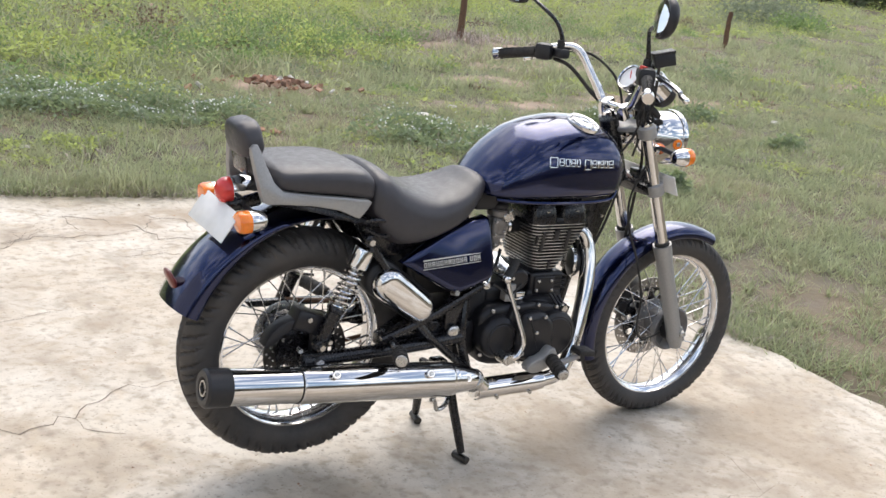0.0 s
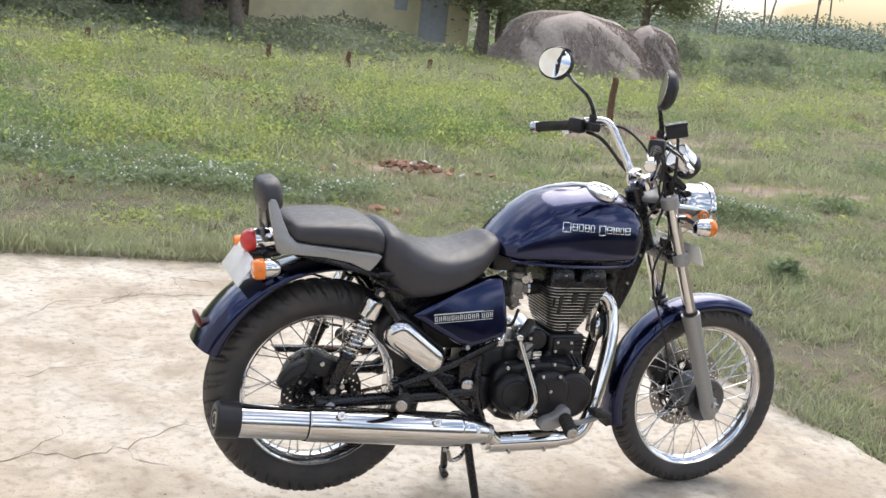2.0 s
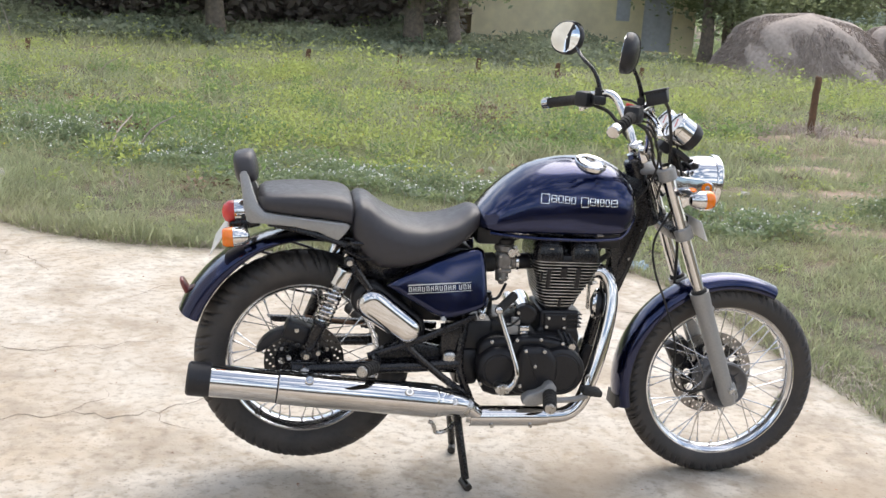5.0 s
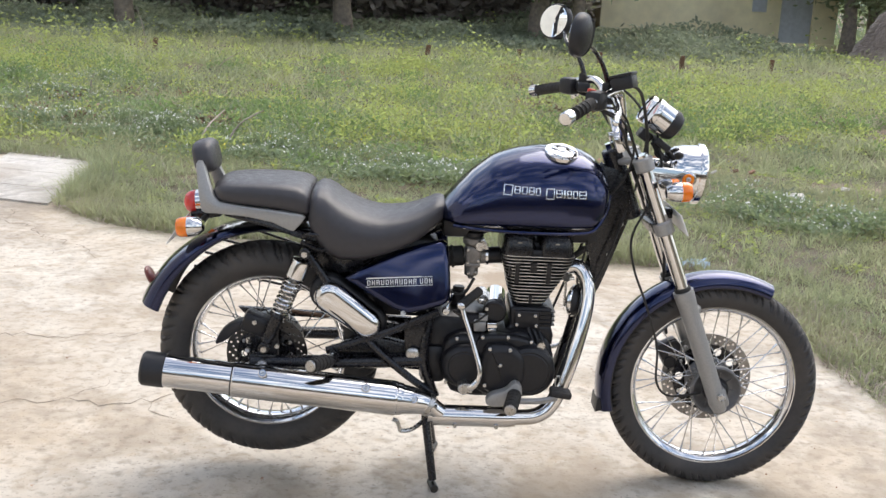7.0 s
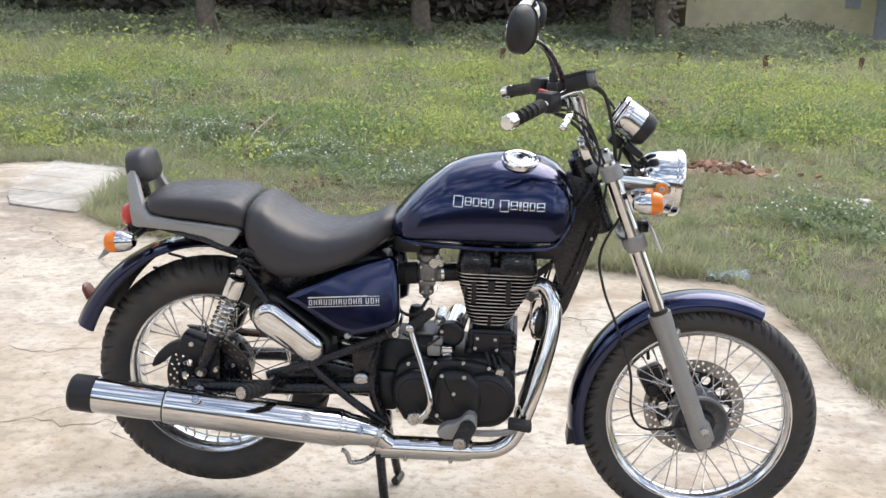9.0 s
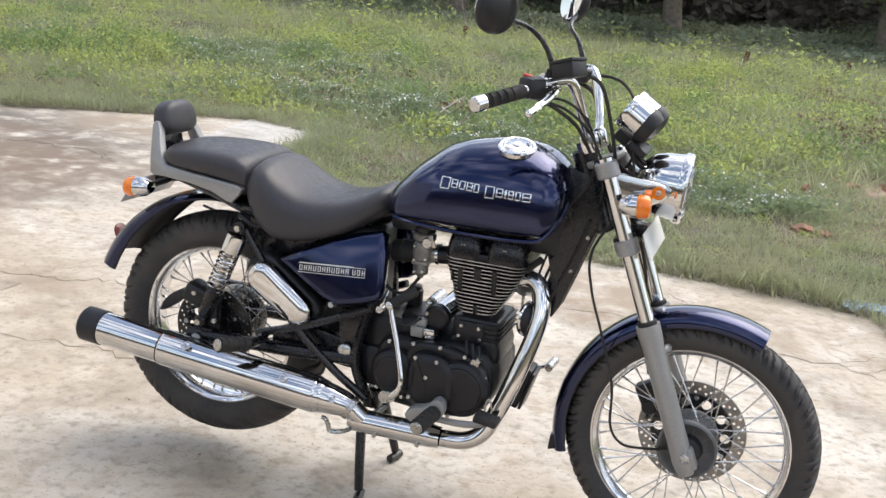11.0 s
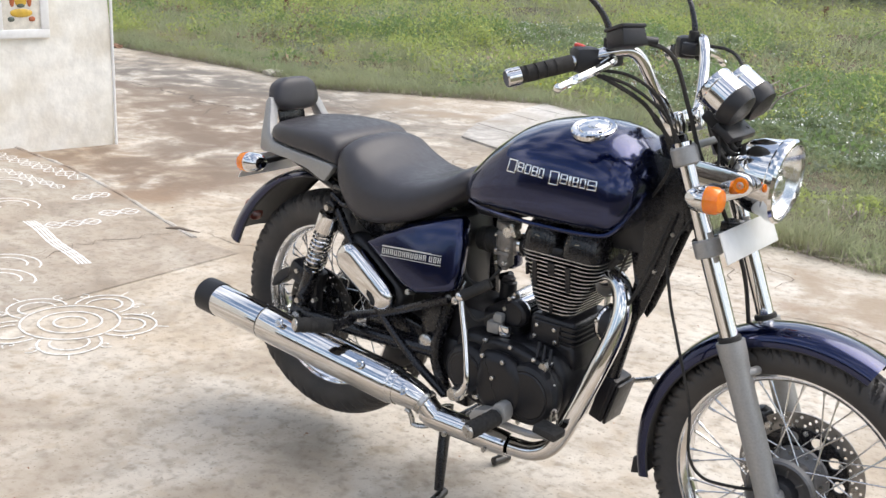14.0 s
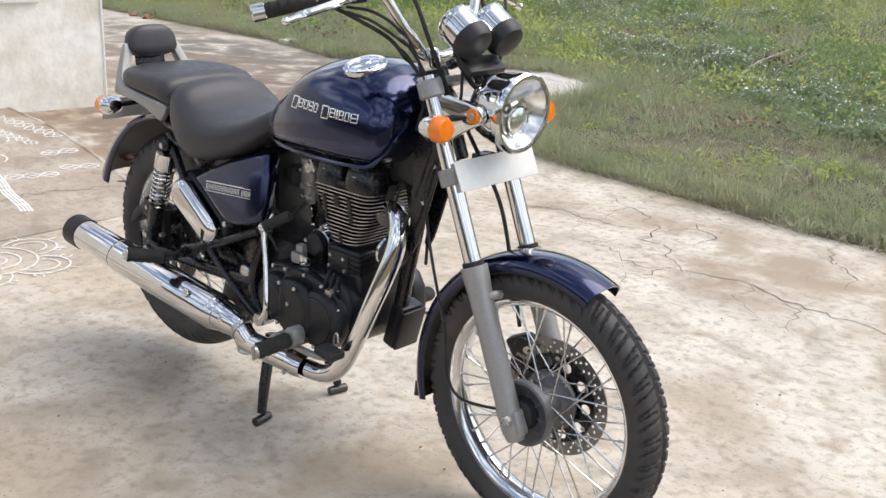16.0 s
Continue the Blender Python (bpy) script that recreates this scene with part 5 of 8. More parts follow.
for s in (-1, 1):
    y = 0.108 * s
    part("indicator_stalk", rod((-0.19, 0.03 * s, 0.782), (-0.19, y, 0.778), 0.009, 12), M_PLASTIC, BIKE)
    g = along((-0.172, y, 0.779), (-0.26, y, 0.771))
    ind = part("rear_indicator", lathe([(0.002, 0), (0.016, 0.004), (0.024, 0.016), (0.0275, 0.032), (0.028, 0.046), (0.026, 0.047)], 28, g), M_CHROME, BIKE, "chrome bullet indicator with amber lens")
    part("lens", lathe([(0.0275, 0.045), (0.0285, 0.049), (0.0275, 0.068), (0.023, 0.076), (0.002, 0.078)], 28, g), M_AMBER, ind, "amber lens")
pm = Matrix.Translation((-0.26, 0, 0.754)) @ Matrix.Rotation(radians(32), 4, "Y")
part("rear_number_plate", box(0.004, 0.198, 0.084, 0.0015, pm), M_WHITE, BIKE, "blank white rear number plate")

# -- chassis
chassis = part("chassis_frame", join(
    tube([(0.97, 0, 0.97), (0.9, 0, 0.93), (0.6, 0, 0.83), (0.4, 0, 0.75)], 0.024, 12),
    tube([(1.0, 0, 0.9), (0.95, 0, 0.68), (0.9, 0, 0.45), (0.885, 0, 0.37)], 0.019, 12),
    *(tube([(0.45, 0.06 * s, 0.77), (0.2, 0.1 * s, 0.745), (0.0, 0.09 * s, 0.79), (-0.12, 0.07 * s, 0.81)], 0.013, 10) for s in (-1, 1)),
    *(tube([(0.46, 0.055 * s, 0.74), (0.475, 0.08 * s, 0.55), (0.46, 0.105 * s, 0.4), (0.5, 0.1 * s, 0.29)], 0.014, 10) for s in (-1, 1)),
    *(tube([(0.115, 0.112 * s, 0.715), (0.2, 0.12 * s, 0.6), (0.285, 0.125 * s, 0.475), (0.4, 0.12 * s, 0.37), (0.5, 0.11 * s, 0.295)], 0.0115, 10) for s in (-1, 1)),
    *(tube([(0.5, 0.115 * s, 0.555), (0.33, 0.125 * s, 0.48), (0.18, 0.13 * s, 0.43)], 0.0115, 10) for s in (-1, 1))), M_BLACK, BIKE, "black steel tube frame")
for s in (-1, 1):
    part("front_gusset", plate([(0.96, 0.985), (1.015, 0.97), (1.04, 0.9), (1.048, 0.85), (1.042, 0.82), (1.02, 0.755), (0.996, 0.68), (0.974, 0.618), (0.957, 0.588), (0.944, 0.6), (0.95, 0.63), (0.953, 0.655), (0.943, 0.69), (0.935, 0.725), (0.926, 0.76), (0.902, 0.79), (0.9, 0.83), (0.93, 0.87), (0.95, 0.92)], 0.024 * s, 0.032 * s, 0.003), M_BLACK, BIKE, "black frame gusset panel")
    for x, z in ((1.025, 0.814), (0.992, 0.721)):
        part("gusset_bolt", rod((x, 0.03 * s, z), (x, 0.036 * s, z), 0.005, 8), M_STEEL, BIKE)
    sw = join(tube([(0.46, 0.1 * s, 0.4), (0.25, 0.108 * s, 0.39), (0.0, 0.108 * s, 0.384), (-0.04, 0.108 * s, 0.383)], [0.02, 0.019, 0.018, 0.017], 12), box(0.08, 0.02, 0.044, 0.006, Matrix.Translation((-0.005, 0.108 * s, 0.385))))
    part("swing_arm", sw, M_BLACK, BIKE, "black swing arm")
    top, low = Vector((0.113, 0.122 * s, 0.715)), Vector((0.0, 0.115 * s, 0.428))
    d = (low - top).normalized()
    sh = part("shock_absorber", rod(top + d * 0.05, low - d * 0.0, 0.011, 14), M_STEEL, BIKE, "coil-over rear shock absorber")
    part("chrome_shroud", lathe([(0.012, 0.02), (0.027, 0.024), (0.0285, 0.03), (0.0285, 0.075), (0.0265, 0.077)], 28, along(top, low)), M_CHROME, sh, "chrome shock shroud")
    part("shock_body", lathe([(0.024, 0.195), (0.026, 0.2), (0.024, 0.206), (0.02, 0.21), (0.019, 0.285), (0.012, 0.295)], 24, along(top, low)), M_BLACK, sh)
    for p, r in ((top, 0.016), (low, 0.017)):
        part("shock_eye", rod(p - Vector((0, 0.014, 0)), p + Vector((0, 0.014, 0)), r, 18, 0.003), M_BLACK, sh)
        part("shock_bolt", rod(p + Vector((0, 0.012 * s, 0)), p + Vector((0, 0.024 * s, 0)), 0.009, 6), M_STEEL, sh)
    u = d.orthogonal().normalized()
    v2 = d.cross(u)
    coil = [top + d * (0.078 + 0.122 * k / 110) + 0.0235 * (math.cos(k * 0.5) * u + math.sin(k * 0.5) * v2) for k in range(111)]
    part("spring", tube(coil, 0.0036, 7, 1), M_CHROME, sh, "chrome coil spring")
part("rear_axle", rod((RX, -0.135, RZ), (RX, 0.135, RZ), 0.009, 12), M_STEEL, BIKE)
part("rear_axle_nut", rod((RX, -0.12, RZ), (RX, -0.138, RZ), 0.014, 6), M_STEEL, BIKE)
part("rear_caliper", join(box(0.1, 0.045, 0.06, 0.012, Matrix.Translation((-0.02, -0.085, 0.485)) @ Matrix.Rotation(radians(20), 4, "Y")), box(0.05, 0.02, 0.12, 0.006, Matrix.Translation((0.012, -0.093, 0.44)))), M_ENGINE, BIKE, "black rear brake caliper")
for x, z in ((-0.05, 0.415), (0.035, 0.43), (-0.03, 0.5), (0.02, 0.505)):
    part("caliper_bolt", rod((x, -0.1, z), (x, -0.112, z), 0.007, 6), M_STEEL, BIKE)
fin = plate([(-0.15, 0.42), (-0.135, 0.46), (-0.1, 0.49), (-0.05, 0.505), (0.02, 0.5), (0.02, 0.48), (-0.05, 0.482), (-0.09, 0.46), (-0.115, 0.435)], -0.1, -0.07, 0.004, 2, 1)
part("disc_guard", fin, M_PLASTIC, BIKE, "black brake disc guard")
chain_guard = plate([(-0.12, 0.47), (0.42, 0.46), (0.42, 0.44), (-0.1, 0.45)], 0.085, 0.1, 0.003)
part("chain_guard", chain_guard, M_BLACK, BIKE)
part("drive_chain", join(tube([(0.0, 0.08, RZ + 0.09), (0.3, 0.08, 0.44), (0.5, 0.08, 0.425)], 0.006, 6), tube([(0.0, 0.08, RZ - 0.09), (0.3, 0.08, 0.345), (0.5, 0.08, 0.36)], 0.006, 6)), M_BRONZE, BIKE, "brown chain")
part("pivot_cap", blob(0.021, 0.008, 0.021, 2.3, Matrix.Translation((0.429, -0.108, 0.419)), 20, 10), M_STEEL, BIKE, "round pale pivot cap")
part("pivot_plate", plate([(0.4, 0.52), (0.465, 0.53), (0.47, 0.42), (0.46, 0.385), (0.42, 0.385), (0.405, 0.43)], -0.1, -0.085, 0.004), M_BLACK, BIKE)
part("battery_box", box(0.26, 0.12, 0.24, 0.02, Matrix.Translation((0.36, 0, 0.63))), M_PLASTIC, BIKE, "black airbox and battery case")
part("gearbox", join(box(0.13, 0.15, 0.2, 0.025, Matrix.Translation((0.51, 0, 0.43))), box(0.08, 0.2, 0.12, 0.02, Matrix.Translation((0.49, 0.01, 0.38)))), M_ENGINE, BIKE, "black gearbox casing")
for s in (-1, 1):
    part("frame_side_plate", plate([(0.09, 0.775), (0.2, 0.77), (0.33, 0.71), (0.27, 0.655), (0.21, 0.645), (0.16, 0.66), (0.12, 0.7)], 0.064 * s, 0.08 * s, 0.005), M_BLACK, BIKE, "black frame side plate")
    part("swing_arm_gusset", plate([(0.28, 0.47), (0.46, 0.43), (0.46, 0.36), (0.3, 0.372), (0.2, 0.39), (0.2, 0.42)], 0.06 * s, 0.09 * s, 0.006), M_BLACK, BIKE)
part("inner_mudguard", box(0.03, 0.15, 0.3, 0.01, Matrix.Translation((0.3, 0, 0.55)) @ Matrix.Rotation(radians(-10), 4, "Y")), M_PLASTIC, BIKE)

# -- side panels, tool box
for s in (-1, 1):
    panel = plate([(0.222, 0.646), (0.3, 0.69), (0.366, 0.724), (0.44, 0.75), (0.5, 0.764), (0.517, 0.755), (0.525, 0.7), (0.531, 0.625), (0.528, 0.592), (0.51, 0.578), (0.46, 0.562), (0.41, 0.55), (0.37, 0.562), (0.31, 0.596), (0.255, 0.628)], 0.085 * s, 0.122 * s, 0.016, 4)
    side = part("side_panel", panel, M_BLUE, BIKE, "glossy dark blue side panel", 60)
    part("panel_screw", rod((0.397, 0.1 * s, 0.551), (0.397, 0.127 * s, 0.551), 0.0075, 12), M_STEEL, side)
    tag = part("decal_rule", box(0.155, 0.0012, 0.0018, 0, Matrix.Translation((0.3675, 0.1226 * s, 0.6535)) @ Matrix.Rotation(radians(-4.2), 4, "Y")), M_DECAL, side, "pale outlined name decal")
    q = Matrix.Translation((0.288, 0.1226 * s, 0.634)) @ Matrix.Rotation(radians(-4.2), 4, "Y")
    part("decal_rule", box(0.19, 0.0012, 0.0018, 0, q @ Matrix.Translation((0.095, 0, -0.0118))), M_DECAL, side)
    part("decal_rule", box(0.19, 0.0012, 0.0018, 0, q @ Matrix.Translation((0.095, 0, 0.0118))), M_DECAL, side)
    for k in range(14):
        e = Matrix.Translation((0.008 + 0.0131 * k + (0.006 if k > 10 else 0), 0, 0))
        bars = [box(0.0024, 0.0012, 0.0145, 0, q @ e @ Matrix.Translation((u, 0, 0))) for u in (-0.0032, 0.0032)]
        bars += [box(0.0088, 0.0011, 0.002, 0, q @ e @ Matrix.Translation((0, 0, u))) for u in ((0.0062, -0.0062), (0.0,), (0.0062, 0.0), (-0.0062,))[k % 4]]
        part("decal_block", join(*bars), M_DECAL, side)
    lean = Matrix.Translation((0, 0.122 * s, 0.634)) @ Matrix.Rotation(radians(13 * s), 4, "X") @ Matrix.Translation((0, -0.118 * s, -0.634))
    for q in (side, *side.children):
        q.data.transform(lean)
    ends = (Vector((0.187, 0, 0.588)), Vector((0.294, 0, 0.512)))
    ring = [ends[0] + 0.047 * Vector((math.cos(a), 0, math.sin(a))) for a in np.linspace(radians(55), radians(235), 14)] + [ends[1] + 0.042 * Vector((math.cos(a), 0, math.sin(a))) for a in np.linspace(radians(235), radians(415), 14)]
    cover = plate([(p.x, p.z) for p in ring], 0.085 * s, 0.15 * s, 0.028, 6)
    part("tool_box", cover, M_CHROME, BIKE, "chrome oval tool box", 60)
    part("tool_box_back", plate([((p.x - 0.24) * 1.16 + 0.24, (p.z - 0.55) * 1.16 + 0.552) for p in ring], 0.07 * s, 0.11 * s, 0.012, 3), M_PLASTIC, BIKE, "black tool box surround")

# -- engine
def solid(name, bm, mat, parent, label="", angle=35, m=None):
    """A part of the engine, which keeps its width."""
    ob = part(name, bm, mat, parent, label, angle, m)
    RIGID.add(ob.name)
    return ob


RIGID = set()
CASE = [(0.514, 0.425), (0.522, 0.466), (0.556, 0.486), (0.615, 0.486), (0.675, 0.492), (0.748, 0.5), (0.8, 0.495), (0.832, 0.464), (0.845, 0.415), (0.838, 0.348), (0.807, 0.312), (0.71, 0.296), (0.59, 0.292), (0.529, 0.312)]
case = solid("crankcase", join(
    plate(CASE, -0.128, 0.105, 0.022, 4, 1),
    plate([(0.7, 0.47), (0.7, 0.5), (0.712, 0.515), (0.832, 0.512), (0.842, 0.48), (0.84, 0.45)], -0.088, 0.088, 0.014, 3),
    box(0.13, 0.17, 0.1, 0.03, Matrix.Translation((0.61, 0.01, 0.485)), 4)), M_ENGINE, BIKE, "black enamelled engine crankcase")
cover_outline = [(0.6, 0.34), (0.597, 0.41), (0.612, 0.47), (0.632, 0.494), (0.7, 0.496), (0.775, 0.482), (0.82, 0.455), (0.84, 0.412), (0.834, 0.352), (0.803, 0.318), (0.74, 0.304), (0.65, 0.306)]
cover = solid("clutch_cover", plate(cover_outline, -0.15, -0.11, 0.012, 4, 1), M_ENGINE, case, "black right-hand engine cover")
solid("cover_bridge", plate([(0.628, 0.345), (0.622, 0.4), (0.634, 0.462), (0.65, 0.477), (0.708, 0.477), (0.735, 0.462), (0.76, 0.43), (0.76, 0.36), (0.72, 0.324), (0.66, 0.322)], -0.186, -0.14, 0.026, 5, 1), M_ENGINE, cover)
solid("cover_dome", lathe([(0.077, -0.145), (0.0765, -0.158), (0.072, -0.168), (0.062, -0.1735), (0.058, -0.1725), (0.055, -0.1755), (0.02, -0.177), (0.002, -0.177)], 48, Matrix.Translation((0.768, 0, 0.393))), M_ENGINE, cover)
solid("cover_lip", plate([(0.765, 0.452), (0.785, 0.46), (0.822, 0.446), (0.83, 0.43), (0.8, 0.43)], -0.163, -0.14, 0.008, 3, 1), M_ENGINE, cover)
kick_cover = solid("kick_cover", lathe([(0.067, -0.11), (0.066, -0.142), (0.061, -0.154), (0.05, -0.161), (0.046, -0.16), (0.043, -0.163), (0.015, -0.166), (0.002, -0.166)], 44, Matrix.Translation((0.579, 0, 0.395))), M_ENGINE, case)
solid("left_cover", plate([(0.56, 0.33), (0.55, 0.42), (0.6, 0.47), (0.75, 0.49), (0.83, 0.45), (0.84, 0.35), (0.8, 0.3), (0.62, 0.3)], 0.1, 0.165, 0.02, 3, 1), M_ENGINE, case)
for x, y, z in ((0.65, 0.188, 0.465), (0.708, 0.187, 0.464), (0.682, 0.188, 0.417), (0.629, 0.151, 0.487), (0.771, 0.152, 0.479), (0.828, 0.152, 0.432), (0.703, 0.151, 0.49), (0.822, 0.152, 0.342), (0.74, 0.152, 0.309), (0.66, 0.152, 0.312), (0.556, 0.132, 0.474), (0.53, 0.132, 0.34), (0.609, 0.152, 0.335), (0.64, 0.188, 0.355)):
    solid("cover_bolt", rod((x, -y + 0.004, z), (x, -y - 0.0045, z), 0.0056, 10, 0.0012), M_STEEL, case)
for k in range(3):
    solid("case_rib", rod((0.762 + 0.017 * k, -0.118, 0.512 - 0.005 * k), (0.775 + 0.017 * k, -0.145, 0.484 - 0.006 * k), 0.0045, 8, 0.001), M_ENGINE, case)
solid("level_plug", rod((0.798, -0.13, 0.473), (0.8, -0.158, 0.47), 0.012, 6), M_STEEL, case, "bright steel plug")
solid("oil_filler", join(box(0.03, 0.014, 0.022, 0.004, Matrix.Translation((0.657, -0.112, 0.511))), rod((0.657, -0.105, 0.495), (0.657, -0.105, 0.505), 0.017, 18, 0.002)), M_CHROME, case, "bright oil filler plug")
solid("sensor_block", join(box(0.036, 0.03, 0.03, 0.005, Matrix.Translation((0.622, -0.1, 0.507))), box(0.026, 0.02, 0.022, 0.004, Matrix.Translation((0.631, -0.1, 0.533)))), M_FORK, case, "pale grey sensor block")
solid("breather_cap", join(rod((0.56, 0.035, 0.53), (0.56, 0.035, 0.578), 0.022, 24, 0.004), rod((0.56, 0.035, 0.576), (0.56, 0.035, 0.588), 0.018, 24, 0.003)), M_PLASTIC, case, "round black breather cap")
barrel = solid("cylinder_barrel", join(
    rings_mesh([[(cx + sx * (hx - 0.02), sy * (hy - 0.02), z) for sx, sy in ((-1, -1), (1, -1), (1, 1), (-1, 1))] for z, cx, hx, hy in ((0.56, 0.766, 0.056, 0.085), (0.61, 0.767, 0.066, 0.088), (0.65, 0.775, 0.081, 0.094), (0.705, 0.78, 0.1, 0.1))]),
    box(0.124, 0.172, 0.07, 0.01, Matrix.Translation((0.772, 0, 0.53)), 3)), M_ENGINE, BIKE, "black finned cylinder barrel")
solid("pushrod_cover", box(0.074, 0.012, 0.056, 0.005, Matrix.Translation((0.76, -0.087, 0.527)), 3), M_ENGINE, barrel)
for x, z in ((0.736, 0.542), (0.731, 0.513), (0.784, 0.541), (0.788, 0.511)):
    solid("barrel_bolt", rod((x, -0.09, z), (x, -0.098, z), 0.0052, 8, 0.001), M_STEEL, barrel)
for k in range(4):
    solid("base_fin", box(0.05, 0.182, 0.0035, 0.001, Matrix.Translation((0.817, 0, 0.514 + 0.013 * k))), M_ENGINE, barrel)


def fin_mesh(hx, hy):
    """One cooling fin with rounded corners: black enamel with a bare machined edge."""
    r = 0.032
    turns = [radians(90 * c + 15 * k) for c in range(4) for k in range(7)]
    mids = [(sx * (hx - r), sy * (hy - r)) for sx, sy in ((1, 1), (-1, 1), (-1, -1), (1, -1)) for _ in range(7)]
    bm = plate([(x + r * math.cos(t), y + r * math.sin(t)) for (x, y), t in zip(mids, turns)], -0.00135, 0.00135)
    bm.transform(Matrix.Rotation(radians(90), 4, "X"))
    bm.normal_update()
    for f in bm.faces:
        f.material_index = 1 if abs(f.normal.z) < 0.3 else 0
    return bm


FIN_Z, FIN_X, FIN_H, FIN_Y = [0.57, 0.579, 0.607, 0.648, 0.692, 0.722], [0.764, 0.7645, 0.7665, 0.775, 0.78, 0.7815], [0.046, 0.051, 0.0655, 0.0815, 0.1, 0.1075], [0.08, 0.086, 0.091, 0.097, 0.104, 0.109]


def fin_at(z):
    return (float(np.interp(z, FIN_Z, c)) for c in (FIN_X, FIN_H, FIN_Y))


for k in range(13):
    z = 0.579 + 0.0103 * k
    cx, hx, hy = fin_at(z)
    solid("cooling_fin", fin_mesh(hx, hy), (M_ENGINE, M_FINEDGE), barrel, m=Matrix.Translation((cx, 0, z)))
# webs that tie the fins together, proud of their edges
for x, z0, z1, wide in ((0.722, 0.637, 0.702, 0.013), (0.813, 0.64, 0.705, 0.014), (0.766, 0.576, 0.603, 0.011), (0.768, 0.672, 0.706, 0.02), (0.7, 0.66, 0.69, 0.007)):
    for s in (-1, 1):
        ya, yb = (float(np.interp(z, FIN_Z, FIN_Y)) for z in (z0, z1))
        lean = math.atan2(yb - ya, z1 - z0)
        solid("barrel_rib", box(wide, 0.012, z1 - z0, 0.003, Matrix.Translation((x, ((ya + yb) / 2 - 0.0035) * s, (z0 + z1) / 2)) @ Matrix.Rotation(-lean * s, 4, "X")), M_ENGINE, barrel)
head = solid("cylinder_head", box(0.2, 0.2, 0.034, 0.012, Matrix.Translation((0.778, 0, 0.726))), M_ENGINE, BIKE, "black cylinder head")
for z in (0.7125, 0.722):
    cx, hx, hy = fin_at(z)
    solid("cooling_fin", fin_mesh(hx, hy), (M_ENGINE, M_FINEDGE), head, m=Matrix.Translation((cx, 0, z)))
for x, w in ((0.724, 0.0535), (0.832, 0.0555)):
    dome_rings = []
    for j in range(15):
        f = j / 14
        d = 0.045 * (1 - (1 - min(f, 0.995) ** 2.2) ** (1 / 2.2))
        plan = [(2 * math.pi * k / 48) for k in range(48)]
        dome_rings.append([(x + (w - d) * math.copysign(abs(math.cos(t)) ** 0.55, math.cos(t)), (0.109 - 1.3 * d) * math.copysign(abs(math.sin(t)) ** 0.4, math.sin(t)), 0.72 + 0.09 * f) for t in plan])
    dome = rings_mesh(dome_rings)
    solid("rocker_cover", dome, M_BLACK, head, "glossy black rocker cover", 50)
    solid("cover_clip", box(0.012, 0.005, 0.0035, 0.001, Matrix.Translation((x, -0.1045, 0.762)) @ Matrix.Rotation(radians(20), 4, "X")), M_STEEL, head)
solid("valley_cover", box(0.03, 0.14, 0.04, 0.01, Matrix.Translation((0.778, 0, 0.738))), M_ENGINE, head)
solid("exhaust_port", join(rod((0.845, -0.01, 0.667), (0.876, -0.026, 0.67), 0.033, 28, 0.004), rod((0.874, -0.024, 0.67), (0.881, -0.028, 0.671), 0.038, 28, 0.002)), M_CAST, head, "cast exhaust port flange")
for dx, dz in ((-0.012, 0.031), (0.012, -0.031)):
    solid("port_stud", rod((0.874 + dx * 0.5, -0.024 + dx, 0.67 + dz), (0.893 + dx * 0.5, -0.034 + dx, 0.672 + dz), 0.005, 6), M_STEEL, head)
starter = solid("starter_motor", rod((0.666, -0.066, 0.549), (0.676, 0.075, 0.556), 0.031, 32, 0.005), M_CHROME, BIKE, "bright starter motor")
solid("starter_end", join(rod((0.664, -0.09, 0.545), (0.666, -0.062, 0.549), 0.035, 32, 0.005), rod((0.664, -0.093, 0.545), (0.664, -0.089, 0.545), 0.027, 28, 0.0015)), M_ENGINE, starter, "black starter end cover")
solid("starter_bolt", rod((0.64, -0.088, 0.556), (0.64, -0.096, 0.556), 0.005, 8), M_STEEL, starter)
solid("solenoid", join(rod((0.63, -0.03, 0.565), (0.632, 0.05, 0.57), 0.016, 18, 0.003), box(0.016, 0.018, 0.014, 0.003, Matrix.Translation((0.627, -0.045, 0.565)))), M_STEEL, starter, "small steel solenoid")
carb = solid("carburettor", join(box(0.05, 0.05, 0.06, 0.012, Matrix.Translation((0.594, -0.03, 0.705)), 3), rod((0.594, -0.03, 0.735), (0.594, -0.03, 0.757), 0.031, 26, 0.004), rod((0.59, -0.032, 0.676), (0.592, -0.032, 0.64), 0.0205, 22, 0.005), box(0.046, 0.05, 0.012, 0.004, Matrix.Translation((0.593, -0.032, 0.676)))), M_CARB, BIKE, "dull cast carburettor")
solid("carb_cap", rod((0.594, -0.03, 0.755), (0.594, -0.03, 0.778), 0.029, 26, 0.006), M_PLASTIC, carb, "black carburettor cap")
solid("carb_throat", rod((0.565, -0.02, 0.697), (0.634, -0.02, 0.7), 0.025, 22, 0.004), M_CARB, carb)
solid("carb_clamp", lathe([(0.0265, 0), (0.029, 0.001), (0.029, 0.009), (0.0265, 0.01)], 26, along((0.63, -0.02, 0.7), (0.68, -0.02, 0.704))), M_CHROME, carb, "bright hose clamp")
solid("throttle_quadrant", join(rod((0.612, -0.055, 0.735), (0.612, -0.064, 0.735), 0.015, 18, 0.002), box(0.012, 0.006, 0.034, 0.002, Matrix.Translation((0.626, -0.06, 0.742)) @ Matrix.Rotation(radians(-25), 4, "Y"))), M_STEEL, carb)
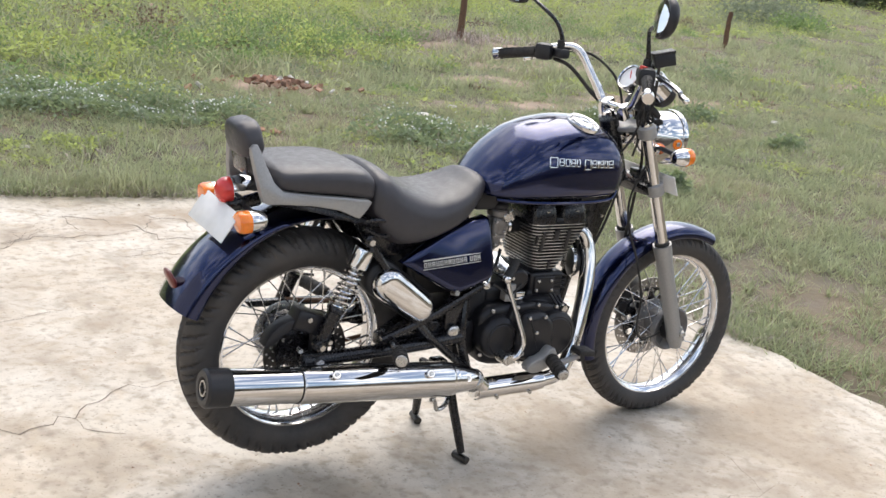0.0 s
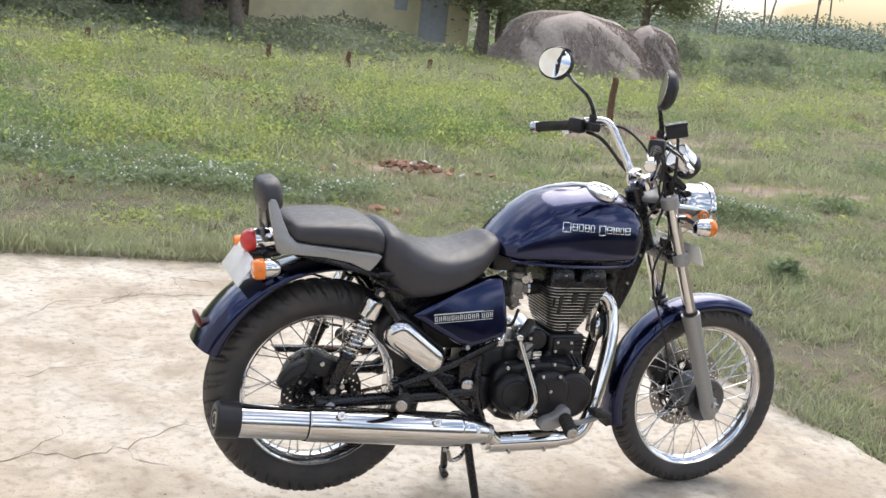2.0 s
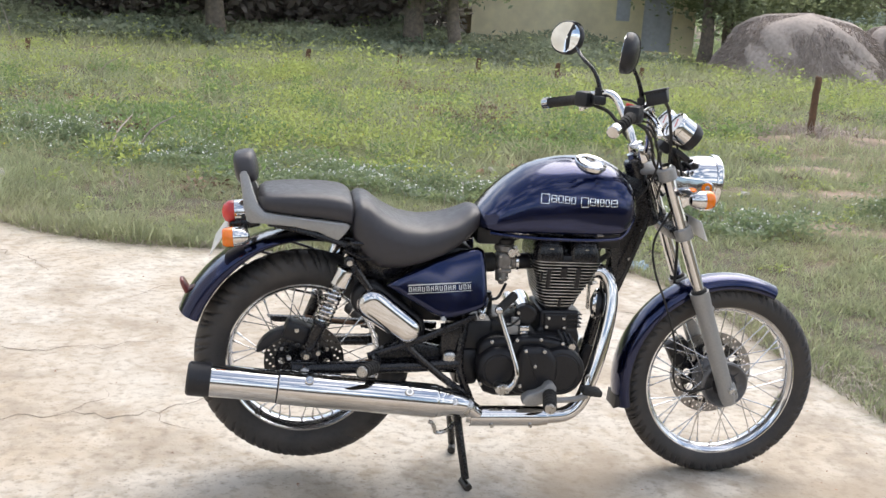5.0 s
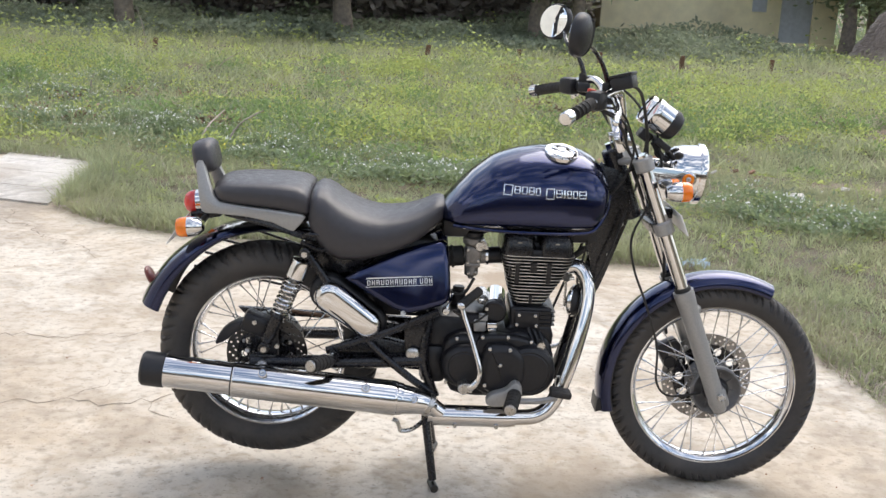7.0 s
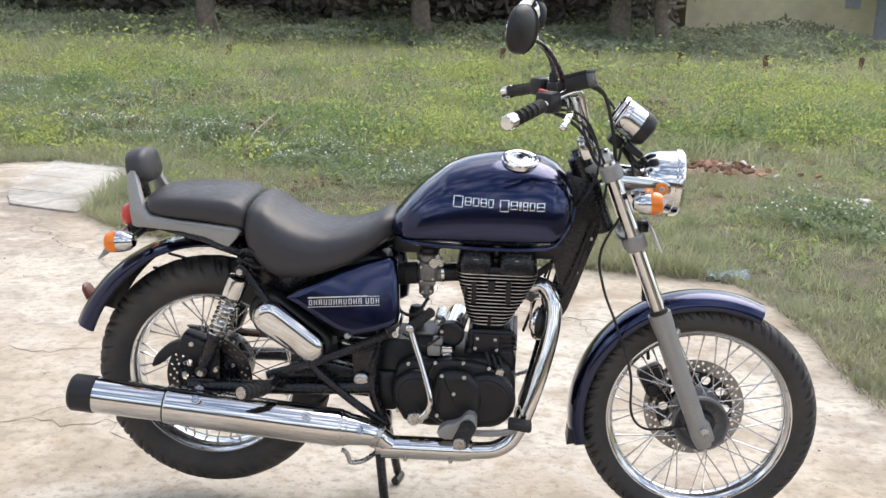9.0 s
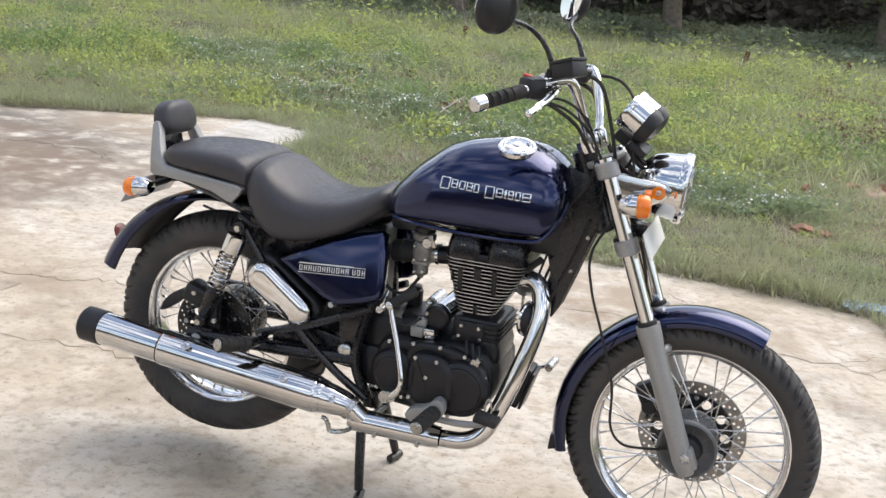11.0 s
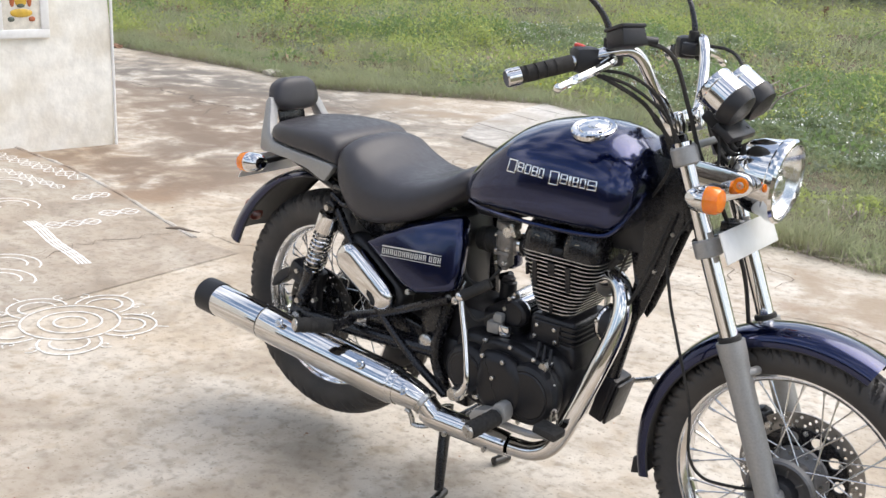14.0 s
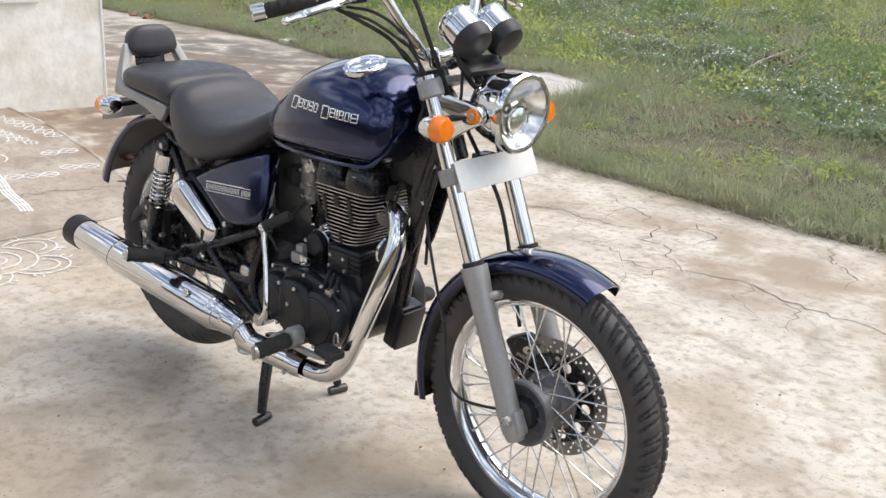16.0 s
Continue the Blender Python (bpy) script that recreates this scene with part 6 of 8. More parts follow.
for x, z in ((0.578, 0.722), (0.61, 0.69), (0.579, 0.684), (0.604, 0.655), (0.582, 0.652)):
    solid("carb_screw", rod((x, -0.05, z), (x, -0.062, z), 0.0045, 8, 0.001), M_STEEL, carb)
solid("carb_drain", rod((0.591, -0.032, 0.642), (0.591, -0.032, 0.63), 0.009, 10, 0.002), M_CARB, carb)
solid("intake_rubber", join(rod((0.505, -0.018, 0.69), (0.568, -0.02, 0.697), 0.03, 22, 0.004), rod((0.53, -0.018, 0.692), (0.538, -0.018, 0.693), 0.034, 22, 0.002)), M_RUBBER, BIKE, "black rubber intake hose")
solid("intake_stub", rod((0.634, -0.02, 0.7), (0.7, -0.01, 0.703), 0.025, 18), M_ENGINE, BIKE, "black intake stub")
hornm = Matrix.Translation((0.896, -0.03, 0.575)) @ Matrix.Rotation(radians(64), 4, "Z")
horn = solid("horn", lathe([(0.002, -0.03), (0.03, -0.028), (0.042, -0.018), (0.046, -0.006), (0.044, 0.002), (0.02, 0.012), (0.002, 0.014)], 32, hornm), M_PLASTIC, BIKE, "round black horn")
solid("horn_rim", lathe([(0.046, -0.012), (0.049, -0.008), (0.049, -0.002), (0.045, 0.001)], 32, hornm), M_CHROME, horn, "thin chrome horn rim")
solid("horn_grille", lathe([(0.012, -0.031), (0.016, -0.033), (0.02, -0.031), (0.024, -0.033), (0.028, -0.03)], 28, hornm, False, True), M_DARKSTEEL, horn)
solid("horn_bracket", join(box(0.006, 0.02, 0.09, 0.002, Matrix.Translation((0.876, -0.022, 0.6))), box(0.03, 0.02, 0.006, 0.002, Matrix.Translation((0.885, -0.022, 0.64)))), M_STEEL, horn)
part("skid_box", join(box(0.04, 0.075, 0.12, 0.006, Matrix.Translation((0.888, 0.015, 0.375)) @ Matrix.Rotation(radians(16), 4, "Y")), *(box(0.008, 0.078, 0.11, 0.002, Matrix.Translation((0.893 + 0.01 * k, 0.015, 0.373 - 0.003 * k)) @ Matrix.Rotation(radians(16), 4, "Y")) for k in range(3))), M_ENGINE, BIKE, "finned black rectifier box")
link = solid("clutch_link", join(rod((0.52, -0.112, 0.555), (0.52, -0.136, 0.555), 0.011, 16, 0.002), tube([(0.521, -0.13, 0.557), (0.53, -0.128, 0.58), (0.537, -0.118, 0.607)], [0.006, 0.0045, 0.004], 8)), M_CHROME, BIKE, "small bright clutch arm")
solid("link_nut", rod((0.52, -0.135, 0.555), (0.52, -0.142, 0.555), 0.0065, 6), M_STEEL, link)

# -- exhaust
header_pts = [(0.865, -0.032, 0.675), (0.9, -0.036, 0.682), (0.925, -0.045, 0.66), (0.936, -0.058, 0.615), (0.928, -0.078, 0.545), (0.9, -0.105, 0.44), (0.868, -0.125, 0.345), (0.84, -0.137, 0.287), (0.8, -0.146, 0.258), (0.74, -0.152, 0.252), (0.6, -0.158, 0.254), (0.48, -0.163, 0.258)]
header = part("exhaust_pipe", tube(header_pts, 0.0232, 20, 6), M_CHROME, BIKE, "chrome exhaust header pipe", 60)
sh = bmesh.new()
sh_rings = []
for x in (0.495 + 0.24 * k / 9 for k in range(10)):
    c = Vector((x, -0.157, 0.254))
    arc = [c + (0.031 - 0.003 * (x > 0.72)) * Vector((0, -math.cos(a), math.sin(a))) for a in np.linspace(radians(-75), radians(120), 18)]
    inn = [c + 0.0285 * Vector((0, -math.cos(a), math.sin(a))) for a in np.linspace(radians(120), radians(-75), 18)]
    sh_rings.append(arc + inn)
shield = part("heat_shield", rings_mesh(sh_rings), M_CHROME, BIKE, "chrome pipe heat shield")
for x in (0.56, 0.68):
    part("shield_clip", rod((x, -0.18, 0.233), (x, -0.188, 0.232), 0.006, 8), M_STEEL, shield)
MA, MB = Vector((-0.335, -0.17, 0.3735)), Vector((0.4, -0.168, 0.304))
mm = along(MA, MB)
muf = part("muffler", lathe([(0.047, 0.06), (0.0475, 0.065), (0.0475, 0.255), (0.0475, 0.735), (0.045, 0.745)], 48, mm), M_CHROME, BIKE, "long chrome muffler", 60)
part("end_cap", lathe([(0.03, -0.001), (0.044, -0.001), (0.0495, 0.006), (0.0495, 0.064), (0.047, 0.066), (0.047, 0.02), (0.03, 0.018), (0.026, 0.018), (0.026, 0.002)], 40, mm, True), M_PLASTIC, muf, "matt black muffler end cap")
part("outlet", lathe([(0.016, 0.0), (0.021, 0.0), (0.021, 0.05), (0.016, 0.05)], 28, mm, True), M_STEEL, muf, "bare steel outlet")
part("muffler_back", lathe([(0.001, 0.03), (0.046, 0.03), (0.046, 0.034), (0.001, 0.034)], 28, mm), M_BLACK, muf)
part("muffler_sleeve", lathe([(0.0478, 0.256), (0.0505, 0.258), (0.051, 0.262), (0.051, 0.72), (0.049, 0.728), (0.0478, 0.729)], 48, mm), M_CHROME, muf, "raised chrome muffler sleeve", 60)
part("muffler_band", lathe([(0.0485, 0.253), (0.0495, 0.2535), (0.0495, 0.2565), (0.0485, 0.257)], 48, mm), M_BLACK, muf, "black joint band")
part("muffler_cone", tube([(0.392, -0.168, 0.3048), (0.43, -0.167, 0.3), (0.472, -0.165, 0.291), (0.497, -0.163, 0.276), (0.52, -0.162, 0.26)], [0.0445, 0.0405, 0.0325, 0.0275, 0.025], 36, 6), M_CHROME, muf, "chrome muffler cone", 60)
part("pipe_clamp", rod((0.474, -0.165, 0.291), (0.488, -0.164, 0.283), 0.0345, 28, 0.002), M_STEEL, muf)
for p in ((0.01, -0.2145, 0.386), (0.302, -0.213, 0.3515), (0.438, -0.2, 0.315)):
    q = Vector(p)
    n = Vector((0.0, -0.85, 0.52)).normalized()
    boss = part("muffler_boss", rod(q - n * 0.006, q + n * 0.002, 0.0125, 20, 0.002), M_CHROME, muf)
    part("muffler_bolt", rod(q, q + n * 0.005, 0.0065, 6), M_STEEL, muf)

# -- pegs, pedals, kick start, stand
for s in (-1, 1):
    fp = part("foot_peg", join(rod((0.726, 0.205 * s, 0.343), (0.708, 0.29 * s, 0.33), 0.0195, 18, 0.003), *(rod((0.724 - 0.0036 * k, (0.212 + 0.016 * k) * s, 0.342 - 0.0025 * k), (0.7225 - 0.0036 * k, (0.219 + 0.016 * k) * s, 0.341 - 0.0025 * k), 0.0212, 16) for k in range(5))), M_RUBBER, BIKE, "ribbed black rubber foot peg")
    part("peg_end", rod((0.7085, 0.288 * s, 0.3305), (0.7065, 0.297 * s, 0.329), 0.0165, 18, 0.002), M_STEEL, fp)
    part("peg_bracket", plate([(0.64, 0.312), (0.655, 0.34), (0.7, 0.35), (0.72, 0.378), (0.745, 0.37), (0.748, 0.335), (0.72, 0.312), (0.67, 0.298)], 0.168 * s, 0.205 * s, 0.005, 2, 1), M_FORK, BIKE, "silver-grey peg bracket")
    rp = part("pillion_peg", join(rod((0.195, 0.205 * s, 0.425), (0.153, 0.292 * s, 0.44), 0.019, 18, 0.003), *(rod((0.188 - 0.0078 * k, (0.22 + 0.016 * k) * s, 0.4275 + 0.0028 * k), (0.1846 - 0.0078 * k, (0.227 + 0.016 * k) * s, 0.4287 + 0.0028 * k), 0.0207, 16) for k in range(5))), M_RUBBER, BIKE, "ribbed black rubber pillion peg")
    part("peg_end", rod((0.1535, 0.291 * s, 0.4398), (0.151, 0.2965 * s, 0.4405), 0.016, 18, 0.002), M_STEEL, rp)
    part("pillion_peg_bracket", tube([(0.2, 0.12 * s, 0.435), (0.205, 0.16 * s, 0.425), (0.197, 0.205 * s, 0.425)], 0.014, 10), M_BLACK, BIKE)
pedal = part("brake_pedal", tube([(0.655, -0.165, 0.315), (0.72, -0.17, 0.31), (0.8, -0.178, 0.315), (0.85, -0.185, 0.33)], 0.009, 10), M_FORK, BIKE, "grey brake pedal arm")
part("pedal_pad", box(0.062, 0.05, 0.02, 0.006, Matrix.Translation((0.858, -0.19, 0.347)) @ Matrix.Rotation(radians(8), 4, "Y")), M_RUBBER, pedal, "black rubber pedal pad")
part("pedal_loop", tube([(0.845, -0.165, 0.345), (0.846, -0.163, 0.38), (0.856, -0.163, 0.387), (0.862, -0.165, 0.36)], 0.0025, 6), M_STEEL, BIKE)
part("gear_lever", join(tube([(0.66, 0.165, 0.33), (0.8, 0.175, 0.33), (0.93, 0.175, 0.375)], 0.007, 8), rod((0.93, 0.15, 0.375), (0.935, 0.22, 0.378), 0.012, 14, 0.003)), M_STEEL, BIKE, "steel gear lever with rubber toe piece")
kick = part("kick_start_lever", tube([(0.586, -0.165, 0.35), (0.6, -0.19, 0.355), (0.618, -0.192, 0.378), (0.622, -0.19, 0.41), (0.6, -0.172, 0.48), (0.572, -0.155, 0.555), (0.562, -0.15, 0.585)], [0.013, 0.011, 0.0085, 0.0075, 0.0072, 0.0075, 0.008], 12, 6), M_CHROME, BIKE, "chrome kick start lever", 60)
part("kick_boss", join(rod((0.58, -0.14, 0.345), (0.58, -0.19, 0.347), 0.017, 16, 0.003), box(0.03, 0.025, 0.03, 0.005, Matrix.Translation((0.59, -0.182, 0.352)))), M_STEEL, kick)
kick_pad = part("kick_pad", rod((0.562, -0.15, 0.586), (0.617, -0.108, 0.622), 0.0135, 18, 0.003), M_RUBBER, kick, "black rubber kick pedal sleeve")
part("kick_knuckle", blob(0.013, 0.012, 0.012, 2.6, Matrix.Translation((0.562, -0.15, 0.585)), 14, 8), M_CHROME, kick)
stand = part("centre_stand", join(*(tube([(0.472, 0.07 * s, 0.24), (0.482, 0.085 * s, 0.17), (0.505, 0.12 * s, 0.03)], [0.014, 0.0135, 0.0125], 12) for s in (-1, 1)), rod((0.478, -0.075, 0.19), (0.478, 0.075, 0.19), 0.012, 12)), M_BLACK, BIKE, "black centre stand")
for s in (-1, 1):
    part("stand_foot", rod((0.5, 0.095 * s, 0.0125), (0.512, 0.148 * s, 0.0125), 0.0125, 14, 0.002), M_DARKSTEEL, stand, "worn stand foot")
part("stand_tang", tube([(0.478, -0.07, 0.2), (0.44, -0.1, 0.183), (0.405, -0.11, 0.18), (0.398, -0.11, 0.195), (0.39, -0.112, 0.212), (0.378, -0.112, 0.217)], 0.0065, 8), M_STEEL, stand)
part("stand_stop", box(0.05, 0.05, 0.06, 0.01, Matrix.Translation((0.475, 0, 0.25))), M_BLACK, BIKE)

# -- front brake, cables
part("front_caliper", join(box(0.07, 0.04, 0.1, 0.012, Matrix.Translation((1.235, 0.078, 0.385)) @ Matrix.Rotation(radians(-28), 4, "Y")), rod((1.24, 0.05, 0.415), (1.24, 0.1, 0.415), 0.02, 16, 0.003), rod((1.23, 0.05, 0.365), (1.23, 0.1, 0.365), 0.02, 16, 0.003)), M_ENGINE, BIKE, "black front brake caliper")
for x, z in ((1.23, 0.33), (1.27, 0.42)):
    part("caliper_bolt", rod((x, 0.04, z), (x, 0.03, z), 0.008, 6), M_STEEL, BIKE)

def cable(name, r, *pts):
    """A rubber-sheathed cable through the points given."""
    return part(name, tube(pts, r, 8, 6), M_RUBBER, BIKE, "black cable")


cable("speedometer_cable", 0.0035, (1.1, -0.04, 1.1), (1.12, -0.07, 0.95), (1.05, -0.085, 0.8), (1.06, -0.09, 0.7), (1.1, -0.105, 0.6), (1.145, -0.11, 0.47), (1.155, -0.105, 0.36), (1.19, -0.1, 0.315), (1.25, -0.085, 0.31), (1.3, -0.07, 0.315))
cable("brake_hose", 0.0048, (0.99, -0.165, 1.232), (1.03, -0.13, 1.2), (1.06, -0.1, 1.1), (1.08, -0.06, 1.0), (1.13, -0.02, 0.88), (1.17, 0.03, 0.75), (1.19, 0.06, 0.6), (1.215, 0.075, 0.45))
cable("throttle_cable", 0.0034, (0.915, -0.2, 1.17), (0.96, -0.16, 1.16), (1.0, -0.12, 1.12), (1.03, -0.09, 1.03), (1.0, -0.06, 0.93), (0.9, -0.03, 0.84), (0.65, -0.03, 0.78), (0.61, -0.03, 0.755))
cable("throttle_return_cable", 0.0034, (0.92, -0.205, 1.16), (0.965, -0.165, 1.14), (1.01, -0.115, 1.09), (1.05, -0.08, 1.0), (1.05, -0.06, 0.92))
cable("wiring_loom", 0.0045, (0.9, -0.215, 1.165), (0.94, -0.19, 1.145), (0.985, -0.13, 1.1), (1.02, -0.09, 1.03), (1.07, -0.07, 0.99), (1.12, -0.03, 0.97))
cable("clutch_cable", 0.004, (0.95, 0.19, 1.2), (1.03, 0.17, 1.19), (1.09, 0.11, 1.12), (1.09, 0.07, 1.0), (1.0, 0.06, 0.9), (0.92, 0.07, 0.7), (0.86, 0.11, 0.5))
cable("left_wiring", 0.006, (0.91, 0.215, 1.17), (0.955, 0.18, 1.15), (1.0, 0.11, 1.08), (1.06, 0.06, 1.0), (1.12, 0.02, 0.97))
cable("horn_wire", 0.003, (0.93, -0.03, 0.59), (0.905, -0.045, 0.64), (0.915, -0.05, 0.7), (0.93, -0.04, 0.76))
cable("breather_hose", 0.0045, (0.6, -0.06, 0.64), (0.57, -0.08, 0.6), (0.53, -0.09, 0.61), (0.515, -0.09, 0.66), (0.52, -0.08, 0.72))
cable("starter_wire", 0.0035, (0.64, -0.12, 0.555), (0.6, -0.13, 0.53), (0.57, -0.125, 0.545), (0.54, -0.12, 0.56))
cable("frame_cable", 0.004, (1.03, -0.055, 0.86), (1.0, -0.06, 0.76), (0.97, -0.062, 0.68), (0.94, -0.06, 0.62), (0.9, -0.05, 0.56))
part("spark_lead_cap", rod((0.885, -0.045, 0.71), (0.92, -0.06, 0.745), 0.009, 10), M_RUBBER, BIKE)
part("headlamp_nest", join(*(tube([(1.09 + 0.01 * k, -0.04 + 0.02 * k, 1.06), (1.12, -0.03 + 0.015 * k, 1.02 + 0.01 * (k % 2)), (1.15, -0.02 + 0.012 * k, 1.0)], 0.006, 7) for k in range(5))), M_RUBBER, BIKE, "bundle of black wires")


def widen(x, y):
    """The bike's flanks stand out farther towards the tail."""
    if abs(y) > 0.34 or x > 1.0:
        return y
    return y + math.copysign(max(0.0, 0.0295 - 0.0192 * x) * max(0.0, min(1.0, (abs(y) - 0.05) / 0.06)), y)


for piece in BIKE.children:
    if piece.name.startswith(("front_wheel", "rear_wheel")):
        continue
    for q in (piece, *piece.children_recursive):
        if q.name not in RIGID and q.matrix_basis == Matrix.Identity(4):
            for v in q.data.vertices:
                v.co.y = widen(v.co.x, v.co.y)

# ---- field: grass, weeds, shrubs, trees, far things ----
rng = np.random.default_rng(11)


def stuff(name, me, label, category):
    return tagged(new(name, me), label, category, kind="stuff")


def blades(name, x, y, height, width, mat, label, lean=0.55, way=None):
    """Bent grass blades at the places given."""
    n = len(x)
    z = ground_height(x, y) - 0.006
    z = np.where(inside(x, y, YARD), -0.01, z)
    a = rng.uniform(0, 2 * np.pi, n)
    b = rng.uniform(0, 2 * np.pi, n) if way is None else way
    l = np.abs(rng.normal(0, lean, n)) + 0.1
    side = np.stack([np.cos(a), np.sin(a), 0 * a], -1) * (width / 2)[:, None]
    bend = np.stack([np.cos(b), np.sin(b), 0 * b], -1)
    root = np.stack([x, y, z], -1)
    up = np.array([0, 0, 1.0])
    mid = root + up * (height * 0.55)[:, None] + bend * (height * l * 0.25)[:, None]
    tip = root + up * (height * np.clip(1 - 0.25 * l, 0.4, 1))[:, None] + bend * (height * l * 0.8)[:, None]
    v = np.stack([root - side, root + side, mid + side * 0.8, mid - side * 0.8, tip + side * 0.1, tip - side * 0.1], 1).reshape(-1, 3)
    i = np.arange(n)[:, None] * 6
    f = np.concatenate([i + [[0, 1, 2, 3]], i + [[3, 2, 4, 5]]])
    return stuff(name, fast_mesh(name, v, f, mat), label, "grass")


def spikes(name, x, y, height, width, mat, label, lean=0.7):
    """Short blades of one bent point each."""
    n = len(x)
    z = np.where(inside(x, y, YARD), -0.01, ground_height(x, y) - 0.004)
    a, b = rng.uniform(0, 2 * np.pi, n), rng.uniform(0, 2 * np.pi, n)
    l = np.abs(rng.normal(0, lean, n)) + 0.15
    side = np.stack([np.cos(a), np.sin(a), 0 * a], -1) * (width / 2)[:, None]
    root = np.stack([x, y, z], -1)
    tip = root + np.stack([np.cos(b) * height * l, np.sin(b) * height * l, height], -1)
    v = np.stack([root - side, root + side, tip], 1).reshape(-1, 3)
    return stuff(name, fast_mesh(name, v, np.arange(n)[:, None] * 3 + np.array([[0, 1, 2]]), mat), label, "grass")


def tufts(name, cx, cy, per, spread, high, width, mat, label, lean=0.7):
    """Blades in tufts that fan out from their middle; high, one for each tuft."""
    k = rng.poisson(per, len(cx)) + 3
    i = np.repeat(np.arange(len(cx)), k)
    a, r = rng.uniform(0, 2 * np.pi, len(i)), np.abs(rng.normal(0, spread, len(i)))
    x, y = cx[i] + r * np.cos(a), cy[i] + r * np.sin(a)
    ok = ~inside(x + 0.02, y - 0.02, YARD)
    h = high[i] * rng.uniform(0.45, 1.2, len(i)) * np.exp(-(r / (2.6 * spread)) ** 2)
    w = width * rng.uniform(0.7, 1.4, len(i))
    return blades(name, x[ok], y[ok], h[ok], w[ok], mat, label, lean, (a + rng.normal(0, 0.5, len(a)))[ok])


def leaf_cloud(name, p, size, mat, label, category, flat=0.5, tall=1.6, way=None):
    """Small folded leaves at the places given, turned at random, or drooping off a dome that faces the ways given."""
    n = len(p)
    d = rng.normal(0, 1, (n, 3))
    d[:, 2] *= flat
    if way is not None:
        d = 0.55 * d + 0.5 * way
    d /= np.linalg.norm(d, axis=1)[:, None]
    e = np.cross(d, rng.normal(0, 1, (n, 3)))
    e /= np.linalg.norm(e, axis=1)[:, None] + 1e-9
    s = np.asarray(size)[:, None] * np.ones((n, 1))
    v = np.stack([p, p + d * s * tall * 0.5 + e * s * 0.36, p + d * s * tall, p + d * s * tall * 0.5 - e * s * 0.36], 1).reshape(-1, 3)
    f = np.arange(n)[:, None] * 4 + np.array([[0, 1, 2, 3]])
    me = fast_mesh(name, v, f, mat)
    return me if category is None else stuff(name, me, label, category)


def scatter(n, x0, x1, y0, y1, keep):
    """Random places in a box, kept by a chance that depends on the place."""
    x, y = rng.uniform(x0, x1, n), rng.uniform(y0, y1, n)
    k = (rng.uniform(0, 1, n) < keep(x, y)) & ~inside(x, y, YARD)
    return x[k], y[k]


def in_view(x, y):
    """The part of the field that the walk ever faces."""
    return (x > -4 - 1.35 * (y + 0.5)) & (x < 3.6 + 1.3 * (y + 2.2))


def bare(x, y):
    """How bare the earth is there, 0 to 1."""
    b = np.zeros_like(x)
    for px, py, rx, ry in PATCHES:
        b = np.maximum(b, np.clip(1.35 - np.hypot((x - px) / rx, (y - py) / ry) + 0.35 * lumps(x, y, 0.5, 4.0), 0, 1))
    return b


def lush(x, y):
    """How high the weeds stand there, 0 to 1: a bank of weeds, thinner to the east and on the near lawn."""
    v = np.clip((y - 5.4 - 0.5 * np.maximum(0, x - 1.5)) / 3.0, 0, 1) * np.clip(0.6 + 0.6 * lumps(x, y, 2.6, 3.0), 0.08, 1)
    v *= np.clip(1.15 - 0.11 * np.maximum(0, x - 2.5) * np.clip((20 - y) / 10, 0, 1), 0.1, 1)
    return v * (1 - bare(x, y))


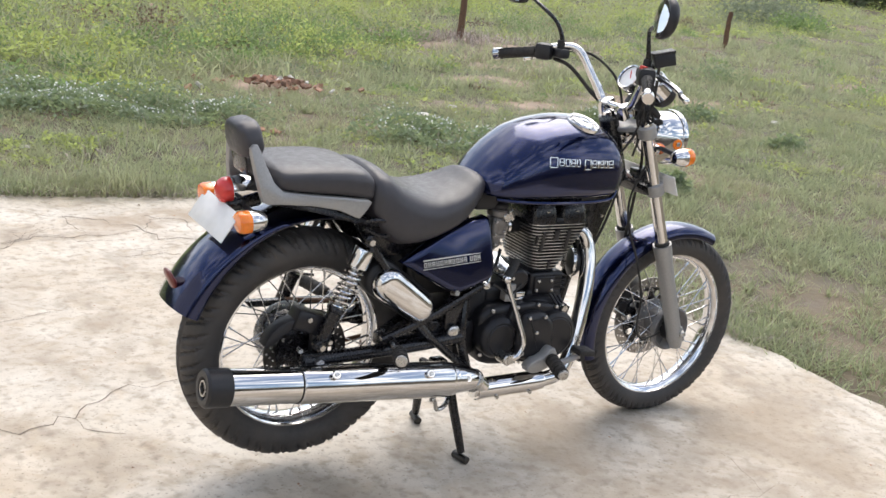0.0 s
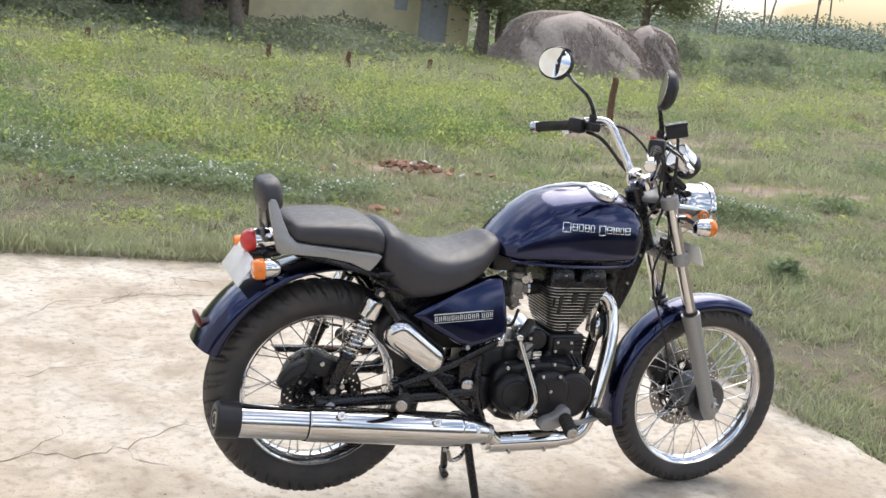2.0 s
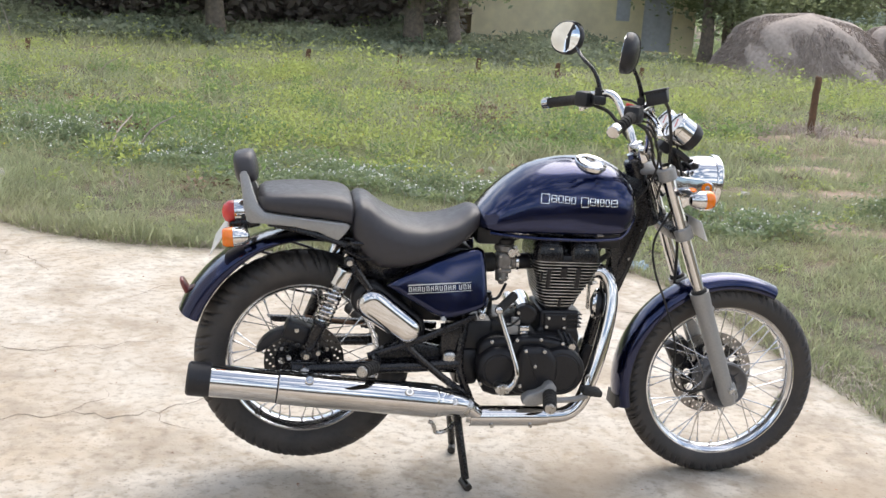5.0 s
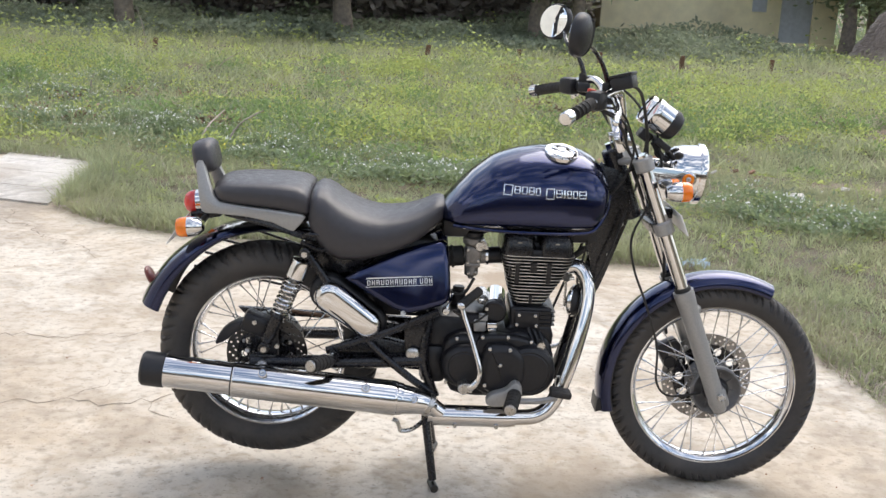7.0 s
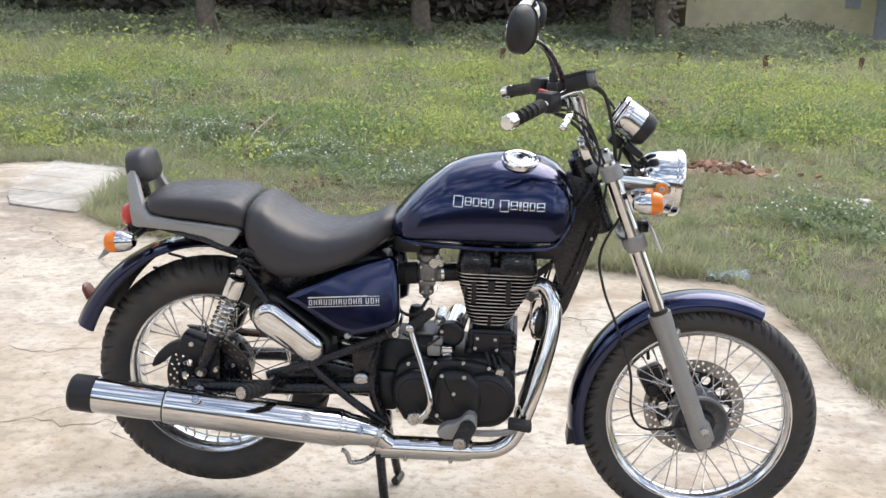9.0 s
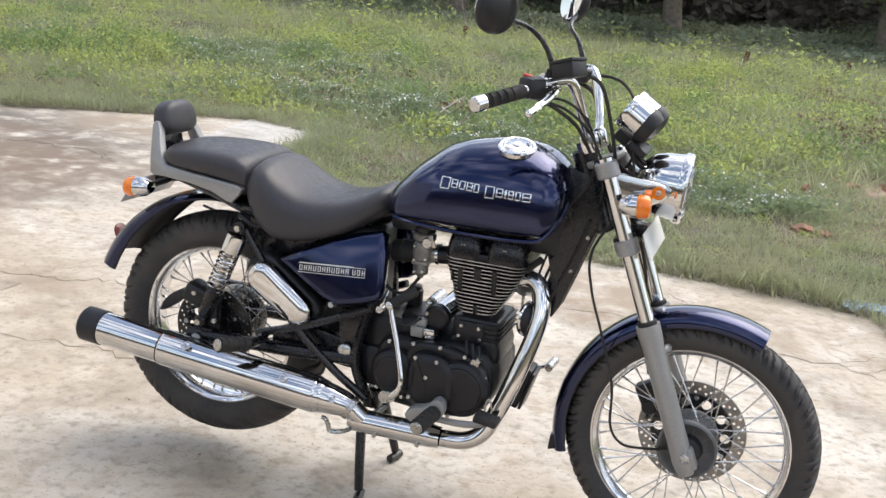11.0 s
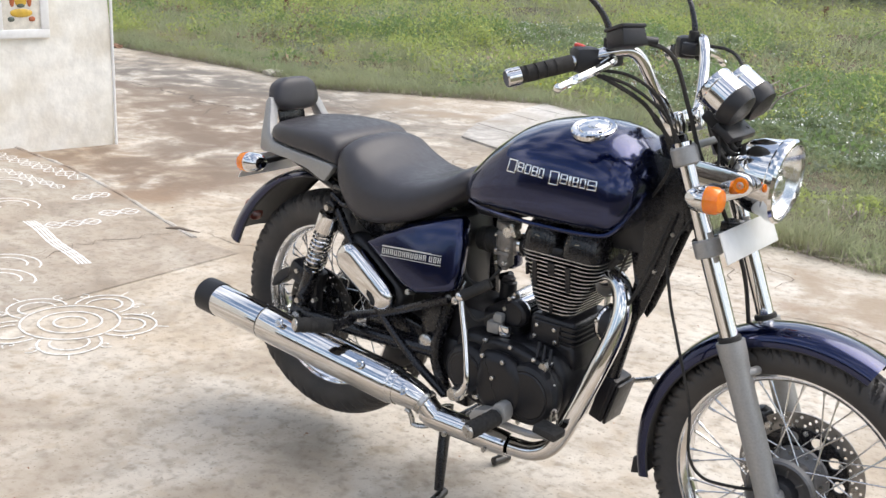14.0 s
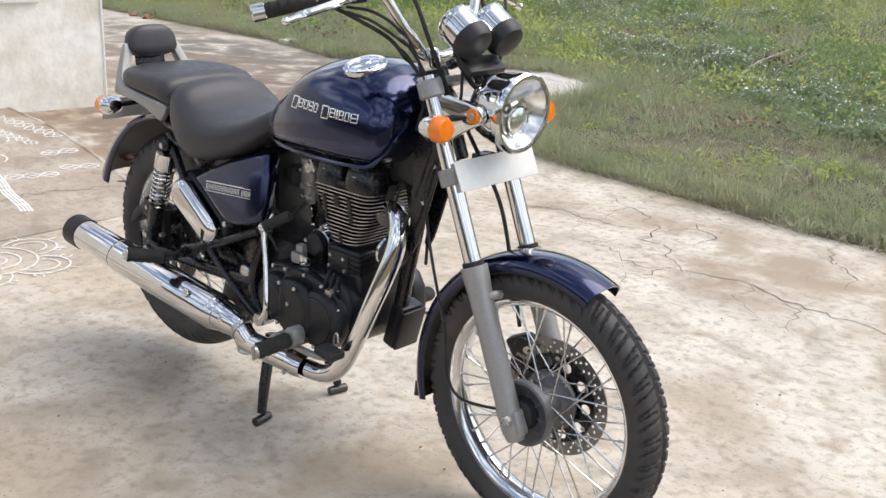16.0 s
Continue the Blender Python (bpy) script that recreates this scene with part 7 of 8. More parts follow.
def build_field():
    # short lawn near the yard
    x, y = scatter(1000000, -13, 14, -1.6, 9.0, lambda x, y: in_view(x, y) * np.clip(1.25 - (y - 2.5) / 9, 0.25, 1) * (1 - 0.9 * bare(x, y)) * np.clip(0.6 + 0.6 * lumps(x, y, 0.16, 5.0) + 0.6 * lumps(x, y, 0.55, 1.7), 0.1, 1))
    h = rng.uniform(0.025, 0.095, len(x)) * np.clip(1 + 0.5 * lumps(x, y, 0.9, 6.0) + 0.8 * lumps(x, y, 0.16, 5.0), 0.25, 2.2) * (1 + 0.6 * lush(x, y))
    spikes("lawn_grass", x, y, 0.9 * h, rng.uniform(0.005, 0.01, len(x)), M_GRASS, "short green lawn grass along the concrete", 1.2)
    x, y = scatter(21000, -13, 14, -1.6, 9.5, lambda x, y: in_view(x, y) * np.clip(1.2 - (y - 2.5) / 10, 0.3, 1) * (1 - bare(x, y)) * np.clip(0.5 + 0.8 * lumps(x, y, 0.4, 3.9), 0.05, 1))
    tufts("grass_tufts", x, y, 11, 0.02, 0.085 * np.clip(1 + 0.6 * lumps(x, y, 0.7, 9.1), 0.4, 1.8), 0.0065, M_GRASS, "small tufts of lawn grass", 1.1)
    # unmown fringe along the concrete
    ex, ey = [], []
    edge = YARD[1:22]
    for (ax, ay), (bx, by) in zip(edge, edge[1:]):
        n = int(math.hypot(bx - ax, by - ay) * 1500)
        t = rng.uniform(0, 1, n)
        out = np.array([by - ay, -(bx - ax)]) / math.hypot(bx - ax, by - ay)
        o = np.abs(rng.normal(0, 0.16, n)) - 0.035
        ex.append(ax + (bx - ax) * t + out[0] * o)
        ey.append(ay + (by - ay) * t + out[1] * o)
    ex, ey = np.concatenate(ex), np.concatenate(ey)
    tall = 0.125 + 0.075 * lumps(ex, ey, 0.3, 2.0) + 0.03 * lumps(ex, ey, 0.09, 5.0)
    tall = np.where((ex > 2.1) & (ey < 2.5), 0.62 * tall, tall)
    blades("grass_fringe", ex, ey, np.clip(tall, 0.03, 0.26) * rng.uniform(0.6, 1.5, len(ex)), rng.uniform(0.003, 0.0065, len(ex)), M_GRASS, "unmown green grass hanging over the concrete edge", 1.3)
    k = rng.uniform(0, 1, len(ex)) < 0.4
    blades("dead_grass", ex[k] * 0.995, ey[k] * 0.995, rng.uniform(0.03, 0.11, k.sum()), rng.uniform(0.003, 0.006, k.sum()), M_HAY, "dead brown grass along the concrete edge", 2.2)
    # taller meadow
    x, y = scatter(700000, -32, 40, 6.5, 34.0, lambda x, y: in_view(x, y) * np.clip(1.1 - (y - 6) / 30, 0.15, 1) * (1 - 0.85 * bare(x, y)) * np.clip(0.4 + 0.7 * lumps(x, y, 0.5, 3.3) + 0.5 * lumps(x, y, 1.6, 4.4), 0.05, 1))
    spikes("meadow_grass", x, y, rng.uniform(0.05, 0.14, len(x)) * (1 + 0.9 * lush(x, y)) * (1 + 0.02 * y) * np.clip(1 + 0.5 * lumps(x, y, 1.3, 2.5) + 0.6 * lumps(x, y, 0.5, 3.3), 0.25, 2.2), rng.uniform(0.009, 0.016, len(x)) * (1 + 0.05 * y), M_GRASS, "tall green meadow grass", 0.95)
    x, y = scatter(13000, -30, 34, 6.5, 26.0, lambda x, y: in_view(x, y) * np.clip(1.15 - (y - 6) / 24, 0.2, 1) * (1 - bare(x, y)) * np.clip(0.3 + 1.0 * lumps(x, y, 0.9, 3.4), 0.04, 1))
    tufts("meadow_tufts", x, y, 11, 0.05, 0.21 * np.clip(0.9 + 0.6 * lumps(x, y, 1.1, 9.4), 0.4, 1.7), 0.013, M_GRASS, "rough tufts of meadow grass")
    # dry stalks
    x, y = scatter(9000, -16, 22, 3.0, 18.0, lambda x, y: in_view(x, y) * 0.6)
    blades("dry_stalks", x, y, rng.uniform(0.08, 0.3, len(x)), rng.uniform(0.003, 0.006, len(x)), M_HAY, "dry straw-coloured stalks in the grass", 0.9)

    # leafy weeds in clumps
    def clumps(n, x0, x1, y0, y1, keep, per, high, wide):
        cx, cy = scatter(n, x0, x1, y0, y1, keep)
        k = rng.poisson(per, len(cx)) + 3
        i = np.repeat(np.arange(len(cx)), k)
        ht = high * rng.uniform(0.5, 1.25, len(cx)) * (0.35 + 0.9 * lush(cx, cy)) * np.clip(0.55 + 1.3 * lumps(cx, cy, 0.75, 21.0), 0.2, 1.9)
        wd = wide * rng.uniform(0.6, 1.3, len(cx))
        px = cx[i] + rng.normal(0, 1, len(i)) * wd[i] * 0.5
        py = cy[i] + rng.normal(0, 1, len(i)) * wd[i] * 0.5
        fall = np.exp(-((px - cx[i]) ** 2 + (py - cy[i]) ** 2) / (wd[i] ** 2) * 1.2)
        pz = ground_height(px, py) + ht[i] * fall * np.sqrt(rng.uniform(0.02, 1, len(i)))
        return np.stack([px, py, pz], -1)

    p = clumps(2600, -10, 12, 2.8, 7.0, lambda x, y: in_view(x, y) * np.clip(0.3 + 0.9 * lumps(x, y, 0.8, 6.6), 0, 1) * (1 - bare(x, y)), 26, 0.2, 0.11)
    leaf_cloud("lawn_weeds", p, rng.uniform(0.012, 0.028, len(p)), M_WEED, "small broad-leaved weeds in the lawn", "weeds")
    def mounds(n, x0, x1, y0, y1, keep, per, high, wide):
        """Bushy plants: leaves over a dome, with the way that each faces."""
        cx, cy = scatter(n, x0, x1, y0, y1, keep)
        size = rng.uniform(0.55, 1.3, len(cx))
        k = np.maximum(12, (per * size ** 2).astype(int))
        i = np.repeat(np.arange(len(cx)), k)
        d = rng.normal(0, 1, (len(i), 3))
        d[:, 2] = np.abs(d[:, 2]) + 0.05
        d /= np.linalg.norm(d, axis=1)[:, None]
        r = rng.uniform(0.6, 1.08, len(i)) * (1 + 0.22 * np.sin(7 * d[:, 0] + cx[i] * 9) * np.cos(6 * d[:, 1] + cy[i] * 5))
        ht = high * size * rng.uniform(0.55, 1.3, len(cx)) * (0.5 + 0.7 * lush(cx, cy))
        px, py = cx[i] + wide * size[i] * d[:, 0] * r, cy[i] + wide * size[i] * d[:, 1] * r
        ok = ~inside(px, py, YARD)
        return np.stack([px, py, ground_height(px, py) + ht[i] * d[:, 2] * r], -1)[ok], d[ok]

    wild = lambda seed: lambda x, y: in_view(x, y) * np.clip(0.06 + 1.4 * lush(x, y), 0, 1) * (1 - bare(x, y)) * np.clip(0.25 + 1.1 * lumps(x, y, 1.5, seed), 0.03, 1) * np.clip(1.3 - (y - 5) / 14, 0.2, 1)  # noqa: E731
    blooms = []
    for name, n, seed, per, high, wide, mat, label in (("yellow_green_mounds", 8500, 7.7, 120, 0.3, 0.26, M_WEED, "yellow-green bushy weeds in rounded mounds"), ("green_mounds", 7000, 12.3, 120, 0.26, 0.24, M_GREENWEED, "mid-green bushy weeds in rounded mounds"), ("dusky_mounds", 1700, 17.9, 100, 0.22, 0.26, M_PALEWEED, "grey-green bushy weeds in rounded mounds"), ("withered_mounds", 1500, 23.1, 90, 0.2, 0.24, M_BROWNWEED, "withered reddish-brown weeds in low mounds")):
        p, d = mounds(n, -20, 22, 4.8, 18, wild(seed), per, high, wide)
        leaf_cloud(name, p, rng.uniform(0.018, 0.042, len(p)), mat, label, "weeds", way=d)
        if mat is M_WEED:
            blooms = p[rng.uniform(0, 1, len(p)) < 0.03] + [0, 0, 0.03]
    leaf_cloud("mound_flowers", blooms, rng.uniform(0.014, 0.03, len(blooms)), M_FLOWER, "small yellow flowers over the weed mounds", "flowers", 1.0, 1.0)
    p = clumps(8000, -22, 26, 4.6, 18, lambda x, y: in_view(x, y) * np.clip(0.08 + 1.5 * lush(x, y), 0, 1) * (1 - bare(x, y)) * np.clip(0.3 + 1.3 * lumps(x, y, 0.5, 7.7), 0.03, 1), 40, 0.6, 0.25)
    leaf_cloud("weed_leaves", p, rng.uniform(0.016, 0.036, len(p)), M_WEED, "bright green leafy weeds in low mounds", "weeds")
    # darker leaves gathered in the hollows, imitating shade between the mounds
    d = clumps(1500, -18, 24, 4.2, 17, lambda x, y: in_view(x, y) * np.clip(0.15 - 0.8 * lumps(x, y, 0.75, 21.0), 0.03, 1) * (1 - bare(x, y)), 95, 0.42, 0.34)
    leaf_cloud("dark_weeds", d, rng.uniform(0.016, 0.034, len(d)), M_SHRUB, "darker green bushy weeds set as shade in the field's hollows", "weeds")
    x, y = scatter(5200, -18, 24, 3.0, 20, lambda x, y: in_view(x, y) * np.clip(0.1 + 0.9 * lumps(x, y, 1.0, 17.0), 0.02, 1))
    tufts("dry_tufts", x, y, 9, 0.06, 0.15 * np.clip(1 + 0.5 * lumps(x, y, 1.0, 3.0), 0.5, 1.6), 0.006, M_HAY, "dry straw-coloured tufts in the field", 1.3)
    q = p[rng.uniform(0, 1, len(p)) < 0.035] + [0, 0, 0.035]
    leaf_cloud("yellow_flowers", q, rng.uniform(0.012, 0.026, len(q)), M_FLOWER, "tiny yellow flowers on the weeds", "flowers", 1.0, 1.0)
    p = clumps(3600, -40, 48, 15, 34, lambda x, y: in_view(x, y) * 0.9, 22, 0.55, 0.55)
    leaf_cloud("meadow_weeds", p, rng.uniform(0.04, 0.085, len(p)), M_WEED, "green weeds farther out in the field", "weeds")

    # pale plants with white flowers
    spots = [(-2.9, 7.6, 1.3, 0.7), (-4.6, 12.0, 1.6, 0.8), (0.4, 5.4, 0.9, 0.5), (1.3, 5.0, 0.7, 0.35), (-0.8, 6.2, 0.8, 0.5), (3.4, 3.9, 0.5, 0.3), (3.0, 4.3, 0.5, 0.4), (-6.5, 10.5, 1.8, 0.9), (-4.0, 9.6, 1.2, 0.7), (5.2, 4.6, 0.7, 0.35), (-1.9, 7.2, 0.9, 0.6)]
    pts, dots = [], []
    for sx, sy, rx, ry in spots:
        n = int(5200 * rx * ry / 0.45)
        x, y = sx + rng.normal(0, rx * 0.5, n), sy + rng.normal(0, ry * 0.5, n)
        ok = ~inside(x, y, YARD)
        x, y = x[ok], y[ok]
        top = 0.2 * np.clip(0.6 + 0.6 * lumps(x, y, 0.3, 8.0), 0.15, 1.2)
        pts.append(np.stack([x, y, ground_height(x, y) + top * np.sqrt(rng.uniform(0, 1, len(x)))], -1))
        k = rng.uniform(0, 1, len(x)) < 0.07
        dots.append(np.stack([x[k], y[k], ground_height(x[k], y[k]) + top[k] * 1.05], -1))
    pts, dots = np.concatenate(pts), np.concatenate(dots)
    leaf_cloud("pale_weed_leaves", pts, rng.uniform(0.016, 0.034, len(pts)), M_PALEWEED, "grey-green bushy weeds", "weeds")
    leaf_cloud("white_flowers", dots, rng.uniform(0.013, 0.027, len(dots)), M_PETAL, "tiny white flowers on the grey-green weeds", "flowers", 1.0, 1.0)

    # dark shrubs before the trees and the house
    p = clumps(1100, -34, 32, 22.5, 33, lambda x, y: np.clip((y - 22) / 5, 0.15, 1) * (x < 11.5 + 0 * y), 110, 0.0, 0.9)
    base = ground_height(p[:, 0], p[:, 1])
    lift = np.clip(0.35 + (p[:, 1] - 22) * 0.06, 0.3, 0.95) * np.clip(0.75 + 0.4 * lumps(p[:, 0], p[:, 1], 1.7, 9.0), 0.3, 1.2)
    p[:, 2] = base + lift * np.sqrt(rng.uniform(0, 1, len(p)))
    leaf_cloud("shrub_belt", p, rng.uniform(0.07, 0.14, len(p)), M_SHRUB, "dark green shrubs before the trees", "shrubs")
    # thicket that closes the view to the north-west
    n = 40000
    x = rng.uniform(-60, 6.0, n)
    y = 37.5 + rng.uniform(0, 4, n)
    y = np.where(x < -20, y - 0.35 * (-20 - x), y)
    z = rng.uniform(0, 1, n) * (7.5 + 1.8 * lumps(x, y, 3.4, 2.0))
    leaf_cloud("tall_thicket", np.stack([x, y, z], -1), rng.uniform(0.4, 0.75, n), M_HAZEDLEAF, "tall dark trees behind the thicket", "thicket")
    n = 60000
    x = rng.uniform(-45, 6.3, n)
    y = 31.5 + rng.uniform(0, 5, n) + 1.0 * lumps(x, x, 3.0)
    y = np.where(x < -20, y - 0.35 * (-20 - x), y)
    z = rng.uniform(0, 1, n) ** 0.8 * (4.2 + 1.4 * lumps(x, y, 2.4, 7.0))
    m = 12000
    sx = rng.uniform(-40, 45, m)
    sy = -19 - rng.uniform(0, 4, m)
    sz = rng.uniform(0, 1, m) * (3.6 + 1.6 * lumps(sx, sy, 3.0, 5.0))
    leaf_cloud("southern_thicket", np.stack([sx, sy, sz], -1), rng.uniform(0.42, 0.75, m), M_HAZEDLEAF, "dark row of trees behind the yard", "thicket")
    leaf_cloud("thicket", np.stack([x, y, z], -1), rng.uniform(0.17, 0.32, n), M_HAZEDLEAF, "dense dark thicket of trees and scrub", "thicket")


def build_tree(x, y, height, girth, seed, low):
    """A tapered, leaning trunk with limbs, and a crown of leaf clumps with gaps."""
    rnd = random.Random(seed)
    t = thing("tree", "leafy broad tree with a bare brown trunk", "tree", (x, y, -0.05), "trees behind the field")
    lean = Vector((rnd.uniform(-0.12, 0.12), rnd.uniform(-0.1, 0.1), 1))
    top = lean * height * 0.75
    trunk = [tube([(0, 0, 0), lean * height * 0.2 + Vector((rnd.uniform(-0.1, 0.1), 0, 0)), lean * height * 0.45, top], [girth * 1.25, girth, girth * 0.75, girth * 0.3], 12, 5)]
    tips = []
    for k in range(9):
        a = 2 * math.pi * k / 9 + rnd.uniform(-0.3, 0.3)
        s = lean * height * rnd.uniform(low, 0.65)
        reach = height * rnd.uniform(0.22, 0.42)
        e = s + Vector((math.cos(a) * reach, math.sin(a) * reach, reach * rnd.uniform(0.1, 0.7)))
        trunk.append(tube([s, s * 0.5 + e * 0.5 + Vector((0, 0, 0.2)), e], [girth * 0.4, girth * 0.26, girth * 0.08], 7, 4))
        tips += [e, s * 0.4 + e * 0.6, s * 0.2 + e * 0.8 + Vector((rnd.uniform(-0.5, 0.5), rnd.uniform(-0.5, 0.5), -0.3))]
    part("trunk", join(*trunk), M_BARK, t, "brown bark")
    pts = []
    for e in tips + [top, top * 0.9]:
        n = 330
        pts.append(np.array(e) + rng.normal(0, 1, (n, 3)) * [height * 0.085, height * 0.085, height * 0.06])
    pts = np.concatenate(pts)
    part("crown", leaf_cloud("crown", pts, rng.uniform(0.085, 0.16, len(pts)), M_TREELEAF, "", None), None, t, "loose dark green leaf clumps")


def build_trees():
    for k, (x, y, h, g) in enumerate(((-7.5, 27.5, 6.5, 0.24), (-1.45, 28.5, 6.0, 0.26), (4.2, 28.5, 6.0, 0.28), (5.4, 27.5, 5.4, 0.18), (14.4, 31.0, 5.5, 0.22), (16.2, 33.0, 6.0, 0.2), (19.5, 34, 5.5, 0.2), (-15, 27, 7, 0.25), (-23, 24, 7, 0.25), (11.2, 38.5, 7.0, 0.25), (24, 36, 6.0, 0.22))):
        build_tree(x, y, h, g, 40 + k, 0.3)


def build_posts():
    for x, y, h, r, lean in ((7.45, 10.7, 0.85, 0.05, 0.01), (15.2, 12.8, 0.72, 0.05, -0.02), (4.72, 21, 0.36, 0.06, 0.02), (2.9, 21, 0.34, 0.06, -0.03), (0.84, 21, 0.34, 0.06, 0.04), (6.6, 21, 0.36, 0.06, 0.0), (8.7, 21.2, 0.36, 0.06, 0.03),
                             (-14.0, 16.4, 0.95, 0.06, -0.12), (-13.1, 16.6, 0.95, 0.07, 0.03), (-9.9, 9.5, 1.0, 0.035, -0.02), (-4.4, 17.5, 0.4, 0.05, 0.05)):
        post = thing("fence_post", "weathered reddish-brown wooden post in the grass", "post", (x, y, -0.05), "posts in the field")
        bm = tube([(0, 0, 0), (lean * 0.5 * h, 0.01, h * 0.5), (lean * h, 0, h), (lean * h, 0, h + 0.045)], [r * 1.05, r, r * 0.93, r * 0.7], 9, 4)
        for v in bm.verts:
            v.co.x += 0.005 * math.sin(v.co.z * 17 + x)
            v.co.y += 0.01 * math.sin(v.co.z * 23 + y)
        part("shaft", bm, M_POST, post)
    rail = tube([(-12.9, 16.3, 0.02), (-12.0, 16.35, 0.06), (-11.2, 16.3, 0.03)], 0.04, 8)
    tagged(new("fallen_log", finish(rail, "fallen_log", M_BARK)), "fallen grey branch lying in the weeds", "log")


def build_sticks():
    """Pale dry stalks that stand or lie in the weeds."""
    for x, y, tall, dx, dy in ((-5.5, 21.5, 0.9, -0.25, 0.1), (-2.75, 14.3, 0.45, 0.5, -0.2), (-1.25, 6.5, 0.35, 0.35, 0.1), (-1.45, 6.2, 0.3, 0.12, 0.9), (-3.6, 10.5, 0.35, 0.08, 0.0), (0.6, 12.5, 0.3, 0.5, 0.1), (9.4, 8.7, 0.25, -0.3, 0.1)):
        z = float(ground_height(np.array([x]), np.array([y]))[0])
        stick = tube([(x, y, z - 0.03), (x + dx * 0.4, y + dy * 0.4, z + tall * 0.5 + 0.04), (x + dx, y + dy, z + tall)], [0.012, 0.009, 0.005], 7, 4)
        tagged(new("dry_stick", finish(stick, "dry_stick", M_HAY)), "pale dry stick leaning in the weeds", "stick", "dry sticks in the field")


def build_farmhouse():
    h = thing("farmhouse", "low yellow plastered farmhouse with a grey door", "house", (0.55, 0, 0))
    y = 34.0
    # wall with a doorway cut through
    x0, x1, d0, d1, top, door_top = 6.4, 14.6, 12.62, 13.75, 3.0, 2.45
    for sx, sy, sz, px, py, pz in ((d0 - x0, 0.3, top, (x0 + d0) / 2, y, top / 2), (x1 - d1, 0.3, top, (x1 + d1) / 2, y, top / 2), (d1 - d0 - 0.004, 0.3, top - door_top, (d0 + d1) / 2, y, (top + door_top) / 2),
                                   (0.3, 5, top, x0 + 0.15, y + 2.66, top / 2), (0.3, 5, top, x1 - 0.15, y + 2.66, top / 2)):
        part("wall", box(sx, sy, sz, 0.008, Matrix.Translation((px, py, pz))), M_YELLOW, h, "yellow plaster wall")
    door = part("door", box(d1 - d0 - 0.02, 0.06, door_top, 0.01, Matrix.Translation(((d0 + d1) / 2, y - 0.02, door_top / 2))), M_GREYDOOR, h, "grey painted door")
    for s in (0.3, 0.7):
        part("door_panel", box(0.42, 0.02, 0.8, 0.01, Matrix.Translation((d0 + (d1 - d0) * s, y - 0.055, 1.6))), M_GREYDOOR, door)
    part("notice", box(0.5, 0.02, 0.75, 0.004, Matrix.Translation((11.85, y - 0.163, 1.75))), M_GREYDOOR, h, "pale grey painted panel on the wall")
    roof = plate([(-0.7, 2.95), (2.6, 4.3), (5.9, 2.95), (5.9, 3.07), (2.6, 4.42), (-0.7, 3.07)], x0 - 0.5, x1 + 0.5, 0.01)
    roof.transform(Matrix.Translation((0, y, 0)) @ Matrix(((0, 1, 0, 0), (1, 0, 0, 0), (0, 0, 1, 0), (0, 0, 0, 1))))
    part("roof", roof, M_BARK, h, "dark tiled roof")
    part("plinth", box(x1 - x0 + 0.1, 0.4, 0.4, 0.02, Matrix.Translation(((x0 + x1) / 2, y - 0.02, 0.18))), M_YELLOW, h)


def build_haystack(cx, cy, rx, ry, h, seed):
    t = thing("haystack", "weathered grey-brown haystack of rice straw", "haystack", (cx, cy, 0), "haystacks by the farmhouse")
    rings = []
    for j in range(15):
        f = j / 14
        r = (1 - f ** 9.0) ** 0.5 * (1.14 - 0.42 * f)
        ring = []
        for k in range(40):
            a = 2 * math.pi * k / 40
            w = 1 + 0.05 * math.sin(5 * a + seed) + 0.04 * math.sin(11 * a + j)
            ring.append((rx * max(r, 0.02) * w * math.cos(a), ry * max(r, 0.02) * w * math.sin(a), h * f * (1 + 0.06 * math.sin(3 * a + seed)) * (1 - 0.06 * math.cos(a) * r)))
        rings.append(ring)
    part("straw_mound", rings_mesh(rings), M_HAY, t, angle=60)
    n = 16000
    a, f = rng.uniform(0, 2 * np.pi, n), rng.uniform(0.02, 1, n)
    r = np.clip(1 - f ** 9.0, 0.01, 1) ** 0.5 * (1.15 - 0.42 * f)
    p = np.stack([rx * r * np.cos(a), ry * r * np.sin(a), h * f * (1 - 0.06 * np.cos(a) * r)], -1)
    d = np.stack([np.cos(a) * rx * 0.5, np.sin(a) * ry * 0.5, -h * (0.4 + f)], -1)
    d /= np.linalg.norm(d, axis=1)[:, None]
    d += rng.normal(0, 0.35, (n, 3))
    e = np.cross(d, rng.normal(0, 1, (n, 3)))
    e /= np.linalg.norm(e, axis=1)[:, None]
    L, W = rng.uniform(0.06, 0.16, n)[:, None], 0.008
    v = np.stack([p - e * W, p + e * W, p + d * L + e * W, p + d * L - e * W], 1).reshape(-1, 3)
    tagged(part("loose_straw", fast_mesh("loose_straw", v, np.arange(n)[:, None] * 4 + np.array([[0, 1, 2, 3]]), M_HAY), None, t, "loose hanging straw"), kind="stuff")


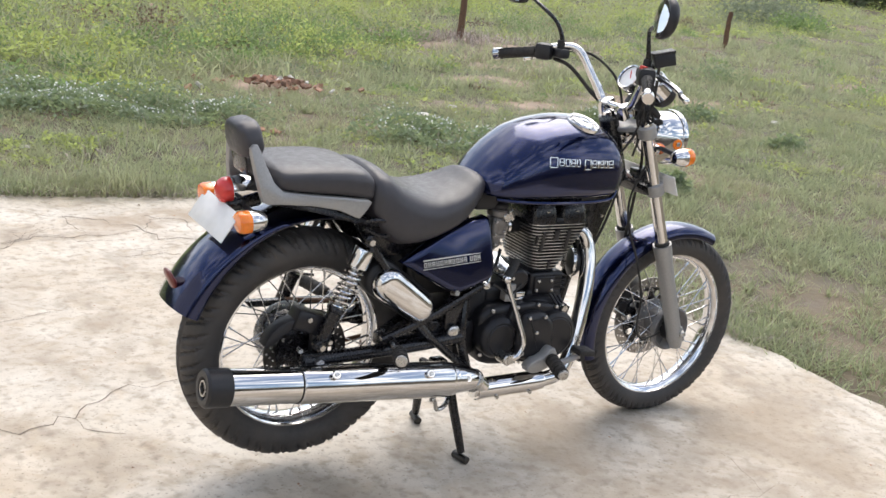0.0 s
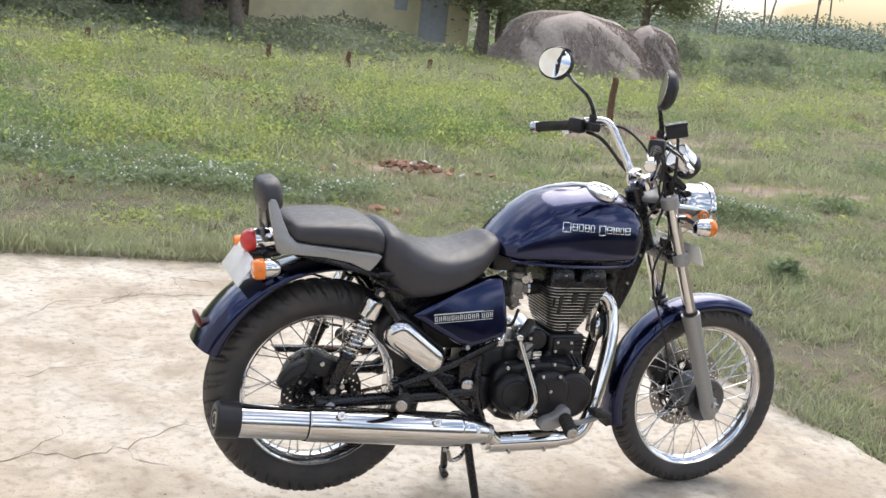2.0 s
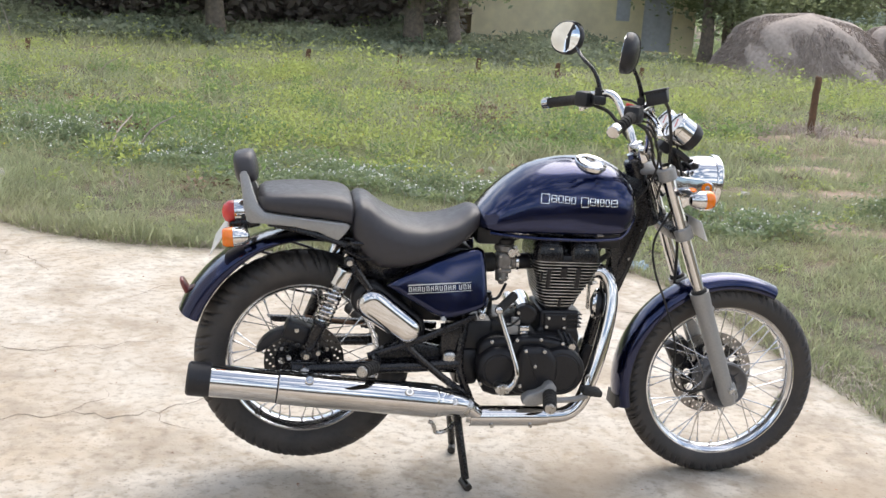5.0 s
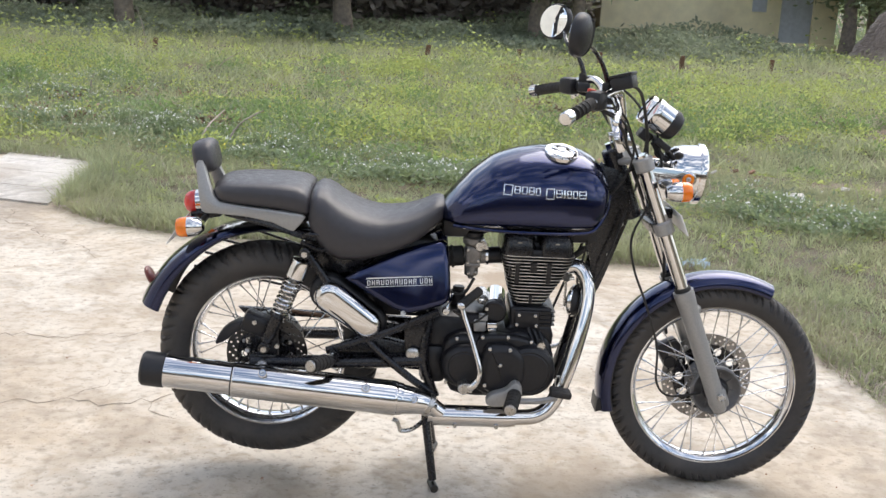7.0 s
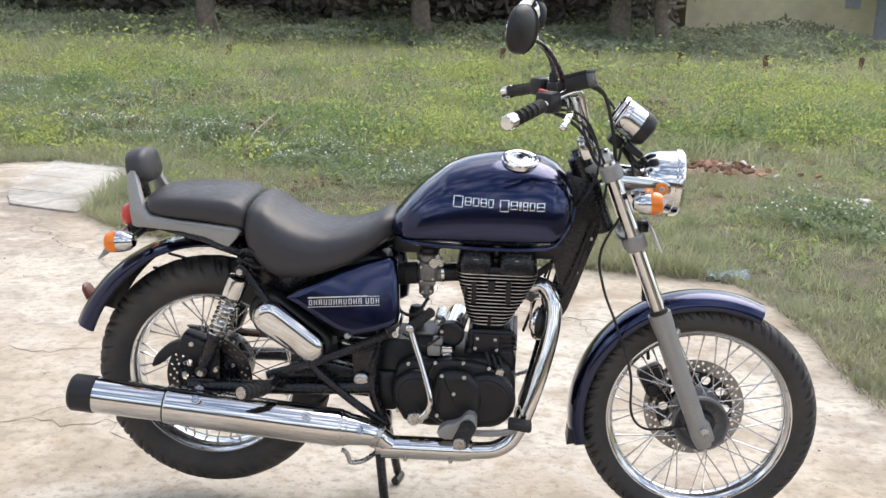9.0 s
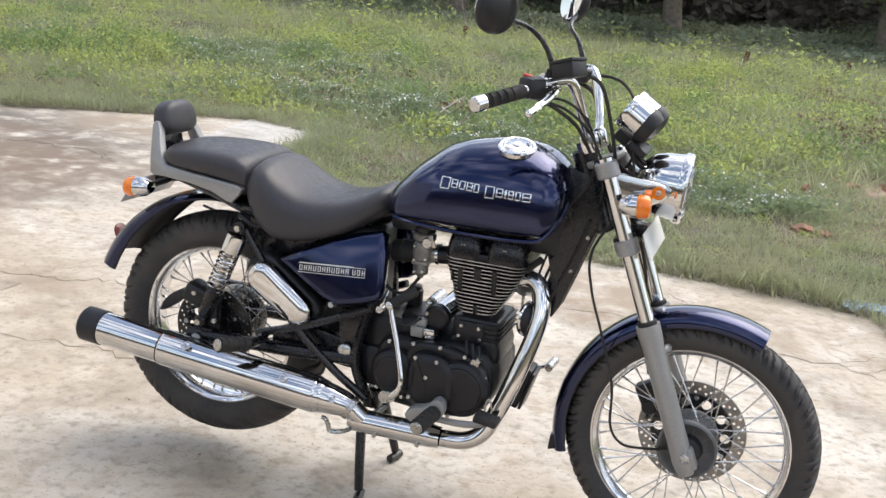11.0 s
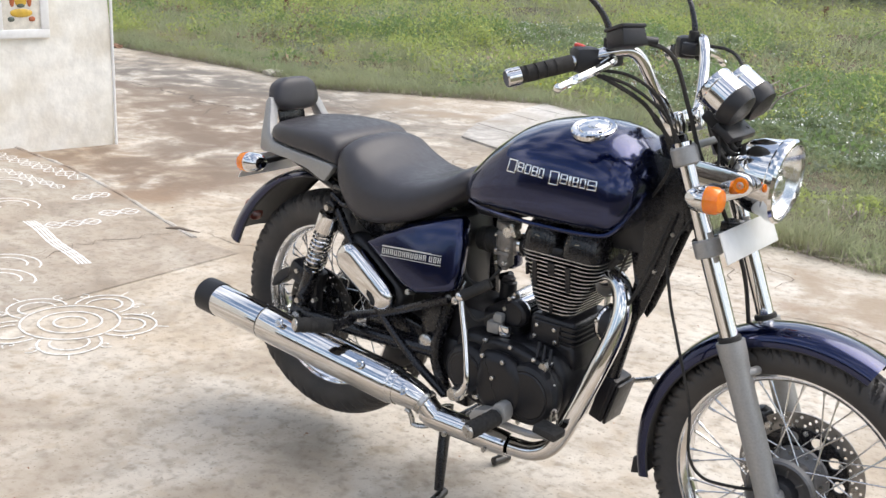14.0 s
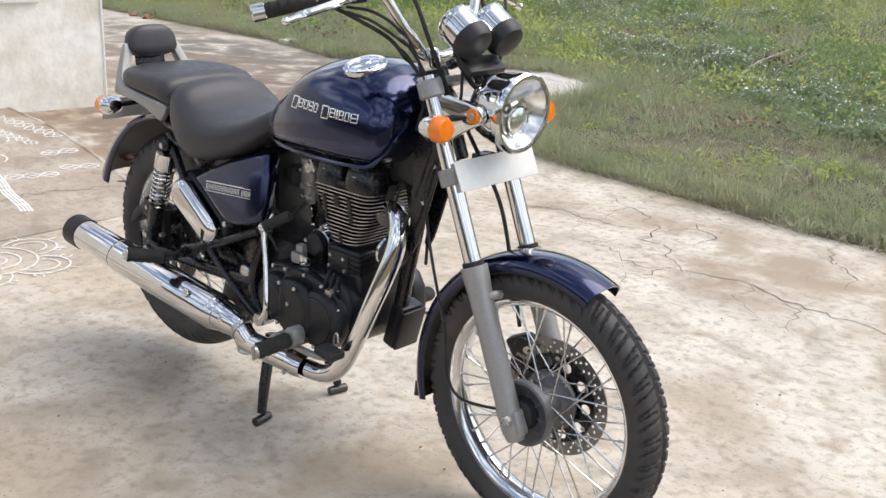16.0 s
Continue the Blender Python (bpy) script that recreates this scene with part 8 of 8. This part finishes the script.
def build_palm(x, y, h, seed):
    rnd = random.Random(seed)
    t = thing("palm_tree", "tall thin palm tree far across the fields", "palm", (x, y, 0), "far palms")
    lean = rnd.uniform(-0.14, 0.14)
    top = Vector((lean * h, 0, h))
    part("trunk", tube([(0, 0, -0.2), (lean * 0.3 * h, 0, h * 0.5), top], [0.22, 0.16, 0.13], 8, 5), M_BARK, t)
    for k in range(13):
        a = 2 * math.pi * k / 13
        e = rnd.uniform(0.0, 0.9)
        pts = [top + Vector((math.cos(a) * 2.2 * s, math.sin(a) * 2.2 * s, (e * s - 1.3 * s * s) * 1.7)) for s in (0, 0.25, 0.5, 0.75, 1)]
        bm = bmesh.new()
        prev = None
        for q, w in zip(pts, (0.1, 0.42, 0.46, 0.3, 0.03)):
            side = Vector((-math.sin(a), math.cos(a), 0)) * w
            row = [bm.verts.new(q - side - Vector((0, 0, w * 0.5))), bm.verts.new(q), bm.verts.new(q + side - Vector((0, 0, w * 0.5)))]
            if prev:
                bm.faces.new((prev[0], prev[1], row[1], row[0]))
                bm.faces.new((prev[1], prev[2], row[2], row[1]))
            prev = row
        part("frond", bm, M_TREELEAF, t)


def build_distance():
    for k, (x, y, h) in enumerate(((98, 132, 15), (112, 138, 11), (118, 145, 14), (125, 141, 17), (134, 148, 13), (115, 160, 16), (144, 164, 14))):
        build_palm(x, y, h, k)
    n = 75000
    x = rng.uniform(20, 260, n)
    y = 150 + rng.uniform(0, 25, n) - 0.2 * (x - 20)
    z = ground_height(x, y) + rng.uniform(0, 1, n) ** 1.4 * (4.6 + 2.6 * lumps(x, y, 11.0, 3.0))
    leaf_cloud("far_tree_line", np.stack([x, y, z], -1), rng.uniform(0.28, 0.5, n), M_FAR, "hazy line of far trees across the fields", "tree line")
    n = 9000
    y = 30 + 90 * rng.uniform(0, 1, n) ** 1.6
    x = rng.uniform(0.35, 1.3, n) * y
    blades("far_meadow", x, y, rng.uniform(0.1, 0.3, n) * (1 + y / 50), rng.uniform(0.05, 0.1, n) * (1 + y / 40), M_PALEWEED, "pale green fields far behind the haystacks", 0.9)
    n = 5000
    x, y = rng.uniform(19, 70, n), rng.uniform(36, 62, n)
    z = ground_height(x, y) + rng.uniform(0, 1, n) * np.clip(0.8 * lumps(x, y, 5.0, 1.5), 0, 0.9)
    leaf_cloud("far_bushes", np.stack([x, y, z], -1), rng.uniform(0.18, 0.35, n), M_PALEWEED, "scattered bushes by the far fields", "bushes")
    for name, n, cx, cy, wx, wy, high, leaf, mat, label in (
            ("wild_tree", 9000, 43.5, 38.0, 3.0, 3.0, 4.6, 0.2, M_TREELEAF, "dark bushy tree at the edge of the far field"),
            ("wild_tree", 16000, 48.5, 35.5, 4.8, 4.0, 7.0, 0.22, M_TREELEAF, "broad dark bushy tree beside the far field"),
            ("wild_tree", 12000, 51.0, 29.0, 4.8, 3.0, 6.4, 0.22, M_TREELEAF, "dark bushy tree closing the far field"),
            ("bush", 2600, 28.5, 40.5, 2.0, 1.5, 1.7, 0.11, M_SHRUB, "dark green bush behind the haystack"),
            ("bush", 2600, 35.0, 42.0, 2.4, 1.4, 1.3, 0.11, M_SHRUB, "dark green bush in the open field"),
            ("bush", 2200, 24.5, 29.0, 2.0, 1.2, 0.9, 0.08, M_SHRUB, "low dark bush in the open field"),
            ("bush", 2600, 25.0, 20.5, 2.6, 1.3, 1.0, 0.08, M_SHRUB, "spreading dark green bush among weeds"),
            ("bush", 420, 6.9, 5.3, 0.27, 0.21, 0.18, 0.032, M_PALEWEED, "leafy grey-green weed bush standing in the grass"),
            ("bush", 420, 9.9, 7.9, 0.53, 0.41, 0.23, 0.032, M_PALEWEED, "leafy grey-green weed bush standing in the grass"),
            ("bush", 1500, 24.5, 18.7, 1.19, 0.92, 0.56, 0.06, M_GREENWEED, "leafy green bush standing in the grass"),
            ("bush", 420, 23.0, 19.5, 0.89, 0.69, 0.43, 0.032, M_PALEWEED, "leafy grey-green weed bush standing in the grass"),
            ("bush", 420, 20.6, 20.1, 1.02, 0.79, 0.34, 0.032, M_PALEWEED, "leafy grey-green weed bush standing in the grass"),
            ("bush", 420, 18.8, 14.0, 0.4, 0.32, 0.27, 0.032, M_PALEWEED, "leafy grey-green weed bush standing in the grass"),
            ("bush", 420, 4.1, 2.7, 0.14, 0.11, 0.14, 0.032, M_PALEWEED, "leafy grey-green weed bush standing in the grass"),
            ("bush", 420, 13.4, 14.0, 0.62, 0.48, 0.22, 0.032, M_PALEWEED, "leafy grey-green weed bush standing in the grass"),
            ("bush", 420, 6.8, 4.0, 0.22, 0.17, 0.12, 0.032, M_PALEWEED, "leafy grey-green weed bush standing in the grass")):
        d = rng.normal(0, 1, (n, 3))
        d[:, 2] = np.abs(d[:, 2])
        d /= np.linalg.norm(d, axis=1)[:, None]
        q = rng.uniform(0.55, 1.05, n) * (1 + 0.2 * np.sin(6 * d[:, 0] + cx) * np.cos(5 * d[:, 1] + cy) + 0.1 * np.sin(13 * d[:, 2] + 9 * d[:, 0]))
        x, y = cx + wx * d[:, 0] * q, cy + wy * d[:, 1] * q
        leaf_cloud(name, np.stack([x, y, ground_height(x, y) + high * d[:, 2] * q], -1), rng.uniform(0.7, 1.4, n) * leaf, mat, label, "bush" if name == "bush" else "tree")
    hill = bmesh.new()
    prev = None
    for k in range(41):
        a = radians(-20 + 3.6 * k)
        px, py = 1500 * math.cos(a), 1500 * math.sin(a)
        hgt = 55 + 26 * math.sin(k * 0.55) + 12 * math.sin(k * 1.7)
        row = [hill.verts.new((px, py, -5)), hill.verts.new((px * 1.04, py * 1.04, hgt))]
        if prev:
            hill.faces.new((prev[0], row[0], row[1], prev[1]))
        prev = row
    # blue-grey base colour stands in for the haze over the hills
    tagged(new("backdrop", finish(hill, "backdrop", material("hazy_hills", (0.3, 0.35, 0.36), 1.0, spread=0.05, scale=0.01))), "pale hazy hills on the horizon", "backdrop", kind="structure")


def build_litter():
    rnd = random.Random(8)

    def crumple(name, x, y, size, mat, label):
        bm = bmesh.new()
        bmesh.ops.create_icosphere(bm, subdivisions=2, radius=size)
        for v in bm.verts:
            v.co = v.co * rnd.uniform(0.55, 1.2)
            v.co.z = max(-0.25 * size, v.co.z * 0.45)
        ob = new(name, finish(bm, name, mat, 15))
        z = 0.0 if inside(np.array([x]), np.array([y]), YARD)[0] else float(ground_height(np.array([x]), np.array([y]))[0])
        ob.location = (x, y, z + 0.25 * size)
        tagged(ob, label, "litter", "litter and stones")

    crumple("crumpled_paper", -6.54, 5.16, 0.09, M_PAPER, "crumpled pale paper at the grass edge")
    crumple("crumpled_paper", -5.44, 4.97, 0.1, M_PAPER, "crumpled white paper at the grass edge")
    crumple("stone", -7.9, 7.7, 0.14, M_RUBBLE, "reddish stone in the grass")
    crumple("crumpled_paper", 4.1, 5.6, 0.05, M_PAPER, "white scrap lying in the grass")
    crumple("crumpled_paper", 3.55, 5.2, 0.06, M_PAPER, "white scrap lying in the grass")
    crumple("crumpled_paper", 8.0, 5.2, 0.05, M_PAPER, "white scrap lying in the grass")
    crumple("crumpled_paper", 0.1, 4.1, 0.035, M_PAPER, "small white scrap in the grass")
    twig = tube([(-1.95, 0.93, 0.012), (-1.9, 0.965, 0.016), (-1.85, 0.98, 0.013), (-1.79, 1.0, 0.01)], [0.003, 0.008, 0.006, 0.002], 7, 4)
    tagged(new("twig", finish(twig, "twig", M_BARK)), "dry brown leaf stalk lying on the concrete", "twig")
    heap = thing("rubble_heap", "low heap of brown brick rubble in the grass", "rubble", (2.65, 6.35, 0.0))
    for k in range(90):
        bm = box(rnd.uniform(0.02, 0.075), rnd.uniform(0.02, 0.06), rnd.uniform(0.015, 0.04), 0.005)
        for v in bm.verts:
            v.co *= rnd.uniform(0.75, 1.2)
        r, a = abs(rnd.gauss(0, 0.3)), rnd.uniform(0, 6.3)
        part("rubble_piece", bm, M_PAPER if k % 7 == 0 else M_RUBBLE, heap, m=pose(r * math.cos(a) * 1.4, r * math.sin(a), 0.02 + max(0, 0.06 - 0.1 * r), rnd.uniform(-40, 40), rnd.uniform(-40, 40), rnd.uniform(0, 360)))
    for x, y in ((1.75, 4.55), (1.9, 4.5), (-7.9, 5.0), (-8.2, 5.0)):
        crumple("stone", x, y, rnd.uniform(0.05, 0.08), M_RUBBLE, "brown clod at the field's edge")
    sheet = bmesh.new()
    n = 9
    grid = [[sheet.verts.new((0.22 * (i / n - 0.5), 0.1 * (j / n - 0.5), 0.03 + 0.014 * math.sin(i * 2.1 + j) + 0.012 * math.sin(j * 3.7 - i))) for i in range(n + 1)] for j in range(n + 1)]
    for j in range(n):
        for i in range(n):
            sheet.faces.new((grid[j][i], grid[j][i + 1], grid[j + 1][i + 1], grid[j + 1][i]))
    ob = new("blue_wrapper", finish(sheet, "blue_wrapper", material("pale_blue_plastic", (0.45, 0.58, 0.72), 0.3)))
    ob.location = (2.02, 2.72, 0.0)
    tagged(ob, "pale blue plastic wrapper caught in the grass", "litter", "litter and stones")
    straw = blades("straw_litter", 7.3 + rng.normal(0, 0.8, 900), 10.9 + rng.normal(0, 0.35, 900), rng.uniform(0.1, 0.3, 900), rng.uniform(0.006, 0.012, 900), M_HAY, "dry straw strewn by a post", 2.5)
    # small grit on the yard
    x, y = rng.uniform(-3.5, 2.1, 420), rng.uniform(-2.2, 2.9, 420)
    p = np.stack([x, y, np.full(420, 0.001)], -1)
    leaf_cloud("grit", p, rng.uniform(0.004, 0.012, 420), M_RUBBLE, "scattered grit and dry bits on the concrete", "grit", 0.1, 1.0)


build_field()
build_trees()
build_posts()
build_sticks()
build_farmhouse()
build_haystack(16.4, 28.0, 2.6, 1.8, 1.9, 1.0)
build_haystack(19.7, 28.8, 1.15, 1.1, 1.75, 2.2)
build_distance()
build_litter()
